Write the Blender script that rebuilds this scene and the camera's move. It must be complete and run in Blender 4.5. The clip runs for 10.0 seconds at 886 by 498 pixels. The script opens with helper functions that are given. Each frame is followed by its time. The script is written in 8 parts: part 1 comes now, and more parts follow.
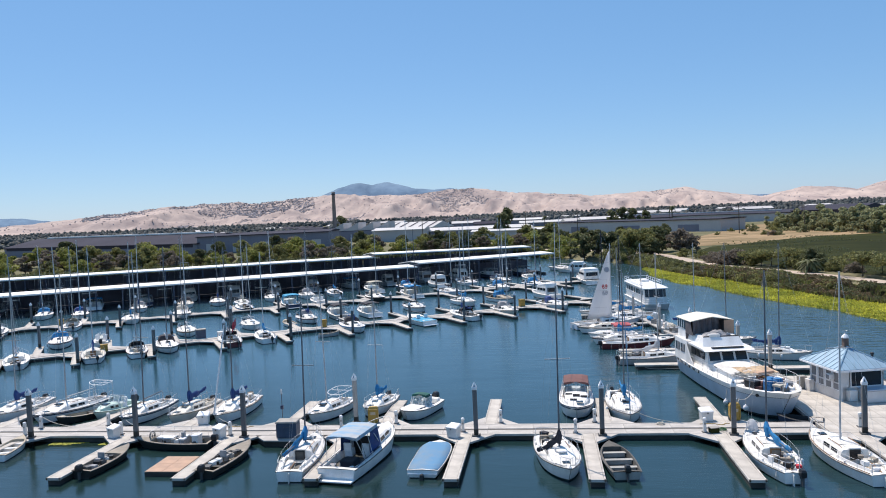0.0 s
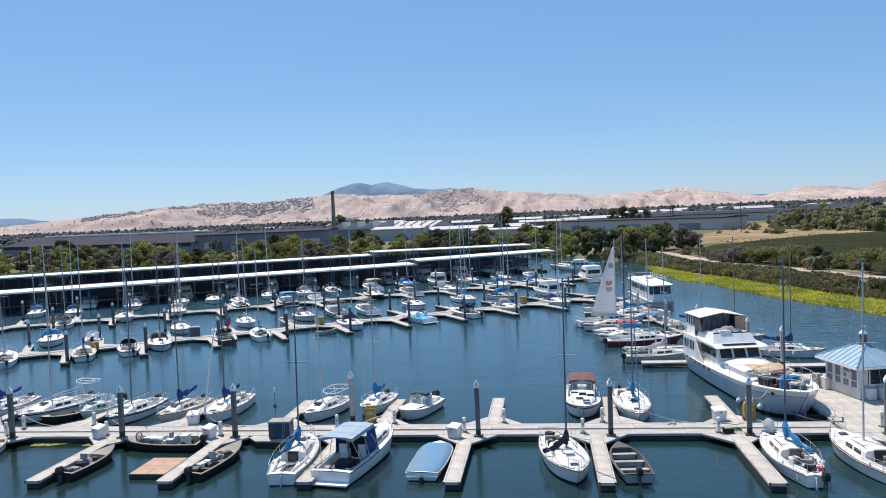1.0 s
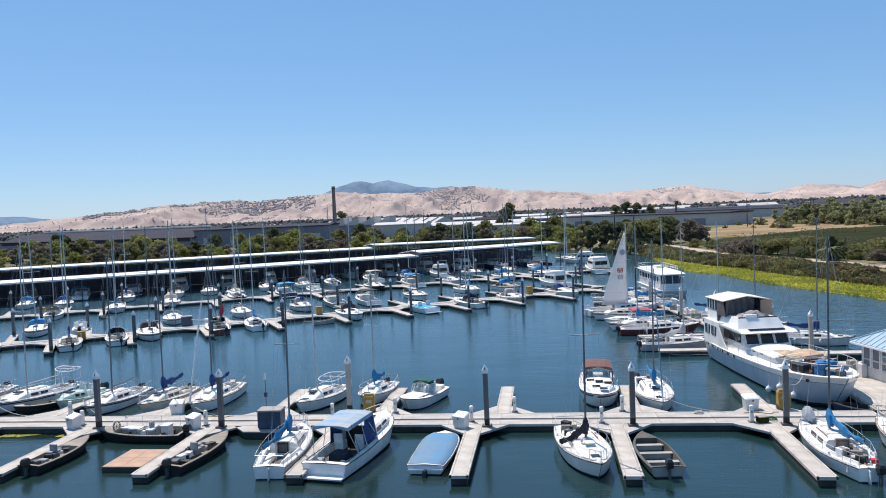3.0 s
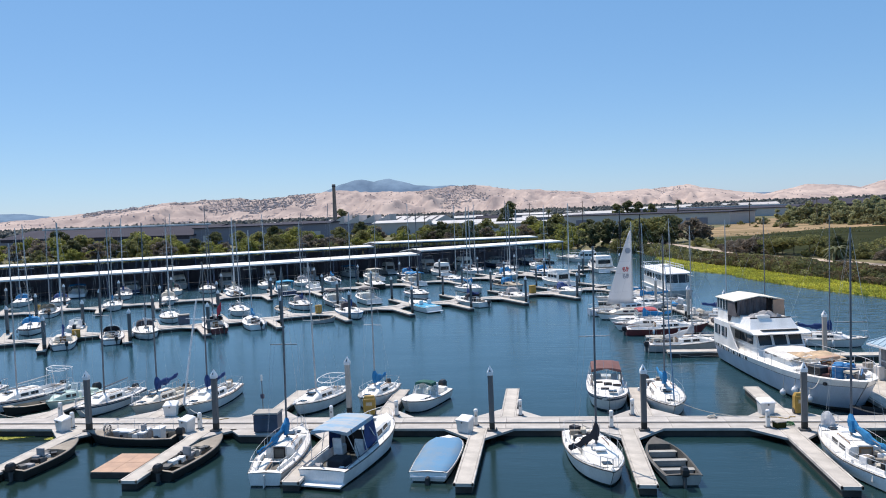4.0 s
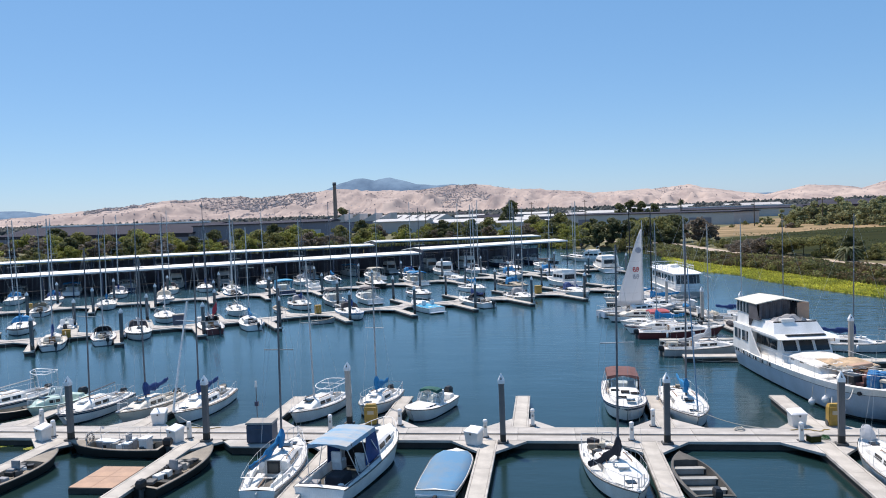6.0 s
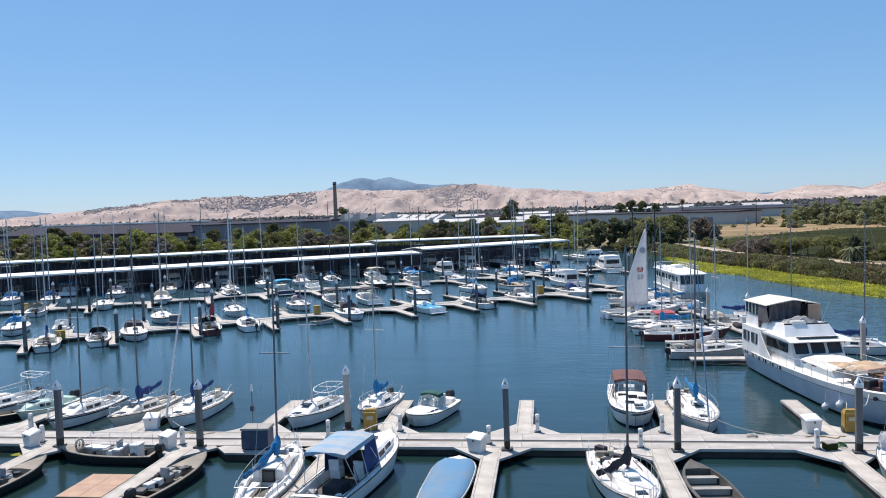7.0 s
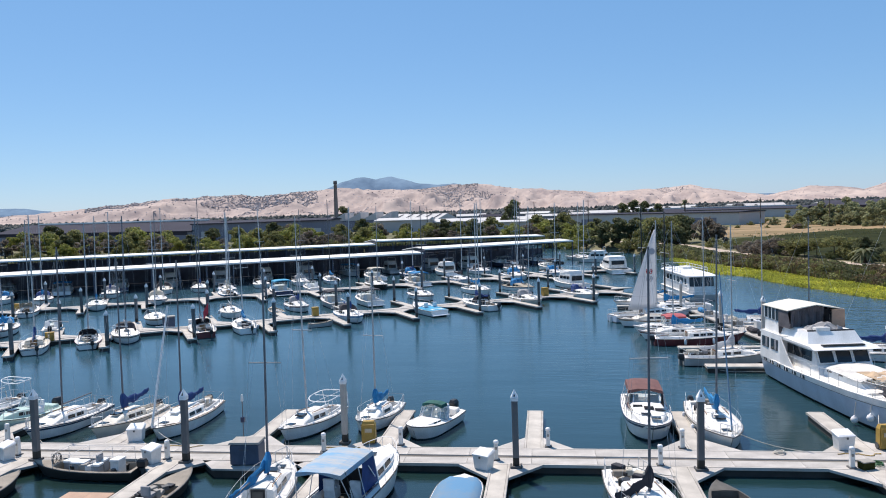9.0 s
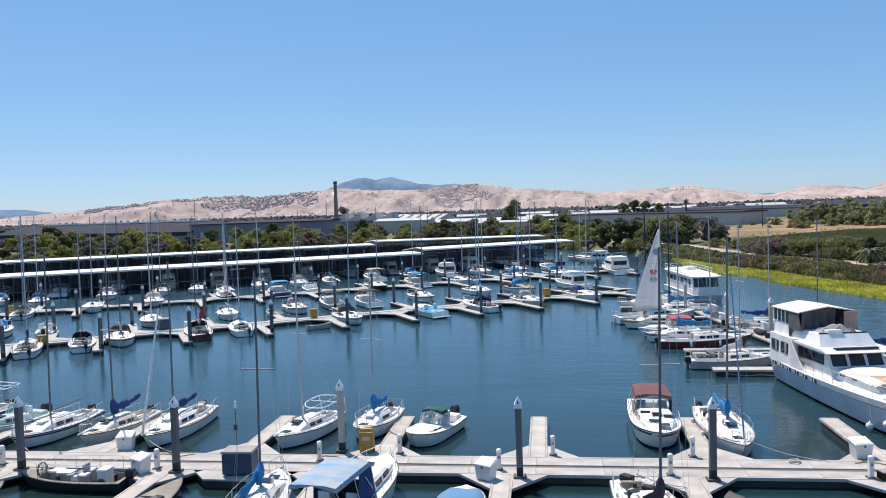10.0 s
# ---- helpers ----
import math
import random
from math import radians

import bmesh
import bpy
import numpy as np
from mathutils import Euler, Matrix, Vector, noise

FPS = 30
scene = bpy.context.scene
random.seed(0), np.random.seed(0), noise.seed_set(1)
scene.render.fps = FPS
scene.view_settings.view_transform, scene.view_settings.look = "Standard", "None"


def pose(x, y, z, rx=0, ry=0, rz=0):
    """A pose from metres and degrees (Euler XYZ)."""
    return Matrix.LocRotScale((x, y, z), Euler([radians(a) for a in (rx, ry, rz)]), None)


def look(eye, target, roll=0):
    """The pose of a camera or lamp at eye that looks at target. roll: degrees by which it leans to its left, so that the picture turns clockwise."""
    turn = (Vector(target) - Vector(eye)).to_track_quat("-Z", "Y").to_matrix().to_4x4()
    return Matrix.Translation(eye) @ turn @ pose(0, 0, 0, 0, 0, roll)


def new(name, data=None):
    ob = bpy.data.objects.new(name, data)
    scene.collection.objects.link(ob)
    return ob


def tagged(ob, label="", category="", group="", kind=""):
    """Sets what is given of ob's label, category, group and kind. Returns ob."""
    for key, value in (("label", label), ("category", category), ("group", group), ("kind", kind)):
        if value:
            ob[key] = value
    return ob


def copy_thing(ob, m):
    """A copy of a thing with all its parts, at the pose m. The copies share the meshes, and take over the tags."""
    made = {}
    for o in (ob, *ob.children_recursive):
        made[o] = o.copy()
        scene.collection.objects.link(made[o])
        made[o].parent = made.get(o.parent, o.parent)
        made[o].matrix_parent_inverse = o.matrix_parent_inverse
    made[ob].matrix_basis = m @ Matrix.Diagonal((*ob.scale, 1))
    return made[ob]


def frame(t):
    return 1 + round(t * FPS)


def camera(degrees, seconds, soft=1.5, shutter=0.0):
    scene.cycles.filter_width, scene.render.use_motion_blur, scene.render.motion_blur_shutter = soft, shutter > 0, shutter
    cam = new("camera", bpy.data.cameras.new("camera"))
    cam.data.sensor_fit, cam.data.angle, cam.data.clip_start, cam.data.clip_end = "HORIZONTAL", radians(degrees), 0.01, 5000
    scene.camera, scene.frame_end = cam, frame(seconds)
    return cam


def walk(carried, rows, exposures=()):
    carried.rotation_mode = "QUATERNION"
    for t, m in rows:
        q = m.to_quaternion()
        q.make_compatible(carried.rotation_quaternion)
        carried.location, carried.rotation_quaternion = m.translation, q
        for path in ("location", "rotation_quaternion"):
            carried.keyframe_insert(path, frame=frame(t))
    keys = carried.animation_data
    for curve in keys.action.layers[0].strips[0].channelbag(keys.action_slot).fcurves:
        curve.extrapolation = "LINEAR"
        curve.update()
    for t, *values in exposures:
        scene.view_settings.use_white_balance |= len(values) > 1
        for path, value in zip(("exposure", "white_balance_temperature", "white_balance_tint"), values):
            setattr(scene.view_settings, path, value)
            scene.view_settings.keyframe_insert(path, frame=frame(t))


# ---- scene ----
cam = camera(60.9, 10.0, soft=0.99)
PATH = [
    (0, (0.892, -3.046, 15.214), (0.63, -1.066, 15.121), -2.5),
    (0.5, (0.698, -1.918, 14.925), (0.436, 0.062, 14.832), -2.5),
    (1, (0.506, -0.742, 14.546), (0.245, 1.238, 14.453), -2.5),
    (1.5, (0.245, 0.36, 14.079), (-0.016, 2.341, 13.985), -2.5),
    (2, (0.05, 1.433, 13.57), (-0.213, 3.413, 13.475), -2.4),
    (2.5, (-0.127, 2.405, 13.101), (-0.392, 4.385, 13.006), -2.5),
    (4, (-0.745, 4.941, 12.662), (-1.011, 6.921, 12.562), -2.3),
    (4.5, (-0.947, 5.73, 12.604), (-1.214, 7.71, 12.504), -2.2),
    (5, (-1.124, 6.421, 12.572), (-1.391, 8.4, 12.47), -2.2),
    (5.5, (-1.346, 7.132, 12.526), (-1.613, 9.111, 12.424), -2.1),
    (7, (-1.796, 9.184, 12.422), (-2.064, 11.163, 12.319), -2.0),
    (7.5, (-1.952, 9.858, 12.391), (-2.221, 11.838, 12.288), -1.9),
    (8, (-2.101, 10.531, 12.377), (-2.369, 12.51, 12.274), -1.9),
    (8.5, (-2.235, 11.183, 12.37), (-2.505, 13.162, 12.266), -1.8),
    (9, (-2.341, 11.859, 12.364), (-2.611, 13.838, 12.26), -1.8),
    (9.5, (-2.395, 12.503, 12.341), (-2.666, 14.482, 12.238), -1.8),
    (10, (-2.525, 13.258, 12.316), (-2.796, 15.237, 12.213), -1.9),
]
walk(cam, [(t, look(eye, target, roll)) for t, eye, target, roll in PATH], exposures=[(0, 0.16, 6450, 9)])

# ---- sky and sun ----
SUN_ELEVATION, SUN_AZIMUTH = 62.0, -38.0          # azimuth from +y, positive towards +x
world = bpy.data.worlds.new("sky")
scene.world = world
world.use_nodes = True
wn = world.node_tree.nodes
sky = wn.new("ShaderNodeTexSky")
sky.sky_type = "NISHITA"
sky.sun_disc = False
sky.sun_elevation = radians(SUN_ELEVATION)
sky.sun_rotation = radians(SUN_AZIMUTH)
sky.altitude = 1200.0
sky.air_density, sky.dust_density, sky.ozone_density = 1.0, 0.45, 2.0
wn["Background"].inputs["Strength"].default_value = 0.106
haze = wn.new("ShaderNodeMix")                    # summer haze evens out the clear sky
haze.data_type = "RGBA"
haze.inputs["Factor"].default_value = 0.5
haze.inputs["B"].default_value = (1.25, 3.5, 7.1, 1)
world.node_tree.links.new(sky.outputs["Color"], haze.inputs["A"])
world.node_tree.links.new(haze.outputs["Result"], wn["Background"].inputs["Color"])

sun = new("sun", bpy.data.lights.new("sun", "SUN"))
sun.data.energy, sun.data.angle, sun.data.color = 5.0, radians(0.53), (1.0, 0.885, 0.79)
az, el = radians(SUN_AZIMUTH), radians(SUN_ELEVATION)
sun.matrix_world = look((0, 0, 60), (-math.sin(az) * math.cos(el), -math.cos(az) * math.cos(el), 60 - math.sin(el)))


# ---- materials ----
def mat(name, col, rough=0.5, metal=0.0, var=0.18, scale=2.0, fine=30.0, bump=0.0, each=0.0, stretch=(1, 1, 1), coat=0.0, tint=None, span=(0.45, 1.0)):
    """Base colour with blotches at one scale and grain at another, relief, and a small change from object to object."""
    m = bpy.data.materials.new(name)
    m.use_nodes = True
    n, l = m.node_tree.nodes, m.node_tree.links
    b = n["Principled BSDF"]
    tc = n.new("ShaderNodeTexCoord")
    mp = n.new("ShaderNodeMapping")
    mp.inputs["Scale"].default_value = stretch
    l.new(tc.outputs["Object"], mp.inputs["Vector"])
    big, small = n.new("ShaderNodeTexNoise"), n.new("ShaderNodeTexNoise")
    big.inputs["Scale"].default_value, small.inputs["Scale"].default_value = scale, fine
    big.inputs["Detail"].default_value, small.inputs["Detail"].default_value = 5, 3
    for t in (big, small):
        l.new(mp.outputs["Vector"], t.inputs["Vector"])
    mixed = n.new("ShaderNodeMath")
    mixed.operation = "MULTIPLY_ADD"
    l.new(small.outputs["Fac"], mixed.inputs[0])
    mixed.inputs[1].default_value = 0.45
    l.new(big.outputs["Fac"], mixed.inputs[2])
    rng = n.new("ShaderNodeMapRange")
    rng.inputs["From Min"].default_value, rng.inputs["From Max"].default_value = span
    l.new(mixed.outputs[0], rng.inputs["Value"])
    mix = n.new("ShaderNodeMix")
    mix.data_type = "RGBA"
    l.new(rng.outputs["Result"], mix.inputs["Factor"])
    lo = tint if tint else tuple(c * (1 - 1.3 * var) for c in col)
    hi = tuple(min(1, c * (1 + 0.7 * var)) for c in col)
    mix.inputs["A"].default_value, mix.inputs["B"].default_value = (*lo, 1), (*hi, 1)
    out = mix.outputs["Result"]
    if each:
        info, hsv, rr = n.new("ShaderNodeObjectInfo"), n.new("ShaderNodeHueSaturation"), n.new("ShaderNodeMapRange")
        rr.inputs["To Min"].default_value, rr.inputs["To Max"].default_value = 1 - each, 1 + each
        l.new(info.outputs["Random"], rr.inputs["Value"])
        l.new(rr.outputs["Result"], hsv.inputs["Value"])
        l.new(out, hsv.inputs["Color"])
        out = hsv.outputs["Color"]
    l.new(out, b.inputs["Base Color"])
    b.inputs["Roughness"].default_value, b.inputs["Metallic"].default_value = rough, metal
    b.inputs["Coat Weight"].default_value = coat
    if bump:
        bp = n.new("ShaderNodeBump")
        bp.inputs["Strength"].default_value, bp.inputs["Distance"].default_value = bump, 0.02
        l.new(mixed.outputs[0], bp.inputs["Height"])
        l.new(bp.outputs["Normal"], b.inputs["Normal"])
    return m


def leaf_mat(name, col, dark, scale=0.35):
    """Foliage: hue and value change from clump to clump and from leaf to leaf."""
    m = mat(name, col, 0.6, 0, 0.3, scale, 3.0, tint=dark, each=0.12)
    n, l = m.node_tree.nodes, m.node_tree.links
    b = n["Principled BSDF"]
    src = b.inputs["Base Color"].links[0].from_socket
    geo, hsv, rr = n.new("ShaderNodeNewGeometry"), n.new("ShaderNodeHueSaturation"), n.new("ShaderNodeMapRange")
    rr.inputs["To Min"].default_value, rr.inputs["To Max"].default_value = 0.6, 1.45
    l.new(geo.outputs["Random Per Island"], rr.inputs["Value"])
    l.new(rr.outputs["Result"], hsv.inputs["Value"])
    l.new(src, hsv.inputs["Color"])
    l.new(hsv.outputs["Color"], b.inputs["Base Color"])
    b.inputs["Specular IOR Level"].default_value = 0.25
    tr, mx = n.new("ShaderNodeBsdfTranslucent"), n.new("ShaderNodeMixShader")
    mx.inputs["Fac"].default_value = 0.42
    l.new(hsv.outputs["Color"], tr.inputs["Color"])
    l.new(b.outputs[0], mx.inputs[1])
    l.new(tr.outputs[0], mx.inputs[2])
    l.new(mx.outputs[0], n["Material Output"].inputs["Surface"])
    return m


GEL = mat("gelcoat_white", (0.84, 0.83, 0.81), 0.3, 0, 0.16, 1.2, 18, each=0.06, stretch=(1, 1, 0.5), coat=0.3, tint=(0.68, 0.665, 0.63))
DECK = mat("deck_white", (0.82, 0.805, 0.775), 0.5, 0, 0.22, 2.3, 28, bump=0.12, each=0.06, tint=(0.60, 0.58, 0.54))
NONSKID = mat("worn_nonskid", (0.66, 0.655, 0.635), 0.8, 0, 0.2, 3.0, 45, bump=0.25, each=0.1, tint=(0.5, 0.49, 0.47))
CREAM = mat("gelcoat_cream", (0.73, 0.675, 0.575), 0.35, 0, 0.14, 1.5, 20, each=0.05)
GREYHULL = mat("chalky_grey_hull", (0.44, 0.44, 0.43), 0.5, 0, 0.2, 1.5, 20, stretch=(1, 1, 0.3))
LIGHTBLUE = mat("pale_blue_hull", (0.46, 0.535, 0.63), 0.35, 0, 0.14, 0.8, 12, stretch=(1, 1, 0.25))
BURGUNDY = mat("burgundy_hull", (0.16, 0.035, 0.035), 0.35, 0, 0.2, 1.5, 20)
NAVY = mat("navy_paint", (0.025, 0.04, 0.09), 0.35, 0, 0.2, 1.5, 20)
MINT = mat("mint_green_hull", (0.48, 0.62, 0.56), 0.4, 0, 0.15, 1.5, 20)
DARKHULL = mat("dark_olive_hull", (0.02, 0.02, 0.018), 0.65, 0, 0.25, 1.5, 20)
BOTTOM = mat("bottom_paint", (0.05, 0.06, 0.055), 0.7, 0, 0.4, 2.0, 20)
ALU = mat("aluminium", (0.55, 0.54, 0.53), 0.5, 0.15, 0.15, 2.0, 40, each=0.3)
DARKALU = mat("weathered_dark_spar", (0.17, 0.175, 0.19), 0.5, 0.3, 0.2, 1.0, 20)
SKIFF = mat("dull_olive_aluminium", (0.38, 0.37, 0.34), 0.55, 0.1, 0.25, 1.5, 25, bump=0.1)
SKIFFFLOOR = mat("dark_boat_floor", (0.10, 0.095, 0.085), 0.8, 0, 0.35, 2.0, 25)
DULLTAN = mat("dull_tan_deck", (0.27, 0.235, 0.19), 0.75, 0, 0.3, 1.5, 25)
TAN = mat("tan_paint", (0.42, 0.36, 0.27), 0.6, 0, 0.25, 1.5, 25)
STEEL = mat("stainless_steel", (0.58, 0.59, 0.60), 0.5, 0.25, 0.08, 3, 40)
GLASS = mat("smoked_glass", (0.02, 0.025, 0.03), 0.06, 0, 0.2, 1, 8)
CLEAR = mat("clear_screen", (0.5, 0.55, 0.55), 0.05, 0, 0.1, 1, 8)
_cn, _cl = CLEAR.node_tree.nodes, CLEAR.node_tree.links
_tp, _cm = _cn.new("ShaderNodeBsdfTransparent"), _cn.new("ShaderNodeMixShader")
_tp.inputs["Color"].default_value = (0.75, 0.82, 0.82, 1)
_cm.inputs["Fac"].default_value = 0.72
_cl.new(_cn["Principled BSDF"].outputs[0], _cm.inputs[1])
_cl.new(_tp.outputs[0], _cm.inputs[2])
_cl.new(_cm.outputs[0], _cn["Material Output"].inputs["Surface"])
BLACK = mat("black_plastic", (0.02, 0.02, 0.022), 0.45, 0, 0.3, 3, 40)
RUBBER = mat("grey_rubber", (0.10, 0.10, 0.10), 0.7, 0, 0.25, 3, 40)
BLUECANVAS = mat("blue_canvas", (0.018, 0.20, 0.44), 0.85, 0, 0.3, 1.8, 40, bump=0.5)
PALECANVAS = mat("faded_blue_canvas", (0.085, 0.20, 0.33), 0.9, 0, 0.3, 0.9, 12, bump=0.9, tint=(0.17, 0.25, 0.33), span=(0.55, 0.85))
WORNCANVAS = mat("bleached_blue_canvas", (0.14, 0.28, 0.42), 0.9, 0, 0.3, 0.8, 9, bump=0.6, stretch=(0.35, 1.8, 1), tint=(0.43, 0.42, 0.40), span=(0.58, 0.90))
SKYCANVAS = mat("sky_blue_canvas", (0.05, 0.32, 0.52), 0.85, 0, 0.3, 1.8, 40, bump=0.5)
NAVYCANVAS = mat("navy_canvas", (0.02, 0.055, 0.19), 0.85, 0, 0.3, 1.8, 40, bump=0.5)
DARKCANVAS = mat("charcoal_canvas", (0.035, 0.035, 0.045), 0.85, 0, 0.3, 1.8, 40, bump=0.5)
GREENCANVAS = mat("green_canvas", (0.015, 0.10, 0.085), 0.85, 0, 0.3, 1.8, 40, bump=0.4)
REDCANVAS = mat("red_canvas", (0.42, 0.10, 0.11), 0.85, 0, 0.25, 1.8, 40, bump=0.4)
BROWNCANVAS = mat("rust_brown_canvas", (0.155, 0.072, 0.065), 0.85, 0, 0.25, 1.8, 40, bump=0.4)
TANCANVAS = mat("tan_canvas", (0.50, 0.46, 0.38), 0.85, 0, 0.2, 1.8, 40, bump=0.4)
GREYCANVAS = mat("grey_canvas", (0.30, 0.30, 0.31), 0.85, 0, 0.25, 1.8, 40, bump=0.5)
SAILCLOTH = mat("sailcloth", (0.70, 0.71, 0.73), 0.7, 0, 0.12, 0.6, 20, bump=0.3)
REDINK = mat("red_lettering", (0.55, 0.05, 0.06), 0.6, 0, 0.1)
_sn, _sl = SAILCLOTH.node_tree.nodes, SAILCLOTH.node_tree.links
_tr, _mx = _sn.new("ShaderNodeBsdfTranslucent"), _sn.new("ShaderNodeMixShader")
_tr.inputs["Color"].default_value = (0.75, 0.76, 0.78, 1)
_mx.inputs["Fac"].default_value = 0.6
_sl.new(_sn["Principled BSDF"].outputs[0], _mx.inputs[1])
_sl.new(_tr.outputs[0], _mx.inputs[2])
_sl.new(_mx.outputs[0], _sn["Material Output"].inputs["Surface"])
GREYINK = mat("faint_grey_lettering", (0.42, 0.42, 0.46), 0.6, 0, 0.1)
TEAK = mat("teak", (0.30, 0.16, 0.07), 0.6, 0, 0.3, 2, 25, stretch=(1, 0.3, 1))
PLYWOOD = mat("bare_plywood", (0.43, 0.28, 0.19), 0.8, 0, 0.3, 1.2, 25, bump=0.2, tint=(0.32, 0.215, 0.16))
CONCRETE = mat("dock_concrete", (0.455, 0.43, 0.40), 0.85, 0, 0.26, 0.9, 22, bump=0.3, each=0.05)
FINGERTOP = mat("finger_deck", (0.495, 0.46, 0.41), 0.85, 0, 0.24, 1.1, 26, bump=0.3, each=0.06)
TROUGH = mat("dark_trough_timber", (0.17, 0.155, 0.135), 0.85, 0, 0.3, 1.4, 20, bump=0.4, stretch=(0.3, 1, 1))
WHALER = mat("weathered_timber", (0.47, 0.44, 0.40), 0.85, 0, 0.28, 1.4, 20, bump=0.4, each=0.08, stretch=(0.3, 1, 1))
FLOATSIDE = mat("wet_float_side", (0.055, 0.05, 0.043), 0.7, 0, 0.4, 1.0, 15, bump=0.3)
PILE = mat("weathered_grey_pile", (0.14, 0.142, 0.148), 0.7, 0.0, 0.25, 0.9, 16, bump=0.15, each=0.15, stretch=(1, 1, 0.25), tint=(0.10, 0.098, 0.095))
PALEPILE = mat("pale_concrete_pile", (0.44, 0.41, 0.37), 0.8, 0, 0.22, 0.9, 16, bump=0.2, stretch=(1, 1, 0.3))
PILEFOOT = mat("algae_pile_foot", (0.035, 0.033, 0.028), 0.75, 0, 0.3, 2, 20)
BROWNSTACK = mat("weathered_brown_stack", (0.20, 0.13, 0.10), 0.8, 0, 0.3, 3, 30, bump=0.3)
CAPWHITE = mat("white_pile_cap", (0.84, 0.84, 0.84), 0.45, 0, 0.15, 4, 30, each=0.06)
BOXWHITE = mat("dock_box_fibreglass", (0.74, 0.73, 0.70), 0.45, 0, 0.14, 2, 25, each=0.05)
BINBLUE = mat("dark_slate_bin", (0.055, 0.08, 0.13), 0.5, 0, 0.25, 2, 25)
BINLID = mat("grey_bin_lid", (0.33, 0.31, 0.28), 0.7, 0, 0.2, 2, 25)
LAWN = mat("olive_lawn", (0.20, 0.18, 0.06), 0.95, 0, 0.3, 0.1, 2.0, tint=(0.08, 0.085, 0.03))
YELLOW = mat("yellow_plastic", (0.40, 0.25, 0.045), 0.55, 0, 0.22, 3, 30)
PAPER = mat("pale_sticker", (0.5, 0.42, 0.3), 0.7, 0, 0.2, 8, 40)
ROPE = mat("mooring_rope", (0.52, 0.49, 0.43), 0.9, 0, 0.2, 5, 60)
HUTWALL = mat("hut_siding", (0.70, 0.68, 0.66), 0.7, 0, 0.12, 1.5, 25, bump=0.1)
HUTSCREEN = mat("grey_screen_panel", (0.24, 0.235, 0.24), 0.6, 0, 0.25, 2, 60)
HUTROOF = mat("blue_standing_seam", (0.29, 0.42, 0.52), 0.45, 0.1, 0.16, 0.8, 15, each=0.04)
ROOFWHITE = mat("white_shed_roof", (0.80, 0.785, 0.74), 0.6, 0, 0.08, 0.08, 2, stretch=(1, 1, 1))
SHEDDARK = mat("dark_shed_steel", (0.11, 0.12, 0.165), 0.7, 0, 0.3, 0.4, 8)
BLUEPLASTIC = mat("blue_drum_plastic", (0.02, 0.15, 0.36), 0.5, 0, 0.25, 2, 30)
FLAGRED = mat("red_flag_cloth", (0.62, 0.04, 0.06), 0.8, 0, 0.15, 3, 30)
BARK = mat("bark", (0.11, 0.085, 0.06), 0.9, 0, 0.35, 3, 25, bump=0.5, stretch=(1, 1, 0.3))
LEAF_OLIVE = leaf_mat("leaves_olive", (0.255, 0.25, 0.095), (0.12, 0.125, 0.05))
LEAF_BRIGHT = leaf_mat("leaves_bright", (0.32, 0.325, 0.085), (0.16, 0.175, 0.05))
LEAF_DARK = leaf_mat("leaves_dark", (0.165, 0.175, 0.08), (0.08, 0.09, 0.047))
LEAF_BROWN = leaf_mat("leaves_dull", (0.25, 0.21, 0.165), (0.125, 0.108, 0.085))
LEAF_DRY = leaf_mat("leaves_dry_scrub", (0.21, 0.155, 0.085), (0.095, 0.073, 0.043))
LEAF_GREY = leaf_mat("leaves_grey_green", (0.36, 0.36, 0.19), (0.18, 0.19, 0.10))
WEED = leaf_mat("floating_weed", (0.54, 0.51, 0.08), (0.22, 0.25, 0.045), 0.16)
WEEDBASE = mat("weed_mat", (0.36, 0.33, 0.05), 0.9, 0, 0.35, 0.25, 4, tint=(0.11, 0.12, 0.03))
REED = leaf_mat("reed_leaves", (0.160, 0.132, 0.070), (0.066, 0.057, 0.030), 0.1)
REEDGREEN = leaf_mat("green_reed_leaves", (0.20, 0.215, 0.065), (0.085, 0.097, 0.033), 0.1)
# Grey-blue haze of the distance is put into these tree colours.
WOODS_HAZE = leaf_mat("far_woods", (0.088, 0.102, 0.102), (0.06, 0.073, 0.08), 0.01)
SOIL = mat("dry_ground", (0.19, 0.165, 0.10), 0.95, 0, 0.35, 0.03, 0.6, tint=(0.07, 0.085, 0.045))
PATHDIRT = mat("pale_path_gravel", (0.47, 0.39, 0.32), 0.95, 0, 0.15, 0.2, 6)
DRYGRASS = mat("dry_grass", (0.36, 0.255, 0.155), 0.95, 0, 0.3, 0.09, 1.2, tint=(0.12, 0.10, 0.05), stretch=(0.4, 1, 1))
MARSH = mat("marsh_green", (0.032, 0.035, 0.011), 0.95, 0, 0.5, 0.05, 1.2, tint=(0.017, 0.021, 0.007), stretch=(0.3, 1.4, 1), span=(0.55, 0.9))
# Golden grass, paled and blued in its colour for the hazy air.
HILLGRASS_HAZE = mat("golden_hill_grass", (0.41, 0.335, 0.295), 0.95, 0, 0.3, 0.009, 0.05, tint=(0.285, 0.235, 0.225), stretch=(1, 0.4, 1), span=(0.5, 0.9))
# Oaks lightened to blue-grey here: distance haze set in the leaf colour.
HILLWOOD_HAZE = leaf_mat("hill_oaks", (0.30, 0.30, 0.335), (0.235, 0.24, 0.275), 0.01)
# The mountain's blue is air haze painted as its base colour.
MOUNTAIN_HAZE = mat("distant_mountain", (0.135, 0.20, 0.275), 1.0, 0, 0.3, 0.008, 0.03, tint=(0.085, 0.135, 0.205))
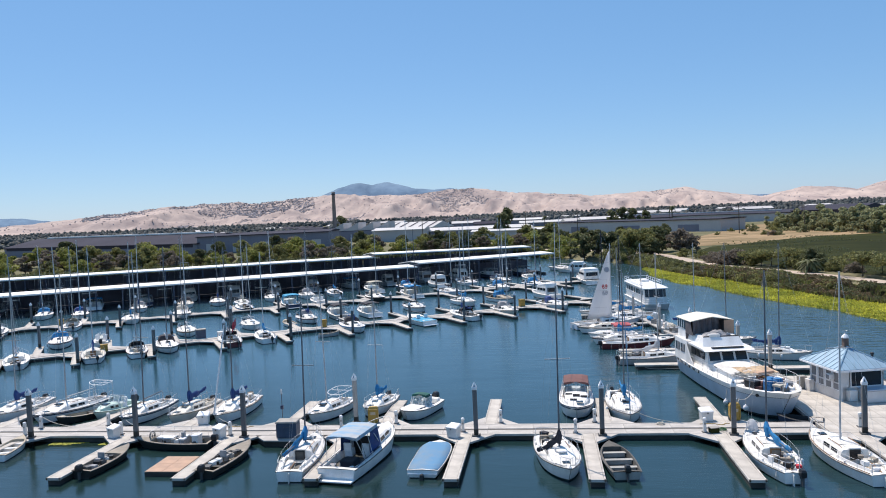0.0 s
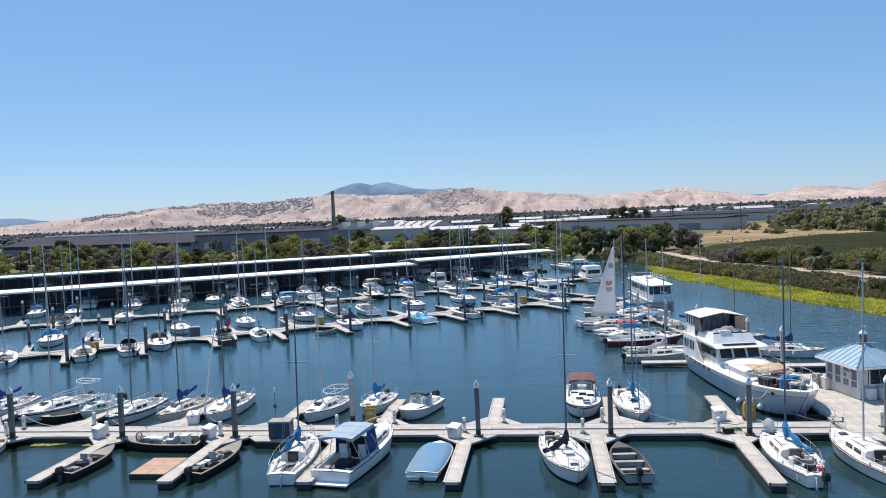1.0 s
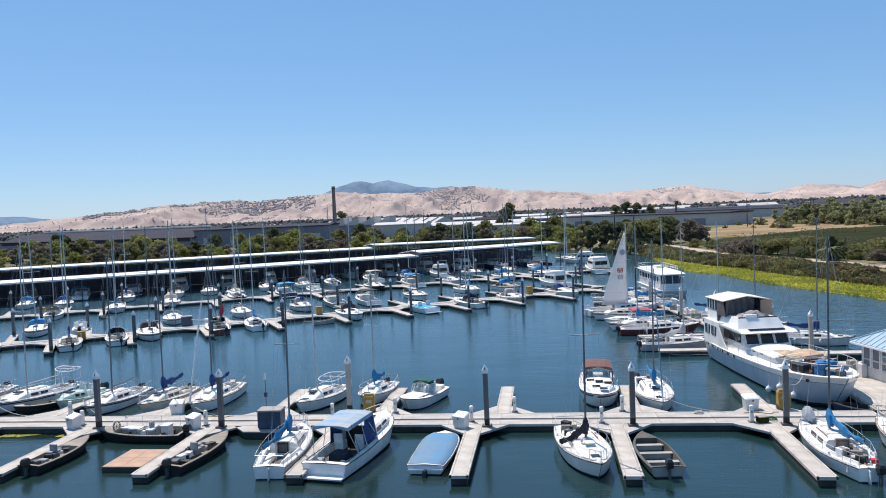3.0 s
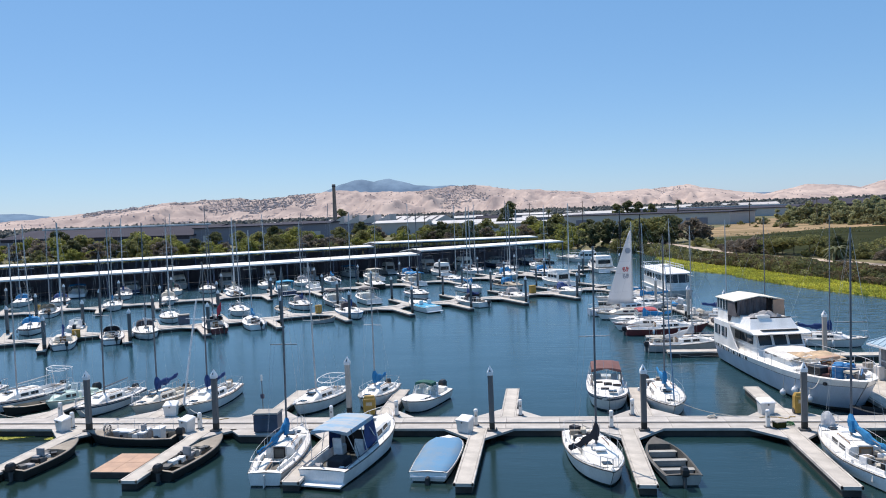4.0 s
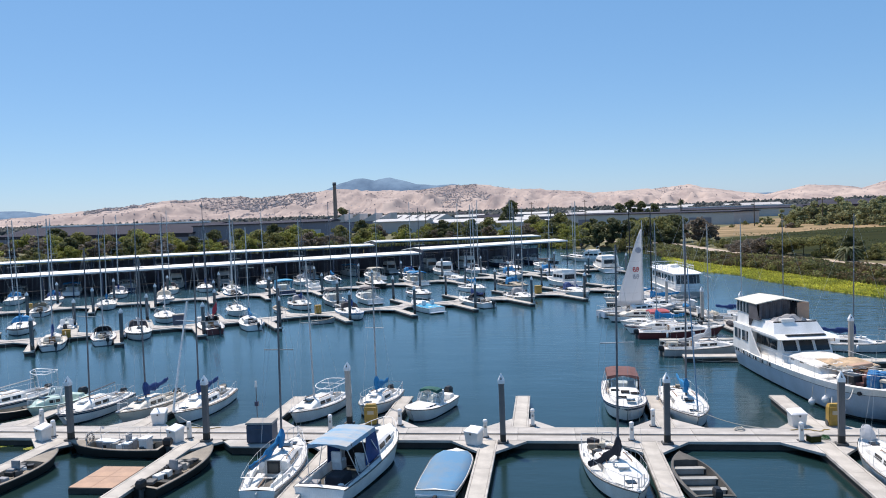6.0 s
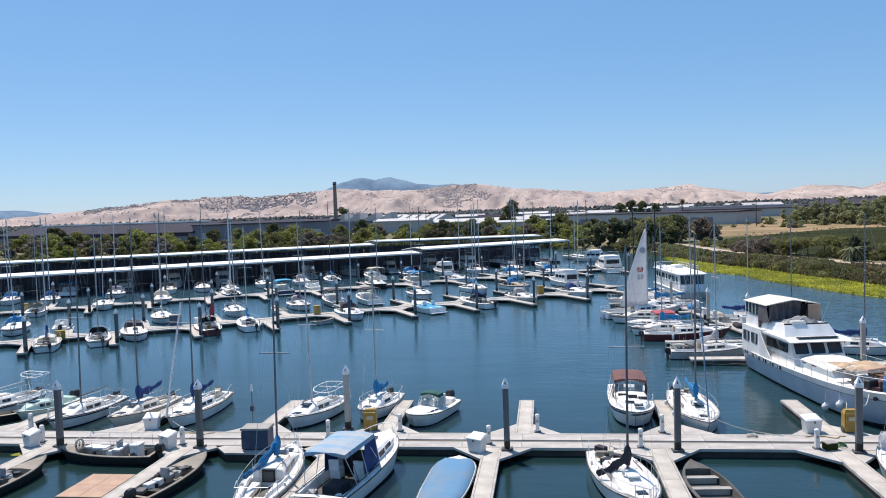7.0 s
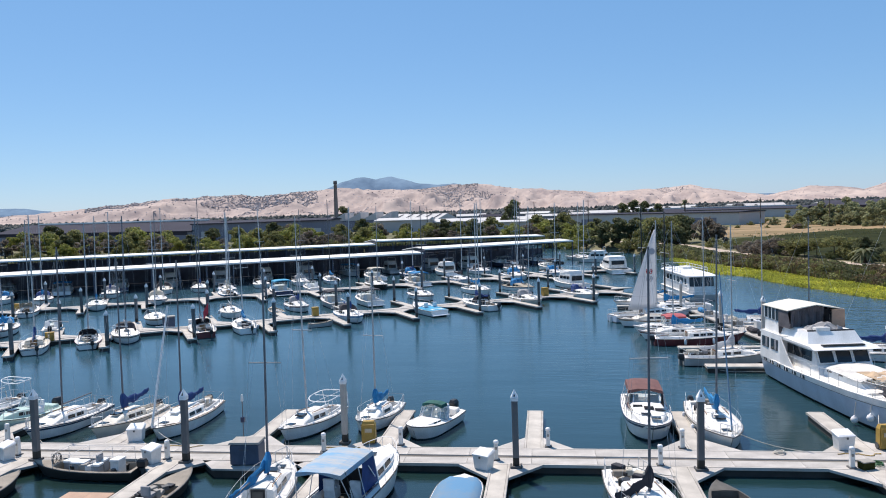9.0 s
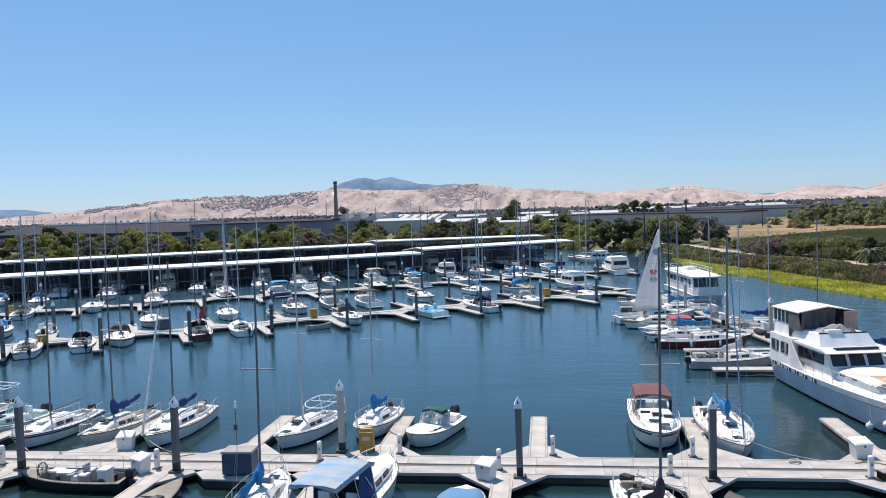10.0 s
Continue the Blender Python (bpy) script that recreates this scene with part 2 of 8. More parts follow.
WALLGREY = mat("warehouse_siding", (0.21, 0.215, 0.26), 0.8, 0, 0.1, 0.05, 1.0, stretch=(1, 1, 0.2))
WALLPALE = mat("pale_warehouse_siding", (0.48, 0.465, 0.46), 0.8, 0, 0.1, 0.05, 1.0)
ROOFGREY = mat("warehouse_roof", (0.056, 0.055, 0.072), 0.8, 0, 0.15, 0.05, 1.0)
ROOFPALE = mat("pale_warehouse_roof", (0.56, 0.55, 0.54), 0.7, 0, 0.12, 0.05, 1.0)
CHIMNEY = mat("chimney_steel", (0.16, 0.15, 0.15), 0.7, 0.2, 0.2, 0.2, 2)

for _m in (SOIL, MARSH, DRYGRASS, PATHDIRT, ROOFGREY, WALLGREY, WALLPALE, ROOFPALE, HILLGRASS_HAZE, MOUNTAIN_HAZE, WEEDBASE):
    _m.node_tree.nodes["Principled BSDF"].inputs["Specular IOR Level"].default_value = 0.06

WATER = bpy.data.materials.new("harbour_water")
WATER.use_nodes = True
_n, _l = WATER.node_tree.nodes, WATER.node_tree.links
_b = _n["Principled BSDF"]
_b.inputs["Roughness"].default_value = 0.17
_b.inputs["IOR"].default_value = 1.6
_tc = _n.new("ShaderNodeTexCoord")
_silt = _n.new("ShaderNodeTexNoise")
_silt.inputs["Scale"].default_value = 0.03
_l.new(_tc.outputs["Object"], _silt.inputs["Vector"])
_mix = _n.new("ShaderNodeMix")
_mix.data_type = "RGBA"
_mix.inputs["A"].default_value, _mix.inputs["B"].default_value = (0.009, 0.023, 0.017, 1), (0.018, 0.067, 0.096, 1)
_axes, _sky_tint, _tint_mix = _n.new("ShaderNodeSeparateXYZ"), _n.new("ShaderNodeMapRange"), _n.new("ShaderNodeMath")
_l.new(_tc.outputs["Object"], _axes.inputs[0])       # base colour graded along Y: dark green near, sky-reflection blue painted farther out
_sky_tint.inputs["From Min"].default_value, _sky_tint.inputs["From Max"].default_value = 46.0, 74.0
_sky_tint.inputs["To Min"].default_value, _sky_tint.inputs["To Max"].default_value = -0.35, 0.25
_l.new(_axes.outputs["Y"], _sky_tint.inputs["Value"])
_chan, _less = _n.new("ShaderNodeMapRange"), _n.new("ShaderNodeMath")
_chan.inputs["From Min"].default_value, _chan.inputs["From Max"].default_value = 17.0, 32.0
_chan.inputs["To Max"].default_value = -0.55         # base colour mixed darker across the channel
_l.new(_axes.outputs["X"], _chan.inputs["Value"])
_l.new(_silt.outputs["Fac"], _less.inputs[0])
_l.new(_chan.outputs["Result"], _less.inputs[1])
_tint_mix.use_clamp = True
_l.new(_less.outputs[0], _tint_mix.inputs[0])
_l.new(_sky_tint.outputs["Result"], _tint_mix.inputs[1])
_l.new(_tint_mix.outputs[0], _mix.inputs["Factor"])
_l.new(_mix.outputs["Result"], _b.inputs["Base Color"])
_normal = None
for _scale, _stretch, _strength, _dist in ((0.8, (0.4, 1.6, 1), 0.42, 0.12), (3.2, (0.5, 1.5, 1), 0.17, 0.05), (0.11, (0.6, 1.4, 1), 0.15, 0.5)):
    _m, _w, _bp = _n.new("ShaderNodeMapping"), _n.new("ShaderNodeTexNoise"), _n.new("ShaderNodeBump")
    _m.inputs["Scale"].default_value, _m.inputs["Rotation"].default_value = _stretch, (0, 0, radians(20))
    _w.inputs["Scale"].default_value, _w.inputs["Detail"].default_value = _scale, 2
    _bp.inputs["Strength"].default_value, _bp.inputs["Distance"].default_value = _strength, _dist
    _l.new(_tc.outputs["Object"], _m.inputs["Vector"])
    _l.new(_m.outputs["Vector"], _w.inputs["Vector"])
    _l.new(_w.outputs["Fac"], _bp.inputs["Height"])
    if _scale == 0.8:                                # wind patches: ruffled here, smooth there
        _g, _gr = _n.new("ShaderNodeTexNoise"), _n.new("ShaderNodeMapRange")
        _g.inputs["Scale"].default_value = 0.022
        _l.new(_tc.outputs["Object"], _g.inputs["Vector"])
        _sp, _ch, _sum = _n.new("ShaderNodeSeparateXYZ"), _n.new("ShaderNodeMapRange"), _n.new("ShaderNodeMath")
        _l.new(_tc.outputs["Object"], _sp.inputs[0])  # the open channel past the docks catches the wind
        _ch.inputs["From Min"].default_value, _ch.inputs["From Max"].default_value = 16.0, 30.0
        _ch.inputs["To Max"].default_value = 0.5
        _l.new(_sp.outputs["X"], _ch.inputs["Value"])
        _l.new(_g.outputs["Fac"], _sum.inputs[0])
        _l.new(_ch.outputs["Result"], _sum.inputs[1])
        _gr.inputs["From Min"].default_value, _gr.inputs["From Max"].default_value = 0.5, 0.8
        _gr.inputs["To Min"].default_value, _gr.inputs["To Max"].default_value = 0.07, 1.2
        _l.new(_sum.outputs[0], _gr.inputs["Value"])
        _l.new(_gr.outputs["Result"], _bp.inputs["Strength"])
    if _normal:
        _l.new(_normal, _bp.inputs["Normal"])
    _normal = _bp.outputs["Normal"]
_l.new(_normal, _b.inputs["Normal"])


# ---- mesh building ----
class Shape:
    """Vertices and faces of one mesh, gathered piece by piece."""

    def __init__(self):
        self.v, self.f = [], []

    def add(self, verts, faces):
        k = len(self.v)
        self.v.extend(tuple(p) for p in verts)
        self.f.extend(tuple(i + k for i in face) for face in faces)
        return self

    def box(self, c, s, rz=0.0, top=1.0, m=None):
        """A box with its edges chamfered; top: how much its upper face is drawn in."""
        hx, hy, hz = s[0] / 2, s[1] / 2, s[2] / 2
        k = min(hx, hy, hz) * 0.16
        ca, sa = math.cos(radians(rz)), math.sin(radians(rz))
        rings = []
        for z, ins, sc in ((-hz, k, 1.0), (-hz + k, 0, 1.0), (hz - k, 0, top), (hz, k, top)):
            ring = []
            ax, ay = hx * sc - ins, hy * sc - ins
            for x, y in ((-ax, -ay), (ax, -ay), (ax, ay), (-ax, ay)):
                ring.append((c[0] + ca * x - sa * y, c[1] + sa * x + ca * y, c[2] + z))
            rings.append(ring)
        return self.loft(rings)

    def loft(self, rings, closed=True, caps=True):
        n = len(rings[0])
        verts = [p for r in rings for p in r]
        faces = []
        for a in range(len(rings) - 1):
            for i in range(n if closed else n - 1):
                j = (i + 1) % n
                faces.append((a * n + i, a * n + j, (a + 1) * n + j, (a + 1) * n + i))
        if caps:
            faces.append(tuple(range(n - 1, -1, -1)))
            faces.append(tuple((len(rings) - 1) * n + i for i in range(n)))
        return self.add(verts, faces)

    def tube(self, p, q, r, r2=None, n=6):
        p, q = Vector(p), Vector(q)
        r2 = r if r2 is None else r2
        d = (q - p).normalized()
        u = d.orthogonal().normalized()
        w = d.cross(u)
        rings = [[o + (u * math.cos(2 * math.pi * i / n) + w * math.sin(2 * math.pi * i / n)) * rad for i in range(n)] for o, rad in ((p, r), (q, r2))]
        return self.loft(rings)

    def path(self, pts, r, n=5):
        """A bent tube through the points."""
        pts = [Vector(p) for p in pts]
        rings, u = [], None
        for i, p in enumerate(pts):
            d = (pts[min(i + 1, len(pts) - 1)] - pts[max(i - 1, 0)])
            d = d.normalized() if d.length > 1e-9 else Vector((0, 0, 1))
            u = d.orthogonal() if u is None else u - d * u.dot(d)
            u = u.normalized() if u.length > 1e-6 else d.orthogonal().normalized()
            w = d.cross(u)
            rings.append([p + (u * math.cos(2 * math.pi * k / n) + w * math.sin(2 * math.pi * k / n)) * r for k in range(n)])
        return self.loft(rings)

    def prism(self, pts, z0, z1):
        """An upright prism over a plan given counter-clockwise."""
        n = len(pts)
        verts = [(x, y, z0) for x, y in pts] + [(x, y, z1) for x, y in pts]
        faces = [(i, (i + 1) % n, n + (i + 1) % n, n + i) for i in range(n)]
        return self.add(verts, faces + [tuple(range(n - 1, -1, -1)), tuple(range(n, 2 * n))])

    def turned(self, c, profile, n=12):
        """A turned body: (radius, height) pairs from bottom to top."""
        rings = [[(c[0] + r * math.cos(2 * math.pi * i / n), c[1] + r * math.sin(2 * math.pi * i / n), c[2] + z) for i in range(n)] for r, z in profile]
        return self.loft(rings)

    def mesh(self, name, material, smooth=False):
        me = bpy.data.meshes.new(name)
        me.from_pydata(self.v, [], self.f)
        me.materials.append(material)
        if smooth:
            me.polygons.foreach_set("use_smooth", [True] * len(me.polygons))
        me.update()
        return me


def part(name, shape, material, parent=None, label="", smooth=False, kind=""):
    ob = new(name, shape.mesh(name, material, smooth))
    if parent is not None:
        ob.parent = parent
    return tagged(ob, label=label, kind=kind)


def thing(name, m, label, category, group="", kind=""):
    ob = new(name)
    ob.empty_display_size = 0.2
    ob.matrix_world = m
    return tagged(ob, label, category, group, kind)


def share(ob, m, parent):
    """Another piece on the same mesh."""
    o = bpy.data.objects.new(ob.name.split(".")[0], ob.data)
    scene.collection.objects.link(o)
    o.parent = parent
    o.matrix_basis = m
    return o


rnd = random.Random(7)

# ---- ground, water and distance ----
SHORE = [(80, -210), (75, 0), (64, 60), (54, 92), (50, 106), (46.5, 116), (42, 124), (38.8, 131), (33.4, 153), (27, 184), (23, 197), (12, 212),
         (4, 240), (-6, 264), (-60, 238), (-150, 192), (-260, 132), (-300, 0), (-300, -210)]
LAND = 1.3


def shore_distance(x, y):
    """How far a place lies from the water's edge: positive on land."""
    best, inside = 1e9, False
    for (ax, ay), (bx, by) in zip(SHORE, SHORE[1:] + SHORE[:1]):
        dx, dy = bx - ax, by - ay
        k = max(0, min(1, ((x - ax) * dx + (y - ay) * dy) / (dx * dx + dy * dy)))
        best = min(best, math.hypot(x - ax - k * dx, y - ay - k * dy))
        if (ay > y) != (by > y) and x < ax + (y - ay) / (by - ay) * dx:
            inside = not inside
    return -best if inside else best


def ground_z(x, y):
    d = shore_distance(x, y)
    k = max(0, min(1, (d + 1.5) / 5.0))
    return -1.6 + (LAND + 1.6) * k * k * (3 - 2 * k)


def build_ground():
    xs = [-6000, -3500, -2000, -1200, -800, -560, -430] + [-340 + 5 * i for i in range(60)] + [-40 + 3 * i for i in range(44)] + [100, 115, 135, 160, 200, 260, 350, 500, 800, 1300, 2200, 3600, 6000]
    ys = [-6000, -3000, -1200, -500, -260] + [-230 + 12 * i for i in range(24)] + [60 + 4 * i for i in range(60)] + [302, 310, 325, 345, 370, 400, 450, 520, 620, 760, 950, 1200, 1500, 1900, 2400, 3000, 3800, 6000]
    verts = [(x, y, ground_z(x, y)) for y in ys for x in xs]
    n = len(xs)
    faces = [(j * n + i, j * n + i + 1, (j + 1) * n + i + 1, (j + 1) * n + i) for j in range(len(ys) - 1) for i in range(n - 1)]
    tagged(part("ground", Shape().add(verts, faces), SOIL, smooth=True), "dry earth and patchy grass round the harbour", "ground", kind="structure")
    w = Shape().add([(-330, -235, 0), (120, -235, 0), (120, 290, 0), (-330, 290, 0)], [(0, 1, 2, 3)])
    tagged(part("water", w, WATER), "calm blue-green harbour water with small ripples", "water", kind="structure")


def strip(pts, width, z):
    s = Shape()
    left, right = [], []
    for i, p in enumerate(pts):
        a, b = Vector(pts[max(0, i - 1)]), Vector(pts[min(len(pts) - 1, i + 1)])
        d = (b - a).normalized()
        w = width / 2 * rnd.uniform(0.9, 1.1)
        left.append((p[0] - d.y * w, p[1] + d.x * w, z))
        right.append((p[0] + d.y * w, p[1] - d.x * w, z))
    n = len(pts)
    return s.add(left + right, [(i, n + i, n + i + 1, i + 1) for i in range(n - 1)])


build_ground()
tagged(part("path", strip([(72, 60), (62.5, 95), (55.2, 121), (53.2, 131), (51.3, 136), (48.2, 146), (44.2, 155), (40.4, 163), (38.2, 172), (36.9, 180), (35.3, 196), (33.9, 209), (29.5, 224), (20, 238), (2, 262), (-40, 272)], 3.6, LAND + 0.03), PATHDIRT),
       "pale gravel path along the reedy bank", "path", kind="structure")
tagged(part("marsh", Shape().add([(x, y, LAND + 0.02) for x, y in ((66, 110), (220, 110), (300, 330), (160, 304), (126, 293), (109, 284), (101, 286), (87, 273), (74, 261), (64, 249), (53.6, 242), (44, 220), (43, 200), (49, 165))], [tuple(range(14))]), MARSH),
       "dark green marsh meadow behind the path", "marsh", kind="structure")
tagged(part("dry_field", Shape().add([(x, y, LAND + 0.04) for x, y in ((47, 246), (64, 250), (74, 262), (87, 274), (101, 287), (109, 285), (126, 294), (200, 314), (230, 430), (165, 500), (118, 442), (85, 366), (70, 330), (54, 290))], [tuple(range(14))]), DRYGRASS),
       "field of dry yellow grass", "field", kind="structure")
tagged(part("lawn", Shape().add([(x, y, LAND + 0.015) for x, y in ((6, 246), (24, 226), (40, 240), (42, 262), (10, 285), (-20, 280))], [tuple(range(6))]), LAWN),
       "strip of grass at the end of the harbour", "grass", kind="structure")


def blade_field(name, material, label, n, place, height, width, blades=5):
    """Reeds, grass and floating leaves: tufts of bent blades, scattered by place()."""
    s = Shape()
    r = random.Random(len(name) * 31 + n)
    for _ in range(n):
        p = place(r)
        if p is None:
            continue
        h0 = height * r.uniform(0.55, 1.25) * (p[3] if len(p) > 3 else 1.0)
        for _ in range(blades):
            a = r.uniform(0, 6.283)
            dx, dy = math.cos(a), math.sin(a)
            ox, oy = r.uniform(-0.4, 0.4), r.uniform(-0.4, 0.4)
            h, w, lean = h0 * r.uniform(0.6, 1.1), width * r.uniform(0.6, 1.3), r.uniform(0.1, 0.55)
            x, y, z = p[0] + ox, p[1] + oy, p[2]
            s.add([(x - dy * w, y + dx * w, z), (x + dy * w, y - dx * w, z), (x + dx * h * lean * 0.4 + dy * w * 0.8, y + dy * h * lean * 0.4 - dx * w * 0.8, z + h * 0.6),
                   (x + dx * h * lean * 0.4 - dy * w * 0.8, y + dy * h * lean * 0.4 + dx * w * 0.8, z + h * 0.6), (x + dx * h * lean, y + dy * h * lean, z + h)],
                  [(0, 1, 2, 3), (3, 2, 4)])
    ob = part(name, s, material)
    return tagged(ob, label, name.replace("_", " "), kind="stuff")


WEED_EDGE = [(40, 59.0), (60, 53.5), (80, 46.8), (95.8, 41.5), (105.7, 38.3), (118, 34.3), (126.5, 32.2), (137.4, 29.9), (146, 26.6), (157, 24.4), (170, 24.0), (184, 25.5), (196, 23.0)]
BANK_EDGE = [(40, 66.5), (60, 62.0), (92, 52.0), (108.5, 46.9), (118.6, 43.0), (126.4, 41.2), (132.7, 38.6), (144.7, 36.4), (154.3, 33.3), (164, 29.8), (176, 27.2), (206, 21.0)]
PATH_LINE = [(40, 75.0), (60, 72.0), (95, 62.5), (121, 55.2), (131, 53.2), (136, 51.3), (146, 48.2), (155, 44.2), (163, 40.4), (180, 36.9), (196, 35.3), (209, 33.9), (224, 29.5)]


def along(table, y):
    return float(np.interp(y, [a for a, _ in table], [b for _, b in table]))


def weed_place(r):
    y = r.uniform(45, 182)
    a, b = along(WEED_EDGE, y), along(BANK_EDGE, y)
    wob = 1.3 * noise.noise(Vector((y * 0.12, 0, 3))) + 0.5 * noise.noise(Vector((y * 0.5, 4, 0)))
    k = r.random()
    x = a + wob + (b + 0.8 - a - wob) * k
    if k > 0.72 and noise.noise(Vector((x * 0.15, y * 0.06, 9))) > 0.15:
        return None
    return x, y, 0.04


def reed_place(r):
    y = r.uniform(45, 214)
    a, b = along(BANK_EDGE, y), along(PATH_LINE, y) - 2.2
    x = a + (b - a) * r.random() ** 1.1
    if noise.noise(Vector((x * 0.2, y * 0.08, 2))) < -0.38:
        return None
    return x, y, max(0.1, ground_z(x, y) - 0.1), (1.1 - 0.85 * (x - a) / max(0.5, b - a)) * (0.95 + 1.1 * noise.noise(Vector((x * 0.25, y * 0.12, 6))))


def marsh_place(r):
    y = r.uniform(120, 290)
    x = r.uniform(52 + (y - 120) * 0.05, 90 + (y - 120) * 0.4)
    if noise.noise(Vector((x * 0.05, y * 0.03, 7))) < 0.05:
        return None
    return x, y, LAND


weed = Shape()
_ys = [45 + 1.37 * i for i in range(101)]
for _y in _ys:
    _w = 1.3 * noise.noise(Vector((_y * 0.12, 0, 3))) + 0.5 * noise.noise(Vector((_y * 0.5, 4, 0)))
    _a, _c = along(WEED_EDGE, _y) + _w, along(BANK_EDGE, _y) + 1.5
    weed.v.extend([(_a, _y, -0.02), (_a + 0.25, _y, 0.06), ((_a + _c) / 2, _y, 0.10 + 0.05 * math.sin(_y)), (_c, _y, 0.12)])
weed.f.extend([(4 * i + k, 4 * i + k + 1, 4 * i + k + 5, 4 * i + k + 4) for i in range(100) for k in range(3)])
tagged(part("weed_mat", weed, WEEDBASE), "matted yellow-green floating weed along the bank", "water weed", kind="stuff")
blade_field("floating_weed", WEED, "bright yellow-green floating weed leaves on the water", 12000, weed_place, 0.30, 0.13, 4)
blade_field("reed_bed", REED, "dull brown-green reeds on the bank", 4500, reed_place, 0.8, 0.12, 7)
blade_field("green_reeds", REEDGREEN, "green reeds mixed through the brown scrub", 5000, reed_place, 0.75, 0.12, 6)


def shore_scrub_place(r):
    k = r.random()
    x, y = -250 + 256 * k, 140 + 122 * k
    d = abs(r.gauss(0, 6))
    return x - 0.43 * d, y + 0.9 * d + 4, LAND - 0.1


blade_field("shore_scrub", LEAF_DARK, "olive scrub along the shore behind the sheds", 2600, shore_scrub_place, 1.7, 0.3, 6)
blade_field("marsh_grass", LEAF_DARK, "low dark marsh plants in patches", 1600, marsh_place, 0.45, 0.1, 5)


# ---- trees ----
def crown_leaves(s, r, centres, count, leaf):
    """Small bent leaf clumps round a few centres of the crown, denser towards the outside."""
    for _ in range(count):
        c, rad = centres[r.randrange(len(centres))]
        d = Vector((r.gauss(0, 1), r.gauss(0, 1), r.gauss(0, 0.9))).normalized()
        q = Vector(c) + Vector((d.x * rad[0], d.y * rad[1], d.z * rad[2])) * (r.uniform(0.45, 1.08) ** 0.6)
        u = Vector((r.gauss(0, 1), r.gauss(0, 1), r.gauss(0, 0.6))).normalized()
        w = u.cross(d)
        if w.length < 0.05:
            continue
        w.normalize()
        a = leaf * r.uniform(0.6, 1.4)
        up = d * a * 0.35
        s.add([q - u * a, q - w * a * 0.7 + up, q + u * a, q + w * a * 0.7 + up], [(0, 1, 2), (0, 2, 3)])


def tree_template(name, seed, height, spread, material, label, count=1500, leaf=0.28, low=0.25, flat=1.0, skirt=0.12):
    r = random.Random(seed)
    root = thing(name, pose(0, 0, -200), label, "tree", "trees round the harbour")
    t, c = Shape(), Shape()
    fork = height * low * 1.2
    t.turned((0, 0, 0), [(height * 0.035, -0.3), (height * 0.026, 0.3), (height * 0.02, fork)], 7)
    centres = []
    k = 24
    for i in range(k):
        a = i * 2.4 + r.uniform(-0.4, 0.4)
        d = spread * (0.15 + 0.72 * r.random()) if i else 0
        zc = height * (low + (0.93 - low) * (r.uniform(skirt, 0.88) * (1.08 - 0.35 * d / spread) if i else 0.84))
        p = (d * math.cos(a), d * math.sin(a), zc)
        rad = spread * r.uniform(0.13, 0.31)
        centres.append((p, (rad, rad, rad * 0.75 * flat)))
        mid = (p[0] * 0.4, p[1] * 0.4, fork + (zc - fork) * 0.5)
        t.tube((0, 0, fork * 0.9), mid, height * 0.014, height * 0.009, 5)
        t.tube(mid, p, height * 0.009, height * 0.003, 5)
    crown_leaves(c, r, centres, count, leaf)
    part("trunk", t, BARK, root)
    part("crown", c, material, root)
    return root


def palm_template(name, height, label):
    root = thing(name, pose(0, 0, -200), label, "palm tree")
    t = Shape().turned((0, 0, 0), [(0.45, -0.3), (0.3, 0.5), (0.24, height * 0.6), (0.3, height)], 8)
    c, r = Shape(), random.Random(5)
    for i in range(34):
        a, e = i * 2.4, r.uniform(-0.5, 1.2)
        n, L = 6, r.uniform(1.8, 2.5)
        prev = None
        for k in range(n + 1):
            s = k / n
            out, z = L * s * math.cos(e * (1 - 0.5 * s)), height + L * s * math.sin(e) - 0.9 * L * s * s
            w = 0.28 * math.sin(math.pi * min(0.97, s + 0.06))
            x, y = out * math.cos(a), out * math.sin(a)
            cur = [(x - w * math.sin(a), y + w * math.cos(a), z - w * 0.5), (x, y, z), (x + w * math.sin(a), y - w * math.cos(a), z - w * 0.5)]
            if prev:
                c.add(prev + cur, [(0, 1, 4, 3), (1, 2, 5, 4)])
            prev = cur
    part("trunk", t, BARK, root)
    part("fronds", c, LEAF_DARK, root)
    return root


def bank_scrub(name, material, label, clumps, seed, low, high):
    """Low bushes along the bank: many leaf clumps round uneven centres."""
    c, r = Shape(), random.Random(seed)
    for _ in range(clumps):
        y = low + (high - low) * r.random()
        a, b = along(BANK_EDGE, y), along(PATH_LINE, y) - 3.0
        k = r.random() ** 1.2
        x = a + 0.6 + max(0.5, b - a - 1.2) * k
        if noise.noise(Vector((x * 0.12, y * 0.05, seed))) < -0.25:
            continue
        size = r.uniform(0.5, 1.25) * (1.1 - 0.55 * k)
        z = max(0.1, ground_z(x, y))
        lumps = [((x + r.uniform(-0.8, 0.8) * size, y + r.uniform(-0.9, 0.9) * size, z + r.uniform(0.2, 0.75) * size), (size * r.uniform(0.45, 0.8), size * r.uniform(0.45, 0.8), size * r.uniform(0.3, 0.6))) for _ in range(4)]
        crown_leaves(c, r, lumps, 130, 0.15)
    tagged(part(name, c, material), label, "scrub", kind="stuff")


bank_scrub("olive_scrub", LEAF_DARK, "olive-green bushes along the reedy bank", 520, 31, 60, 206)
bank_scrub("dry_scrub", LEAF_DRY, "dry brownish bushes along the reedy bank", 420, 32, 60, 165)
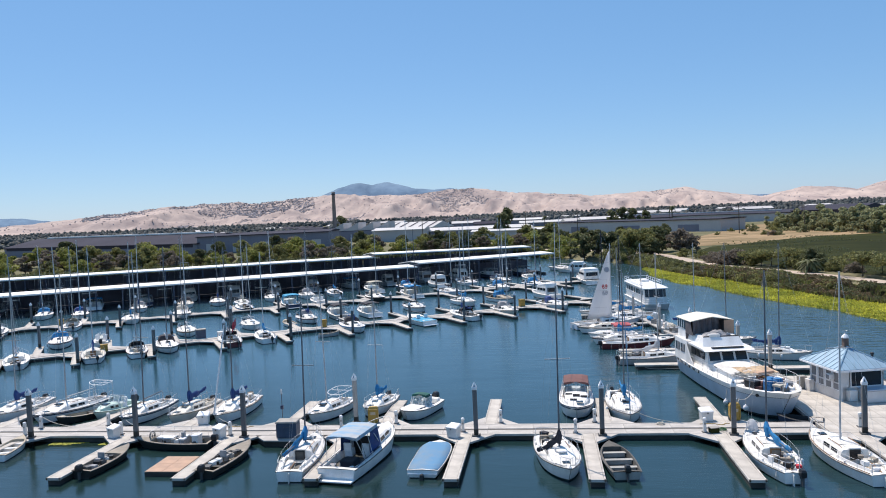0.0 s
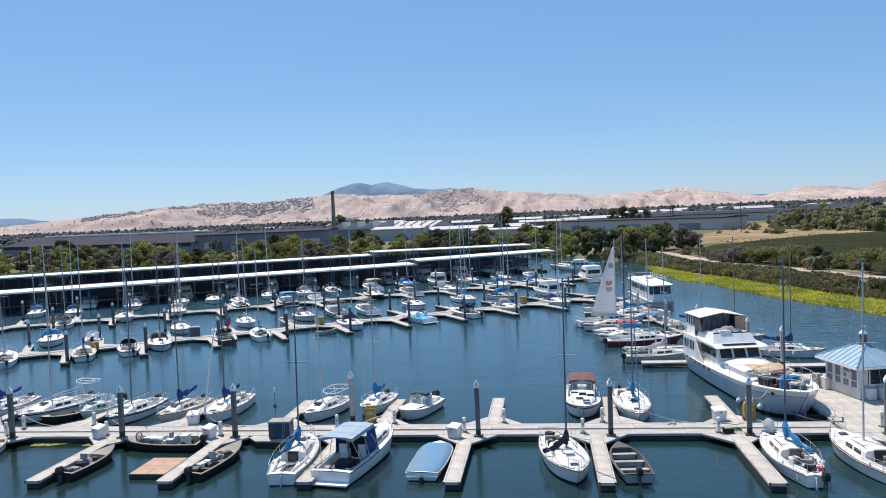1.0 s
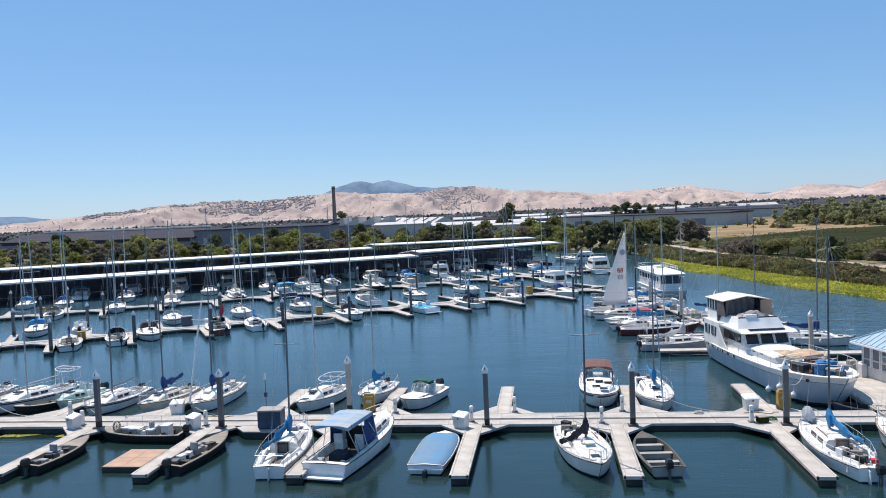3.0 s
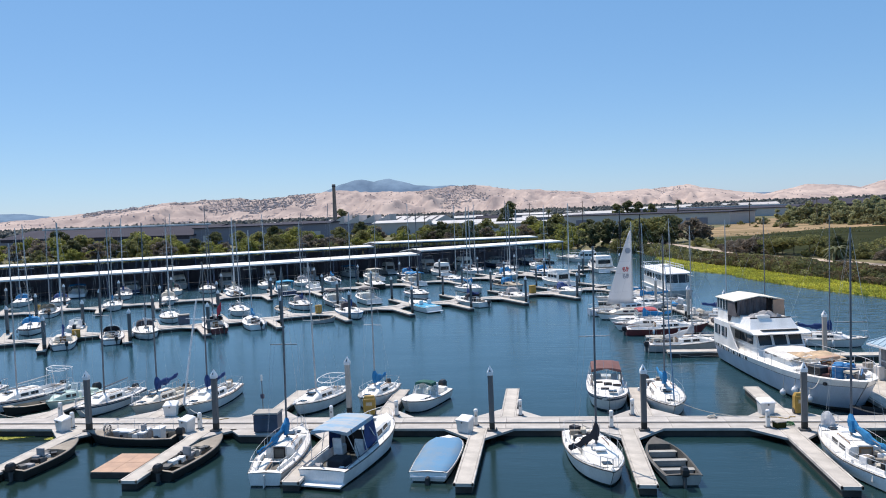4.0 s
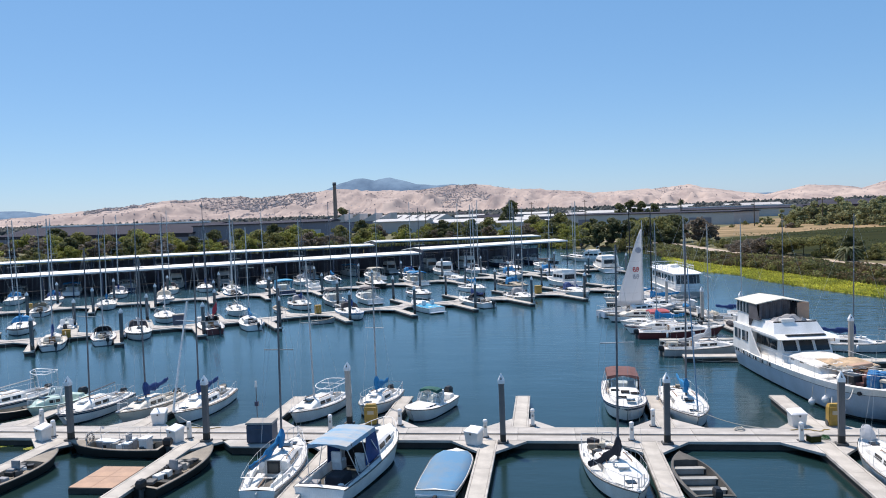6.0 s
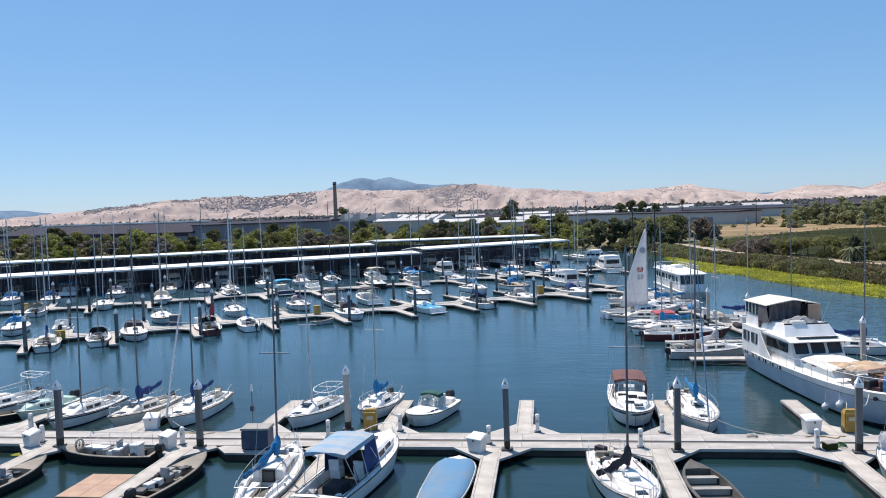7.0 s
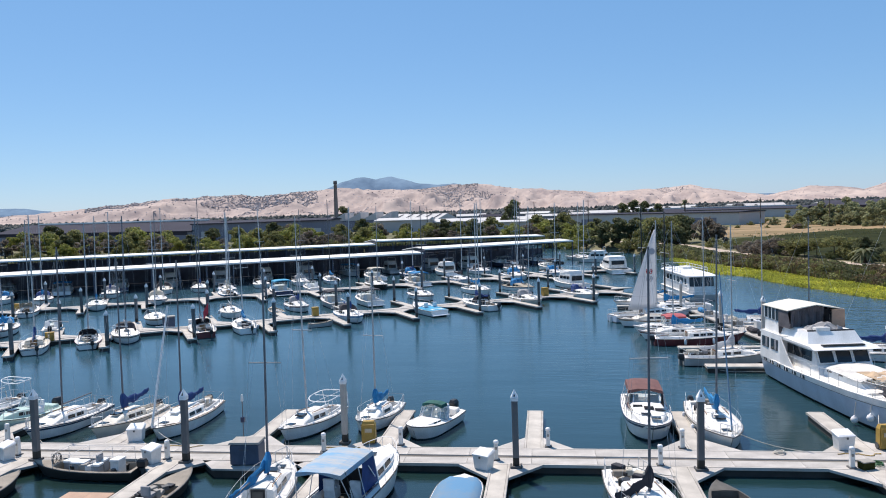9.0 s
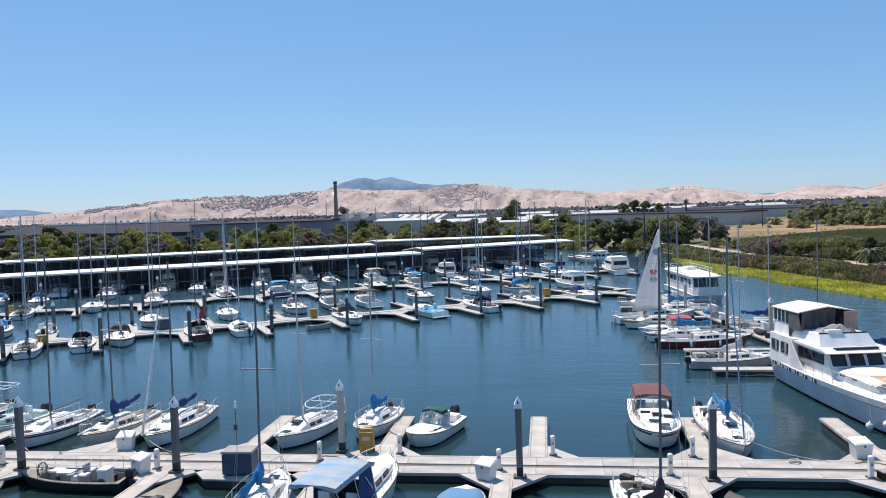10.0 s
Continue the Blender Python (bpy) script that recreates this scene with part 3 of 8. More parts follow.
bank_scrub("willow_scrub", LEAF_OLIVE, "light green bushes along the reedy bank", 240, 33, 120, 206)

T_OLIVE = tree_template("tree", 1, 8.0, 5.0, LEAF_OLIVE, "broad olive-green tree with an uneven crown", 3400, 0.30, 0.05)
T_BRIGHT = tree_template("tree", 2, 6.6, 5.0, LEAF_BRIGHT, "light yellow-green tree with a round crown", 3000, 0.28, 0.05)
T_DARK = tree_template("tree", 3, 8.5, 4.0, LEAF_DARK, "tall dark green tree with gaps in the crown", 3000, 0.30, 0.08)
T_BROWN = tree_template("tree", 4, 7.0, 3.8, LEAF_BROWN, "dull purplish-brown leaved tree", 2600, 0.27, 0.08)
T_FLAT = tree_template("tree", 5, 4.6, 5.4, LEAF_OLIVE, "low umbrella-shaped tree with a bare leaning trunk", 2400, 0.2, 0.5, 0.5, 0.35)
T_SHRUB = tree_template("shrub", 6, 3.6, 3.2, LEAF_BROWN, "scrubby shrub tree beside the path", 2000, 0.2, 0.05)
T_SHRUBG = tree_template("shrub", 8, 3.8, 3.4, LEAF_OLIVE, "scrubby green shrub tree beside the path", 2000, 0.2, 0.05)
T_WILLOW = tree_template("tree", 9, 7.5, 5.2, LEAF_GREY, "grey-green willow in the thicket beyond the marsh", 2600, 0.32, 0.0, 1.0, 0.02)
T_TALL = tree_template("tree", 11, 15.0, 6.0, LEAF_DARK, "tall dark tree among the far warehouses", 1500, 0.6, 0.2, 1.3)
T_PALM = palm_template("palm_tree", 9.0, "tall fan palm far behind the harbour")
T_DATE = palm_template("palm_tree", 1.6, "low feathery palm beside the path")


def plant(template, x, y, scale=1.0):
    ob = copy_thing(template, pose(x, y, ground_z(x, y) - 0.05, 0, 0, rnd.uniform(0, 360)))
    ob.scale = [scale * rnd.uniform(0.92, 1.08)] * 3
    return ob


for t, spots in (
    (T_OLIVE, [(-208, 255), (-152, 252), (-141, 250), (-132, 256), (-119, 288), (-79, 290), (-36, 300), (-24, 310), (-6, 308), (4, 300), (-225, 258), (-240, 245), (-64, 284)]),
    (T_BRIGHT, [(-196, 250), (-190, 262), (-166, 255), (-158, 246), (-136, 244), (-112, 284), (-92, 274), (-86, 270), (-2, 290), (5, 280), (-215, 246), (-46, 292)]),
    (T_DARK, [(-178, 262), (-126, 280), (-70, 288), (-53, 284), (-40, 294), (-2, 316), (-104, 286)]),
    (T_BROWN, [(-182, 256), (-172, 256), (-97, 282), (-62, 279), (-30, 296)]),
    (T_WILLOW, [(108, 352), (118, 356), (124, 348), (126, 332), (132, 338), (129, 322), (134, 326), (128, 306), (138, 315), (140, 345), (130, 362), (146, 330), (136, 300), (150, 352), (145, 370), (128, 290), (140, 288), (112, 372), (155, 315), (160, 340), (120, 340), (133, 345), (142, 305), (150, 298), (165, 320), (170, 350), (124, 316), (118, 330), (112, 345), (158, 365), (138, 380), (122, 300)]),
    (T_TALL, [(-24, 528), (44, 470), (50, 476), (57, 470), (65, 480), (-21.5, 426), (-140, 520)]),
    (T_PALM, [(3, 512), (88, 520)]),
):
    for x, y in spots:
        plant(t, x, y, rnd.uniform(1.1, 1.75) if t is T_WILLOW else rnd.uniform(0.75, 0.95) if t is T_TALL and x > 0 else rnd.uniform(0.85, 1.3))
# the big trees at the harbour's end, and the scrub and umbrella trees beside the path
for t, x, y, size in (
    (T_DARK, 12.5, 215, 1.0), (T_DARK, 16.5, 213, 1.12), (T_DARK, 20, 212, 1.0), (T_OLIVE, 24, 207, 0.95), (T_OLIVE, 28, 208, 1.05), (T_OLIVE, 26, 214, 1.0), (T_DARK, 33, 222, 1.05), (T_DARK, 36, 226, 0.95),
    (T_BROWN, 38.8, 213, 1.1), (T_BROWN, 41.5, 218, 1.0), (T_BROWN, 44, 226, 0.8), (T_DARK, 30, 204, 0.7), (T_BRIGHT, 4, 232, 0.8), (T_BRIGHT, 9, 228, 0.7), (T_OLIVE, -1, 238, 0.8), (T_BRIGHT, 7, 240, 0.9), (T_SHRUBG, 22, 203, 0.9), (T_SHRUBG, 18, 207, 0.8),
    (T_SHRUB, 40.2, 171, 0.95), (T_SHRUB, 43, 169, 1.0), (T_SHRUB, 39.5, 178, 0.8), (T_SHRUBG, 46, 166, 1.0), (T_FLAT, 46.5, 163, 0.85), (T_FLAT, 50, 158, 0.9), (T_FLAT, 48, 161, 0.75), (T_SHRUBG, 51, 154, 0.95),
    (T_SHRUBG, 52.5, 151, 1.05), (T_DARK, 52, 149.5, 0.55), (T_DATE, 50.3, 145.5, 1.15), (T_FLAT, 55.3, 134.5, 1.0), (T_FLAT, 58.5, 131, 0.8), (T_FLAT, 60, 138, 0.7), (T_SHRUBG, 60, 128, 0.6), (T_FLAT, 62, 124, 0.8), (T_SHRUB, 42, 184, 0.6),
    (T_SHRUBG, 44, 178, 0.6), (T_SHRUBG, 55, 146, 0.7), (T_SHRUB, 57, 142, 0.6), (T_SHRUBG, 37.5, 200, 0.6), (T_SHRUBG, 40, 192, 0.6),
):
    plant(t, x, y, size)
for x, y, size in ((92, 391, 0.6), (96, 394, 0.5), (100, 389, 0.6), (104, 348, 0.55), (88, 392, 0.5), (107, 352, 0.5)):
    plant(T_SHRUBG, x, y, size * 1.8)
for i in range(84):
    k = (i + rnd.random()) / 84
    x, y = -262 + 262 * k, 150 + 128 * k
    if noise.noise(Vector((k * 14, 2, 0))) < -0.05:
        continue
    d = rnd.uniform(4, 36)
    plant(rnd.choice((T_OLIVE, T_OLIVE, T_BRIGHT, T_BRIGHT, T_DARK, T_BROWN)), x - 0.43 * d, y + 0.9 * d, rnd.uniform(0.6, 1.35) * (0.75 if k > 0.5 else 1.0))
for i in range(130):
    k = (i + rnd.random()) / 130
    d = rnd.choice((rnd.uniform(2, 12), rnd.uniform(8, 42)))
    plant(rnd.choice((T_SHRUBG, T_SHRUBG, T_SHRUBG, T_BRIGHT, T_DARK, T_BROWN)), -262 + 268 * k - 0.43 * d, 150 + 126 * k + 0.9 * d, rnd.uniform(0.45, 1.0))
for i in range(26):
    plant(rnd.choice((T_SHRUBG, T_SHRUBG, T_SHRUB, T_WILLOW)), rnd.uniform(72, 132), rnd.uniform(296, 420), rnd.uniform(0.25, 0.6))
for i in range(24):
    y = rnd.uniform(70, 205)
    a, b = along(BANK_EDGE, y), along(PATH_LINE, y) - 3.0
    plant(rnd.choice((T_SHRUB, T_SHRUBG, T_SHRUBG)), a + 1.2 + (b - a - 3.0) * rnd.random() * 0.7, y, rnd.uniform(0.2, 0.36))
for i in range(26):
    plant(rnd.choice((T_OLIVE, T_DARK, T_DARK, T_BRIGHT)), rnd.uniform(-5, 50), rnd.uniform(262, 330), rnd.uniform(0.5, 0.85))
for t in (T_OLIVE, T_BRIGHT, T_DARK, T_BROWN, T_FLAT, T_SHRUB, T_SHRUBG, T_WILLOW, T_TALL, T_PALM, T_DATE):
    for o in list(t.children_recursive) + [t]:
        bpy.data.objects.remove(o)


# ---- far plain, hills and mountain ----
def clump(s, r, x, y, z, w, h):
    """One uneven far treetop."""
    n = 6
    rings = []
    for k, (rr, zz) in enumerate(((0.6, 0.0), (1.0, 0.35), (0.85, 0.7), (0.35, 1.0))):
        a0 = r.uniform(0, 1)
        rings.append([(x + w * rr * r.uniform(0.75, 1.25) * math.cos(a0 + i * 6.283 / n), y + w * rr * r.uniform(0.75, 1.25) * math.sin(a0 + i * 6.283 / n), z + h * zz * r.uniform(0.9, 1.1)) for i in range(n)])
    s.loft(rings)


def build_far_woods():
    s, r = Shape(), random.Random(12)
    for _ in range(17000):
        d = 700 * (2600 / 700) ** r.random()
        a = radians(r.uniform(-46, 32))
        x, y = d * math.sin(a), d * math.cos(a)
        if noise.noise(Vector((x * 0.004, y * 0.004, 1))) < -0.27:
            continue
        w = r.uniform(1.0, 2.7) * (1 + d / 2400)
        clump(s, r, x, y, LAND - 0.5, w, w * r.uniform(0.9, 2.3))
    tagged(part("far_woods", s, WOODS_HAZE, smooth=True), "distant trees across the plain, coloured with grey-blue haze", "woods", kind="stuff")


RIDGE = [(-48, 6), (-37.9, 8), (-35, 12), (-31.1, 18), (-27.7, 24.5), (-24.6, 26.5), (-22.6, 28), (-21, 25), (-19, 29), (-16.9, 31), (-15.2, 34), (-13.1, 30), (-11, 29), (-8.8, 29.5),
         (-6.7, 34.5), (-4.5, 33.5), (-2.4, 27), (-0.3, 26), (3.9, 19.5), (7.9, 22.5), (10.3, 26), (13, 17.5), (15.5, 10.5), (18, 19.5), (19.8, 18.5), (21.4, 14), (23, 22), (34, 18)]


def hill_gully(x, y):
    """About 0 on the spurs of the hills, about 1 in the gullies between them."""
    return 0.5 + 1.0 * noise.noise(Vector((x * 0.0032, y * 0.0012, 3.3))) + 0.75 * noise.noise(Vector((x * 0.0085 + y * 0.002, y * 0.003, 1.7))) + 0.42 * noise.noise(Vector((x * 0.022 - y * 0.004, y * 0.007, 5.1)))


def hill_height(a, d):
    """Height of the hills at azimuth a (degrees) and distance d."""
    top = (float(np.interp(a, [p for p, _ in RIDGE], [q for _, q in RIDGE])) + float(np.interp(a, [-40, -6, 3, 12], [2.5, 2.2, 0, -1.8]))) / 1000 * 3900
    top *= 1 + 0.07 * noise.noise(Vector((a * 0.9, 0, 7))) + 0.04 * noise.noise(Vector((a * 2.6, 3, 7)))
    k = max(0.0, min(1.0, (d - 2650) / 1250))
    base = top * (k ** 1.15 if d <= 3900 else 1 - (d - 3900) / 700)
    x, y = d * math.sin(radians(a)), d * math.cos(radians(a))
    if d > 3900:
        return base
    return top * k ** (0.62 + 2.6 * max(0.0, min(1.3, hill_gully(x, y))))


def build_hills():
    na, nd = 760, 64
    verts, faces = [], []
    for j in range(nd):
        d = 2600 + 1900 * j / (nd - 1)
        for i in range(na):
            a = -48 + 82 * i / (na - 1)
            verts.append((d * math.sin(radians(a)), d * math.cos(radians(a)), LAND - 1 + max(0, hill_height(a, d))))
    faces = [(j * na + i, j * na + i + 1, (j + 1) * na + i + 1, (j + 1) * na + i) for j in range(nd - 1) for i in range(na - 1)]
    tagged(part("hills", Shape().add(verts, faces), HILLGRASS_HAZE, smooth=True), "rolling golden-brown summer hills with folds, colour paled for haze", "hills", kind="structure")
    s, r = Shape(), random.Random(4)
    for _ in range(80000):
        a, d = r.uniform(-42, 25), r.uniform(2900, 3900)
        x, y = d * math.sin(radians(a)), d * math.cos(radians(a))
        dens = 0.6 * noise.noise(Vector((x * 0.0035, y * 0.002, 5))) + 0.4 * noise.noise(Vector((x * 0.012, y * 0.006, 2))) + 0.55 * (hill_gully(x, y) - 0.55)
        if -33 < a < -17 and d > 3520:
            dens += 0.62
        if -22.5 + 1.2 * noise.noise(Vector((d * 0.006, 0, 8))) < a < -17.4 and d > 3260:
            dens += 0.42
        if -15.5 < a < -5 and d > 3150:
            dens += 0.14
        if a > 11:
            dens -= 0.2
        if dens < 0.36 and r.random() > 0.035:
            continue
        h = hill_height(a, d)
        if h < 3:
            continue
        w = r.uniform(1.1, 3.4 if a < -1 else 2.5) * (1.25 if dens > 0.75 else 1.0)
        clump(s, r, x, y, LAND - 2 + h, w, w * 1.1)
    tagged(part("hill_oaks", s, HILLWOOD_HAZE, smooth=True), "oak trees dotted over the hillsides, coloured haze grey", "woods", kind="stuff")
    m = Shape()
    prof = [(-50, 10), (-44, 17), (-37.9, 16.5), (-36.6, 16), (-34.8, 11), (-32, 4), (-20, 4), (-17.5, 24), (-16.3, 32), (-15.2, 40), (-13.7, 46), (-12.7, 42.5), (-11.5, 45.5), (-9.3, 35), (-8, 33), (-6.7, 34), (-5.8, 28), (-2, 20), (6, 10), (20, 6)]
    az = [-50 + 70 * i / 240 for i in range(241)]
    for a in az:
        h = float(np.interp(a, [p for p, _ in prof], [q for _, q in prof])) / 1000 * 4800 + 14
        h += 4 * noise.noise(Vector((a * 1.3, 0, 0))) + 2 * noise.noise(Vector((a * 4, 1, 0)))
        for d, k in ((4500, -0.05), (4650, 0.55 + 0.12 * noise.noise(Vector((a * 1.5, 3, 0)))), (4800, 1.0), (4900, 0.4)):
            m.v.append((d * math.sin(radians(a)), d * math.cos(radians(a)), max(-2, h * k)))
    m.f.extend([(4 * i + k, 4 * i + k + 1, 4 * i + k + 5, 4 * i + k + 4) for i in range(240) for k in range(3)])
    tagged(part("mountain", m, MOUNTAIN_HAZE, smooth=True), "distant double-peaked mountain coloured in haze blue", "mountain", kind="structure")


build_far_woods()
build_hills()


# ---- warehouses, chimney, poles ----
def warehouse(x0, y0, x1, y1, depth, h, ridge, wall, roof, label, openings=0, door=None, cap=None, skylights=0, band=False):
    """A long building whose front runs from (x0, y0) to (x1, y1): walls, a low pitched roof, and windows or doors in the front."""
    L = math.hypot(x1 - x0, y1 - y0)
    root = thing("warehouse", pose(x0, y0, LAND - 0.1, 0, 0, math.degrees(math.atan2(y1 - y0, x1 - x0))), label, "warehouse", "warehouses beyond the harbour")
    w = Shape()
    for c, s in (((L / 2, 0.15, h / 2), (L, 0.3, h)), ((L / 2, depth - 0.15, h / 2), (L, 0.3, h)), ((0.15, depth / 2, h / 2), (0.3, depth - 0.6, h)), ((L - 0.15, depth / 2, h / 2), (0.3, depth - 0.6, h))):
        w.box(c, s)
    part("wall", w, wall, root)
    if band:
        part("window_band", Shape().box((L / 2, -0.05, h * 0.80), (L * 0.97, 0.2, h * 0.26)), ROOFGREY, root, "dark strip high on the front wall")
    r = Shape().add([(-0.5, -0.6, h), (L + 0.5, -0.6, h), (L + 0.5, depth / 2, ridge), (-0.5, depth / 2, ridge), (-0.5, depth + 0.6, h), (L + 0.5, depth + 0.6, h),
                     (-0.5, -0.6, h - 0.4), (L + 0.5, -0.6, h - 0.4), (-0.5, depth + 0.6, h - 0.4), (L + 0.5, depth + 0.6, h - 0.4)],
                    [(0, 1, 2, 3), (3, 2, 5, 4), (6, 7, 1, 0), (4, 5, 9, 8), (0, 3, 4, 8, 6), (1, 7, 9, 5, 2)])
    part("roof", r, roof, root)
    if cap:
        part("ridge_cap", Shape().box((L / 2, depth / 2, ridge + 0.35), (L * 0.86, 2.0, 0.8)), cap, root)
    for i in range(skylights):
        x = L * (i + 0.5) / skylights
        part("skylight", Shape().add([(x - 0.9, 0.6, h + (ridge - h) * 0.07 + 0.25), (x + 0.9, 0.6, h + (ridge - h) * 0.07 + 0.25), (x + 0.9, depth * 0.46, ridge - (ridge - h) * 0.08 + 0.25), (x - 0.9, depth * 0.46, ridge - (ridge - h) * 0.08 + 0.25)], [(0, 1, 2, 3)]), ROOFGREY, root)
    for i in range(openings):
        x = L * (i + 0.5) / openings
        part("door", Shape().box((x, -0.05, h * 0.32), (L / openings * 0.34, 0.2, h * 0.5)), door, root)
    return root


warehouse(-300, 386, -157, 326, 40, 5.4, 9.6, WALLGREY, ROOFGREY, "long low grey warehouse with a dark roof", cap=ROOFWHITE, band=True)
warehouse(-157, 327, -97, 337, 45, 8.4, 9.2, WALLGREY, ROOFGREY, "grey windowless warehouse with pale doors", 5, WALLPALE)
warehouse(-90, 395, -62, 396, 30, 6.5, 7.6, WALLPALE, ROOFPALE, "small pale shed with a white roof")
warehouse(-134, 640, -90, 620, 34, 3.4, 8.2, WALLGREY, ROOFPALE, "large white-roofed factory hall", skylights=5)
warehouse(-62, 420, -4, 432, 40, 4.6, 6.0, WALLGREY, ROOFPALE, "pale flat warehouse with white roof")
warehouse(-34, 372, 8, 372, 18, 4.5, 5.2, WALLPALE, ROOFPALE, "low white service building")
warehouse(9, 434, 84.5, 367, 24, 6.2, 6.6, WALLPALE, ROOFGREY, "long grey warehouse facing the marsh", 3, WALLGREY)
warehouse(40, 566, 158, 502, 40, 5.6, 6.6, WALLPALE, ROOFGREY, "dark grey warehouse with a shallow roof", cap=ROOFPALE)
warehouse(158, 500, 186, 470, 40, 6.5, 9.4, ROOFGREY, ROOFGREY, "dark metal warehouse at the field's edge")
warehouse(110, 640, 230, 600, 50, 5.0, 6.0, WALLGREY, ROOFGREY, "far warehouse with a pale roof")
town = random.Random(21)
for i in range(46):
    d = town.uniform(520, 1250)
    az_b = radians(town.uniform(-8, 24) if i % 4 else town.uniform(-34, -8))
    x, y = d * math.sin(az_b), d * math.cos(az_b)
    w, dp, hh = town.uniform(14, 46), town.uniform(10, 22), town.uniform(3.2, 6.0)
    warehouse(x, y, x + w, y - town.uniform(-6, 10), dp, hh, hh + town.uniform(0.8, 2.2), town.choice((WALLPALE, WALLGREY, WALLGREY)), town.choice((ROOFPALE, ROOFGREY, ROOFGREY, ROOFPALE, WALLPALE)), "low building among the trees of the plain")
for i in range(4):
    x = -124 + 9 * i
    root = thing("sawtooth_roof_bay", pose(x, 430, LAND), "factory bay with a slanting sawtooth roof", "factory bay", "sawtooth factory")
    part("wall", Shape().box((4.5, 10, 3.2), (9, 20, 6.4)), WALLGREY, root)
    part("roof", Shape().add([(0, -0.2, 6.4), (9, -0.2, 6.4), (9, -0.2, 11.0), (0, 20, 6.4), (9, 20, 6.4), (9, 20, 11.0)], [(0, 1, 2), (3, 5, 4), (0, 2, 5, 3), (1, 4, 5, 2), (0, 3, 4, 1)]), WALLPALE, root)
ch = thing("chimney", pose(-126.3, 452, LAND), "tall dark steel factory chimney", "chimney")
part("stack", Shape().turned((0, 0, 0), [(1.5, -0.5), (1.3, 8), (0.95, 28.5), (1.1, 28.7), (1.1, 30.4), (0.8, 30.4)], 16), CHIMNEY, ch, smooth=True)
part("band", Shape().turned((0, 0, 28.6), [(1.1, 0), (1.2, 0.1), (1.2, 0.5), (1.1, 0.6)], 16), ROOFGREY, ch)


def utility_pole(x, y, h):
    root = thing("utility_pole", pose(x, y, ground_z(x, y), 0, 0, rnd.uniform(-20, 20)), "weathered wooden utility pole with a crossarm", "utility pole", "utility poles")
    part("post", Shape().tube((0, 0, -0.5), (0, 0, h), 0.22, 0.14, 7), BARK, root)
    part("crossarm", Shape().box((0, 0.1, h - 0.8), (2.6, 0.14, 0.16)), BARK, root)


for x, y, h in ((85, 335, 12), (66, 395, 13), (110, 330, 11), (20, 410, 14), (-8, 420, 14), (132, 400, 11), (-60, 380, 12)):
    utility_pole(x, y, h)

# ---- docks ----
DOCK = 0.45


def piling(x, y, pale=False, top=4.05, label="", guide=True):
    """A square mooring pile with chamfered corners, a stained foot, and a pyramid cap with a small mark on each face."""
    root = thing("piling", pose(x, y, 0, rnd.uniform(-0.5, 0.5), rnd.uniform(-0.5, 0.5), rnd.uniform(-6, 6)),
                 label or ("pale concrete mooring pile with a white pyramid cap" if pale else "grey concrete mooring pile with a white pyramid cap"), "mooring pile", "mooring piles")

    def square(r, z, k=0.16):
        c = r * (1 - k)
        return [(r, -c, z), (r, c, z), (c, r, z), (-c, r, z), (-r, c, z), (-r, -c, z), (-c, -r, z), (c, -r, z)]

    part("shaft", Shape().loft([square(0.143, 0.7), square(0.143, top - 0.5)]), PALEPILE if pale else PILE, root)
    part("foot", Shape().loft([square(0.146, -1.2), square(0.146, 0.4), square(0.1445, 0.9)]), PILEFOOT, root, "dark algae-stained foot")
    cap = part("cap", Shape().loft([square(0.165, top - 0.52), square(0.17, top - 0.36), square(0.162, top - 0.33), square(0.012, top)]), CAPWHITE, root, "white pyramid cap")
    if guide:
        part("pile_guide", Shape().box((0, -0.24, DOCK + 0.02), (0.54, 0.08, 0.14)).box((-0.23, -0.03, DOCK + 0.02), (0.08, 0.42, 0.14)).box((0.23, -0.03, DOCK + 0.02), (0.08, 0.42, 0.14)), RUBBER, root, "dark steel hoop round the pile")
        part("mark", Shape().loft([[(-0.045, -0.155, top - 0.30), (0.045, -0.155, top - 0.30), (0.0, -0.09, top - 0.15)], [(-0.045, -0.14, top - 0.30), (0.045, -0.14, top - 0.30), (0.0, -0.07, top - 0.15)]]), BLACK, cap)
    return root


def pedestal(x, y, rz=0):
    root = thing("power_pedestal", pose(x, y, DOCK, 0, 0, rz + rnd.uniform(-8, 8)), "white dockside power pedestal with a round cap", "power pedestal", "power pedestals")
    part("post", Shape().box((0, 0, 0.4), (0.19, 0.19, 0.8)), BOXWHITE, root)
    part("cap", Shape().turned((0, 0, 0.80), [(0.12, 0), (0.12, 0.1), (0.09, 0.14), (0.03, 0.16)], 10), CAPWHITE, root, smooth=True)
    part("foot", Shape().box((0, 0, 0.02), (0.34, 0.34, 0.05)), RUBBER, root)
    part("socket_panel", Shape().box((0, -0.1, 0.58), (0.10, 0.03, 0.12)), BINLID, root)


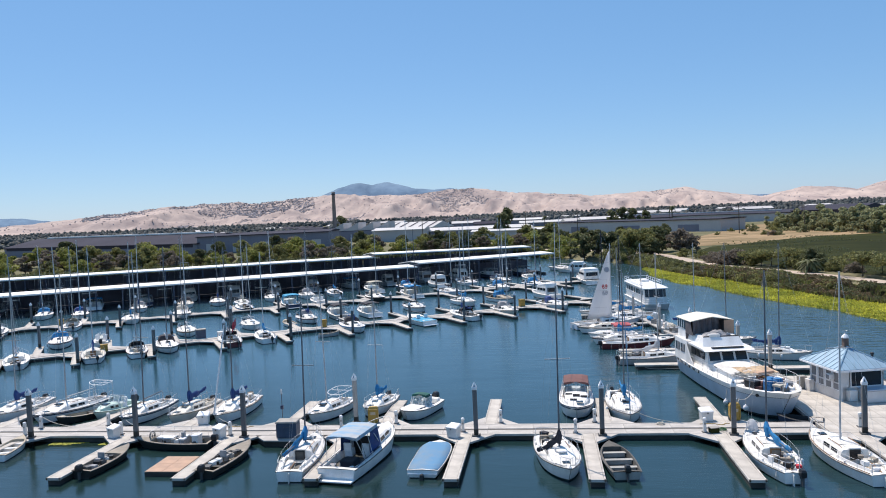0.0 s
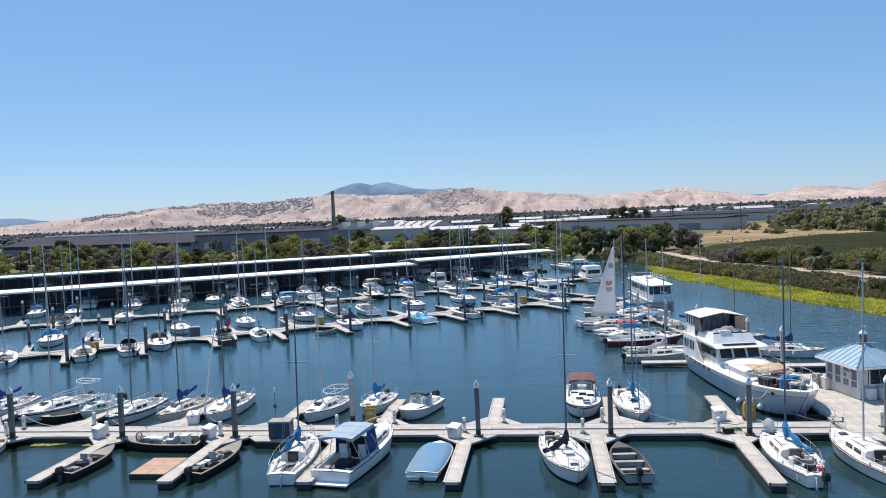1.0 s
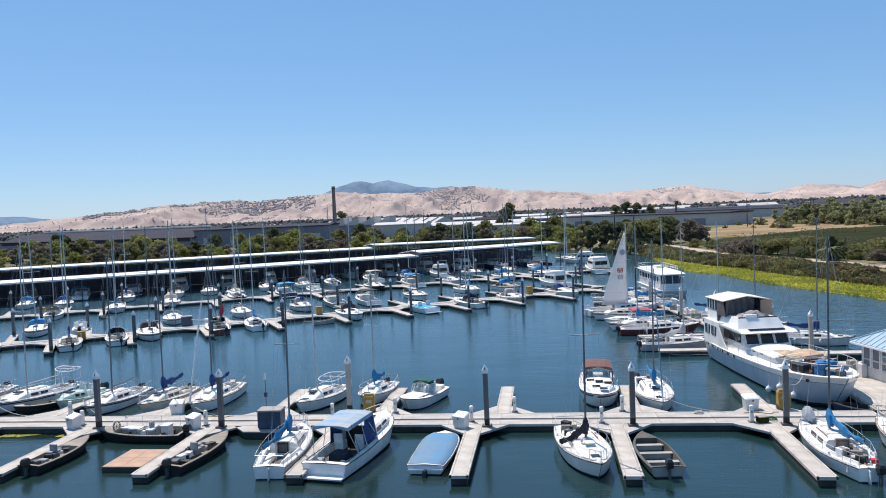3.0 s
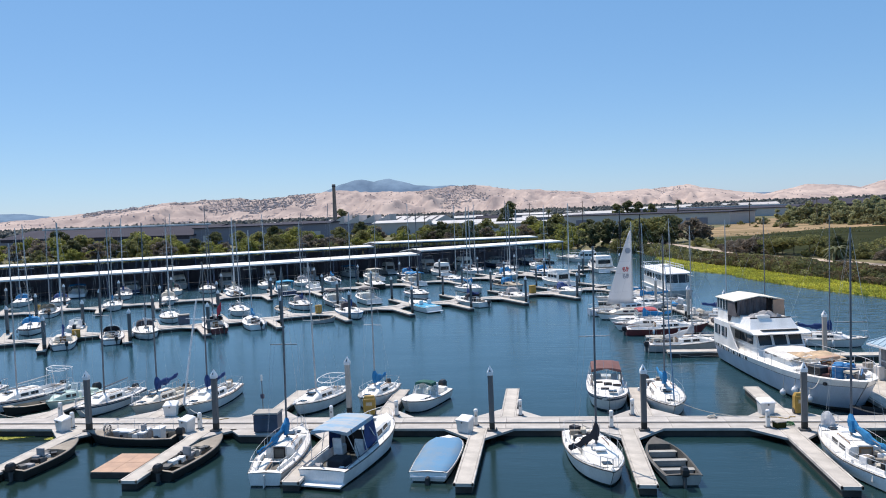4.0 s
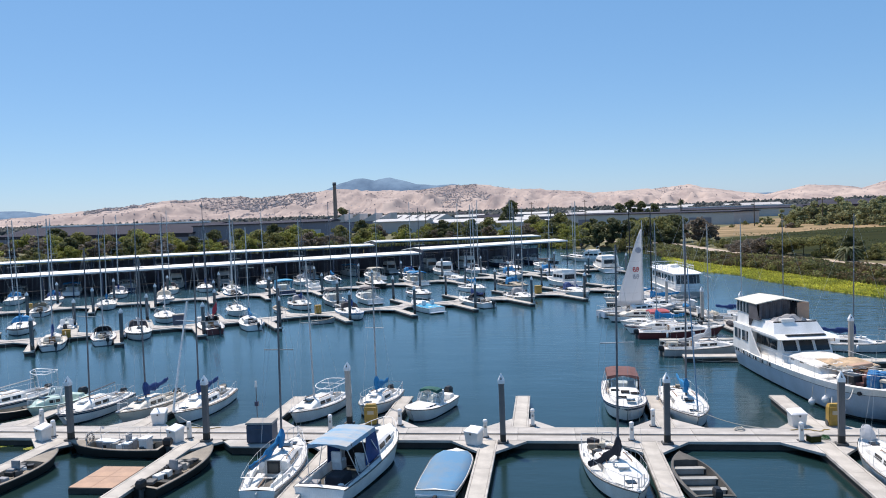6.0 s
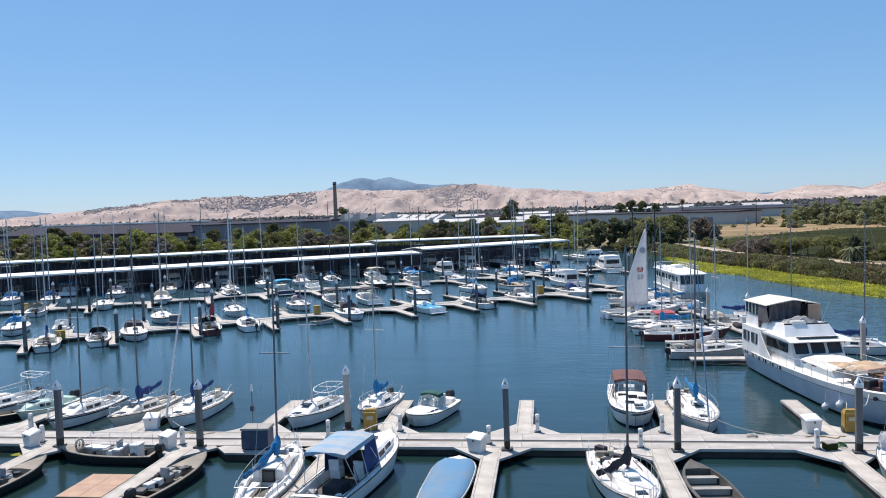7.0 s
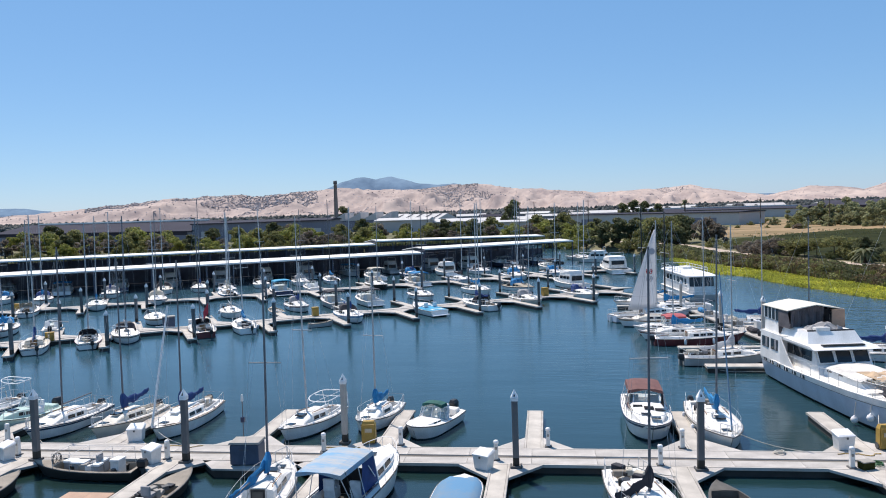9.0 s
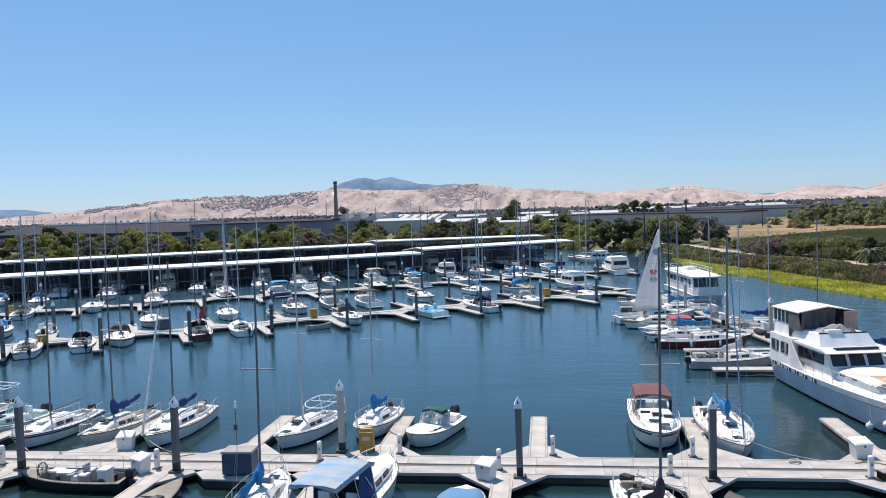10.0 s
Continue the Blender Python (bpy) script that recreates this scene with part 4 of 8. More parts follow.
def dock_box(x, y, rz, z=DOCK, label="white fibreglass dock box with a sloping lid"):
    root = thing("dock_box", pose(x, y, z, 0, 0, rz) @ Matrix.Diagonal((0.82, 0.86, 1.0, 1.0)), label, "dock box", "dock boxes")
    part("body", Shape().loft([[(-0.42, -0.30, 0), (0.42, -0.30, 0), (0.42, 0.30, 0), (-0.42, 0.30, 0)], [(-0.5, -0.34, 0.62), (0.5, -0.34, 0.62), (0.5, 0.34, 0.74), (-0.5, 0.34, 0.74)]]), BOXWHITE, root)
    part("lid", Shape().loft([[(-0.53, -0.37, 0.62), (0.53, -0.37, 0.62), (0.53, 0.37, 0.74), (-0.53, 0.37, 0.74)], [(-0.53, -0.37, 0.67), (0.53, -0.37, 0.67), (0.53, 0.37, 0.80), (-0.53, 0.37, 0.80)],
                              [(-0.44, -0.28, 0.73), (0.44, -0.28, 0.73), (0.44, 0.32, 0.87), (-0.44, 0.32, 0.87)]]), CAPWHITE, root)
    part("latch", Shape().box((0, -0.41, 0.58), (0.1, 0.04, 0.1)), RUBBER, root)


def hose_cart(x, y, rz, label="yellow plastic dock cart standing on end"):
    root = thing("dock_cart", pose(x, y, DOCK, 0, 0, rz), label, "dock cart")
    part("tub", Shape().loft([[(-0.30, -0.2, 0.05), (0.30, -0.2, 0.05), (0.30, 0.12, 0.05), (-0.30, 0.12, 0.05)], [(-0.36, -0.22, 0.3), (0.36, -0.22, 0.3), (0.36, 0.16, 0.3), (-0.36, 0.16, 0.3)],
                              [(-0.36, -0.2, 1.0), (0.36, -0.2, 1.0), (0.36, 0.14, 1.0), (-0.36, 0.14, 1.0)], [(-0.28, -0.15, 1.18), (0.28, -0.15, 1.18), (0.28, 0.1, 1.18), (-0.28, 0.1, 1.18)]]), YELLOW, root)
    part("rim", Shape().path([(-0.3, -0.24, 0.2), (-0.3, -0.24, 1.02), (0.3, -0.24, 1.02), (0.3, -0.24, 0.2)], 0.03), YELLOW, root)
    part("sticker", Shape().box((0, -0.225, 0.72), (0.36, 0.02, 0.2)), PAPER, root)
    for sx in (-0.33, 0.33):
        part("wheel", Shape().tube((sx - 0.04, 0.05, 0.16), (sx + 0.04, 0.05, 0.16), 0.16, n=12), RUBBER, root)


def panels(root, pieces, material, name="deck_panel", t=0.07):
    """Deck slabs: pieces are (x, y, length, width, turn); equal ones share a mesh."""
    made = {}
    for x, y, sx, sy, rz in pieces:
        key = (round(sx, 2), round(sy, 2))
        if key in made:
            share(made[key], pose(x, y, DOCK - t / 2, 0, 0, rz), root)
        else:
            ob = part(name, Shape().box((0, 0, 0), (sx, sy, t)), material, root)
            ob.matrix_basis = pose(x, y, DOCK - t / 2, 0, 0, rz)
            made[key] = ob


def main_dock(name, ax, ay, bx, by, width, label, fine=True):
    """A floating walkway from a to b: concrete floats below, timber walers along both edges, deck slabs with a trough between."""
    L = math.hypot(bx - ax, by - ay)
    root = thing(name, pose((ax + bx) / 2, (ay + by) / 2, 0, 0, 0, math.degrees(math.atan2(by - ay, bx - ax))), label, "floating dock")
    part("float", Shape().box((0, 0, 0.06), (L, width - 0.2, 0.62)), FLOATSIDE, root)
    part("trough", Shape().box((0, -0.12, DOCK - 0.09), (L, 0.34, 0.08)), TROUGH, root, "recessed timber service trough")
    for sy in (-1, 1):
        part("waler", Shape().box((0, sy * (width / 2 - 0.06), DOCK - 0.07), (L, 0.12, 0.15)), WHALER, root)
    n = max(1, round(L / 3.05))
    step = L / n
    near, far = (width / 2 - 0.13 - 0.25), (width / 2 - 0.13 - 0.01)
    pcs = []
    for i in range(n):
        x = -L / 2 + (i + 0.5) * step
        pcs.append((x, -width / 2 + 0.13 + near / 2 - 0.01, step - 0.012, near - 0.06, 0))
        pcs.append((x, width / 2 - 0.13 - far / 2 + 0.02, step - 0.012, far - 0.08, 0))
    panels(root, pcs, CONCRETE)
    return root


def finger(x, y, rz, length, width=0.92, gusset=1.5, label="narrow floating finger dock with timber edges", sides=(-1, 1)):
    """A finger that leaves the main dock at (x, y) along its own +y."""
    root = thing("finger_dock", pose(x, y, 0, 0, 0, rz), label, "finger dock", "finger docks")
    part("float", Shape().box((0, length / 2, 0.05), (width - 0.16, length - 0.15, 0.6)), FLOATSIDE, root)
    for sx in (-1, 1):
        part("waler", Shape().box((sx * (width / 2 - 0.05), length / 2, DOCK - 0.06), (0.1, length, 0.14)), WHALER, root)
    part("end_board", Shape().box((0, length - 0.05, DOCK - 0.07), (width + 0.02, 0.1, 0.16)), WHALER, root)
    n = max(2, round(length / 3.6))
    step = (length - 0.1) / n
    panels(root, [(0, (i + 0.5) * step, width - 0.22, step - 0.012, 0) for i in range(n)], FINGERTOP)
    for sx in sides:
        a = width / 2 + 0.01
        pts = [(sx * a, 0.0), (sx * (a + gusset), 0.0), (sx * a, gusset * 1.15)]
        if sx < 0:
            pts.reverse()
        part("gusset", Shape().prism(pts, DOCK - 0.13, DOCK - 0.012), CONCRETE, root, "triangular corner plate")
    return root


# the dock that the camera passes over
main_dock("main_dock", -70, 47.6, 18.0, 47.6, 2.4, "long concrete floating dock with timber edges")
NEAR_FINGERS = [-44.8, -36.75, -28.65, -20.75, -12.75, -4.68, 3.38, 11.72, 20.0]
for x in NEAR_FINGERS:
    finger(x, 46.38, 180, 8.5)
for x in (-48.3, -40.8, -33.2, -25.6, -17.9, -10.75, -3.17, 4.75, 12.3):
    finger(x, 48.82, 0, 6.9 if x > -25 else 7.4)
for x in (-44.2, -36.05, -27.98, -20.02, -3.92, 4.28, 12.5, 20.3):
    piling(x, 46.1)
piling(-12.9, 49.4, True)
for x, y in ((2.6, 46.6), (10.8, 46.6), (-4.9, 47.0), (-21.2, 46.5), (-29.5, 46.75), (-2.45, 49.1), (-9.9, 49.1), (4.0, 49.1), (-13.6, 47.9), (-37.0, 46.75), (-36.9, 48.4), (-31.9, 49.1)):
    pedestal(x, y)
dock_box(-5.4, 45.85, -28)
dock_box(-21.75, 46.0, -28)
dock_box(-29.7, 46.15, -28)
dock_box(11.45, 49.3, 10)
dock_box(-24.5, 49.4, 10)
hose_cart(-11.6, 49.3, 4)
hose_cart(13.3, 49.3, 6)
bin_root = thing("storage_bin", pose(-16.85, 46.1, DOCK, 0, 0, 3), "dark slate storage bin with a pale grey lid", "storage bin")
part("body", Shape().box((0, 0, 0.52), (1.4, 0.95, 1.04)), BINBLUE, bin_root)
part("lid", Shape().box((0, 0, 1.08), (1.5, 1.05, 0.1), top=0.96), BINLID, bin_root)
part("handle", Shape().path([(-0.2, -0.5, 0.8), (-0.2, -0.56, 0.8), (0.2, -0.56, 0.8), (0.2, -0.5, 0.8)], 0.02), RUBBER, bin_root)
ledge = thing("dock_ledge", pose(-16.6, 45.8, 0), "short concrete ledge widening the dock", "floating dock")
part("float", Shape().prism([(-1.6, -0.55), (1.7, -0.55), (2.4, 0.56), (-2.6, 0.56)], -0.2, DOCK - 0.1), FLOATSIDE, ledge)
part("deck_slab", Shape().prism([(-1.7, -0.6), (1.8, -0.6), (2.5, 0.56), (-2.7, 0.56)], DOCK - 0.098, DOCK - 0.012), CONCRETE, ledge)
raft = thing("plywood_raft", pose(-22.6, 40.9, 0, 0, 0, 0), "low square float decked with reddish plywood", "float")
part("float", Shape().box((0, 0, 0.05), (2.2, 2.9, 0.42)), FLOATSIDE, raft)
for i in range(2):
    for j in range(2):
        ob = part("plywood_sheet", Shape().box((0, 0, 0), (1.085, 1.43, 0.05)), PLYWOOD, raft)
        ob.matrix_basis = pose(-0.55 + 1.1 * i, -0.725 + 1.45 * j, 0.285)
crate = thing("planter_crate", pose(11.35, 46.5, DOCK, 0, 0, 20), "small weathered green crate on the dock", "crate")
part("crate_body", Shape().box((0, 0, 0.16), (0.55, 0.4, 0.32)), MARSH, crate)
part("crate_rim", Shape().box((0, 0, 0.34), (0.6, 0.45, 0.05)), BINLID, crate)
stern_post = thing("dock_light_post", pose(-18.3, 49.1, DOCK, 0, 0, 0), "thin grey dock post with a small box on top", "post")
part("pole", Shape().tube((0, 0, -0.6), (0, 0, 2.4), 0.028), PILE, stern_post)
part("meter_box", Shape().box((0, 0, 1.25), (0.2, 0.16, 0.28)), NAVY, stern_post)
part("lamp_head", Shape().box((0, 0, 2.4), (0.13, 0.12, 0.36), top=0.7), BOXWHITE, stern_post)

# second and third rows of docks, at an angle
D2, D3 = 31.6, 29.8


def row_point(ax, ay, deg, s, out=0.0):
    """s metres along a row from (ax, ay), out metres towards the camera's side."""
    c, n = math.cos(radians(deg)), math.sin(radians(deg))
    return ax + s * c + out * n, ay + s * n - out * c


main_dock("main_dock", *row_point(-56.4, 79.6, D2, -24), *row_point(-56.4, 79.6, D2, 74), 2.2, "second floating dock, set at an angle")
main_dock("main_dock", *row_point(-69.9, 107.2, D3, -32), *row_point(-69.9, 107.2, D3, 92), 2.2, "third floating dock in front of the boat sheds")
for i in range(-2, 10):
    s = 1.6 + 7.95 * i
    x, y = row_point(-56.4, 79.6, D2, s, 1.1)
    finger(x, y, D2 + 180, 7.4)
    px, py = row_point(-56.4, 79.6, D2, s, 7.6)
    piling(px + 0.35, py, top=3.85, guide=False)
    x, y = row_point(-56.4, 79.6, D2, s + 3.4, -1.1)
    finger(x, y, D2, 7.4)
    px, py = row_point(-56.4, 79.6, D2, s + 3.4, -7.9)
    piling(px, py, top=3.75, guide=False)
for i in range(-3, 12):
    s = 3.8 + 7.9 * i
    x, y = row_point(-69.9, 107.2, D3, s, 1.1)
    finger(x, y, D3 + 180, 7.4)
    px, py = row_point(-69.9, 107.2, D3, s, 7.6)
    piling(px + 0.3, py, top=3.75, guide=False, label="dark mooring pile with a white cap at a finger's end")
    x, y = row_point(-69.9, 107.2, D3, s + 2.5, -1.1)
    finger(x, y, D3, 7.4)
    px, py = row_point(-69.9, 107.2, D3, s + 2.5, -7.8)
    piling(px, py, top=3.75, guide=False)

# the pier with the hut, and the walkway that runs on beyond it
main_dock("pier", 19.6, 60.8, 11.4, 118.0, 2.4, "floating walkway running away past the yacht")
pier = thing("hut_pier", pose(0, 0, 0), "wide pale dock platform round the hut", "floating dock")
part("float", Shape().prism([(18.35, 46.5), (29.2, 46.5), (27.7, 62.5), (18.35, 62.5)], -0.3, 0.35), FLOATSIDE, pier)
part("waler", Shape().box((18.3, 54.6, DOCK - 0.1), (0.12, 15.9, 0.22)), WHALER, pier)
part("waler", Shape().box((24.2, 46.44, DOCK - 0.1), (11.6, 0.12, 0.22)), WHALER, pier)
panels(pier, [(18.42 + 0.9 * (i + 0.5), 46.5 + 3.2 * (j + 0.5), 0.885, 3.17, 0) for i in range(10) for j in range(5)], FINGERTOP, "deck_board")
piling(20.2, 65.2, True, 4.0)
piling(13.9, 85.4, True, 4.0)
piling(16.4, 80.6, True, 4.0)
piling(19.2, 72.0, True, 3.8)
piling(12.4, 98.0, True, 3.8)
finger(17.4, 68.3, 90, 8.4, 1.1, sides=())
finger(20.1, 66.0, -90, 4.6, 1.2, sides=())
finger(16.3, 75.6, 90, 8.0, sides=())
finger(15.0, 84.6, 90, 8.0, sides=())
finger(13.6, 93.5, 90, 8.0, sides=())
finger(12.8, 102.0, 90, 7.0, sides=())
pedestal(20.6, 47.6)
pedestal(18.9, 62.0)

# ---- boats ----
def beam_at(s, tw, full=0.0):
    """Half beam as a share of the widest, from the stern (0) to the bow (1)."""
    if s < 0.42:
        return tw + (1 - tw) * math.sin(math.pi / 2 * s / 0.42)
    return max(0.012, max(0.0, math.cos(math.pi / 2 * ((s - 0.42) / 0.58) ** (1.35 + 1.9 * full))) ** (0.85 - 0.3 * full))


class Hull:
    """A lofted hull with the bow towards +y, the waterline at z = 0."""

    def __init__(self, L, B, stern=0.75, bow=1.05, tw=0.7, rake=0.5, flare=0.9, full=0.0):
        self.full = full
        self.L, self.B, self.stern, self.bow, self.tw, self.rake, self.flare = L, B, stern, bow, tw, rake, flare

    def y(self, s):
        return self.L * (s - 0.5)

    def half(self, s):
        return self.B / 2 * beam_at(s, self.tw, self.full)

    def sheer(self, s):
        return self.stern + (self.bow - self.stern) * s ** 1.7 - 0.06 * math.sin(math.pi * s)

    def point(self, s, side, wide, zr, out=0.0):
        """A point of the side; zr: height as a share of the sheer."""
        z = self.sheer(s) * zr
        back = self.rake * (1 - zr) * s ** 5
        return side * (self.half(s) * wide + out), self.y(s) - back, z

    def shell(self, a, b, out=0.0, n=15, widths=None):
        """The side between two heights (shares of the sheer)."""
        sh = Shape()
        stations = [i / (n - 1) for i in range(n)]
        levels = [a + (b - a) * k / 3 for k in range(4)]
        wide = lambda zr: self.flare + (1 - self.flare) * max(0, zr) ** 0.7 if zr >= 0 else self.flare + zr * 1.6
        for side in (-1, 1):
            rings = [[self.point(s, side, wide(z), z, out) for s in stations] for z in (levels if side > 0 else levels[::-1])]
            sh.loft(rings, closed=False, caps=False)
        ring = [self.point(0, 1, wide(z), z, out) for z in levels] + [self.point(0, -1, wide(z), z, out) for z in levels[::-1]]
        sh.add(ring, [tuple(range(len(ring)))])
        return sh

    def deck(self, cockpit=(0.04, 0.4), floor=0.25, gunwale=0.22, n=17):
        """Deck with an open well between the two stations; a well floor lies at the given height."""
        sh = Shape()
        c0, c1 = cockpit
        st = sorted(set([i / (n - 1) for i in range(n)] + [c0, c1]))
        for sa, sb in zip(st, st[1:]):
            well = c0 - 1e-6 <= sa and sb <= c1 + 1e-6
            for side in (-1, 1):
                def edge(s):
                    h = self.half(s)
                    return side * (h - 0.01), self.y(s), self.sheer(s) + 0.005
                def inner(s):
                    h = max(0.0, self.half(s) - gunwale)
                    return side * h, self.y(s), self.sheer(s) + 0.03
                a, b, c, d = edge(sa), edge(sb), inner(sb), inner(sa)
                quad = [a, b, c, d] if side > 0 else [d, c, b, a]
                sh.add(quad, [(0, 1, 2, 3)])
                if not well:
                    m1, m2 = (0, c[1], c[2] + 0.03), (0, d[1], d[2] + 0.03)
                    quad = [d, c, m1, m2] if side > 0 else [m2, m1, c, d]
                    sh.add(quad, [(0, 1, 2, 3)])
                else:
                    f1, f2 = (c[0] * 0.92, c[1], floor), (d[0] * 0.92, d[1], floor)
                    quad = [d, c, f1, f2] if side > 0 else [f2, f1, c, d]
                    sh.add(quad, [(0, 1, 2, 3)])
                    m1, m2 = (0, c[1], floor), (0, d[1], floor)
                    quad = [f2, f1, m1, m2] if side > 0 else [m2, m1, f1, f2]
                    sh.add(quad, [(0, 1, 2, 3)])
        for s, sign in ((c0, 1), (c1, -1)):
            h = max(0.02, self.half(s) - gunwale)
            z = self.sheer(s) + 0.03
            quad = [(-h * 0.92, self.y(s), floor), (h * 0.92, self.y(s), floor), (h, self.y(s), z), (0, self.y(s), z + 0.03), (-h, self.y(s), z)]
            sh.add(quad if sign > 0 else quad[::-1], [(0, 1, 2, 3, 4)])
        return sh


def build_hull(root, h, hull_mat, deck_mat, cockpit, floor, stripe=None, gunwale=0.22, bottom=BOTTOM):
    part("hull", h.shell(0.09, 1.0), hull_mat, root, smooth=True)
    part("bottom", h.shell(-0.35, 0.092, -0.004), bottom, root, "dark bottom paint at the waterline", smooth=True)
    part("deck", h.deck(cockpit, floor, gunwale), deck_mat, root)
    st = [i / 14 for i in range(15)]
    for side in (-1, 1):
        part("rub_rail", Shape().path([(side * (h.half(s) + 0.01), h.y(s), h.sheer(s) - 0.02) for s in st], 0.03, 4), RUBBER if stripe is None else stripe, root)
    if stripe is not None:
        part("stripe", h.shell(0.76, 0.88, 0.006), stripe, root, "painted stripe along the hull")


def trunk(h, s0, s1, wide, up, base=0.0, front=0.35, n=9, back=0.0):
    """A cabin trunk over the deck: rounded sides, sloping front."""
    rings = []
    for i in range(n):
        k = i / (n - 1)
        s = s0 + (s1 - s0) * k
        w = min(h.half(s) - 0.22, h.B / 2 * wide)
        w = max(0.05, w)
        rise = up * max(0.0, min(1, (1 - k) / front)) ** 0.6 if k > 1 - front else up
        if back and k < back:
            rise = up * (k / back) ** 0.6
        z0 = h.sheer(s) + base
        rise = max(0.02, rise)
        y = h.y(s)
        rings.append([(w, y, z0), (w * 0.93, y, z0 + rise * 0.75), (w * 0.8, y, z0 + rise * 0.97), (0, y, z0 + rise * 1.08), (-w * 0.8, y, z0 + rise * 0.97), (-w * 0.93, y, z0 + rise * 0.75), (-w, y, z0)])
    return Shape().loft(rings)


def side_windows(root, h, s0, s1, wide, up, count, z0=0.25, z1=0.68, material=GLASS):
    for i in range(count):
        a = s0 + (s1 - s0) * (i + 0.12) / count
        b = s0 + (s1 - s0) * (i + 0.88) / count
        for side in (-1, 1):
            sh = Shape()
            pts = []
            for s, k in ((a, z0), (b, z0), (b, z1), (a, z1)):
                w = max(0.05, min(h.half(s) - 0.22, h.B / 2 * wide))
                w = w * (1 - 0.07 * k / 0.75) + 0.012
                pts.append((side * w, h.y(s), h.sheer(s) + up * k))
            inn = [(x - side * 0.03, y, z) for x, y, z in pts]
            sh.loft([inn, pts] if side > 0 else [pts, inn])
            part("window", sh, material, root)


def outboard(root, x, y, z, size=1.0, material=BLACK, name="outboard_motor", tilt=0.0):
    m = Shape()
    m.loft([[(x + sx * w * size, y + (sy * l - 0.12) * size, z + zz * size) for sx, sy in ((-1, -1), (1, -1), (1.1, 0), (1, 1), (-1, 1), (-1.1, 0))] for zz, w, l in ((0.0, 0.12, 0.16), (0.1, 0.17, 0.25), (0.36, 0.17, 0.26), (0.5, 0.11, 0.18))])
    mot = part(name, m, material, root, "outboard motor with a dark cowl" if material is BLACK else "outboard motor")
    part("leg", Shape().box((x, y - 0.12 * size, z - 0.4 * size), (0.12 * size, 0.2 * size, 0.85 * size), top=1.15), RUBBER, mot)
    part("bracket", Shape().box((x, y + 0.08 * size, z - 0.06 * size), (0.2 * size, 0.2 * size, 0.2 * size)), RUBBER, mot)


def sail_cover(y0, z0, y1, z1, r, sag=0.17, n=14, swing=0.0):
    """A furled sail under its cover along the boom, thick at the mast."""
    rings = []
    for i in range(n + 1):
        k = i / n
        y, z = y0 + (y1 - y0) * k, z0 + (z1 - z0) * k - sag * math.sin(math.pi * k)
        rr = r * (1.15 - 0.75 * k) * (1 + 0.30 * math.sin(5.3 * i + y0 * 3))
        z += 0.03 * math.sin(3.7 * i + y0)
        rings.append([(swing * k + rr * 0.6 * math.cos(a) * (1 + 0.15 * math.sin(5 * a + i)), y, z + rr * 1.5 * math.sin(a)) for a in [2 * math.pi * q / 8 for q in range(8)]])
    return Shape().loft(rings)


def rails(root, name, h, s_list, up=0.55, inset=0.1):
    """A bent rail round the bow or the stern, with its posts under it."""
    bow = s_list[-1] > 0.9
    right = [(max(0.02, h.half(s) - inset), h.y(s), h.sheer(s) + up) for s in s_list]
    left = [(-x, y, z) for x, y, z in right]
    top = right + left[::-1] if bow else left[::-1] + right
    if not NEAR["fine"]:                              # one bent tube that also forms the posts
        top = [q for x, y, z in top for q in ((x, y, z), (x, y, z - up), (x, y + 0.004, z))]
    rail = part(name, Shape().path(top, 0.016, 4), STEEL, root)
    for x, y, z in right + left if NEAR["fine"] else ():
        part("rail_post", Shape().tube((x, y, z - up), (x, y, z), 0.013, n=4), STEEL, rail)
    return rail


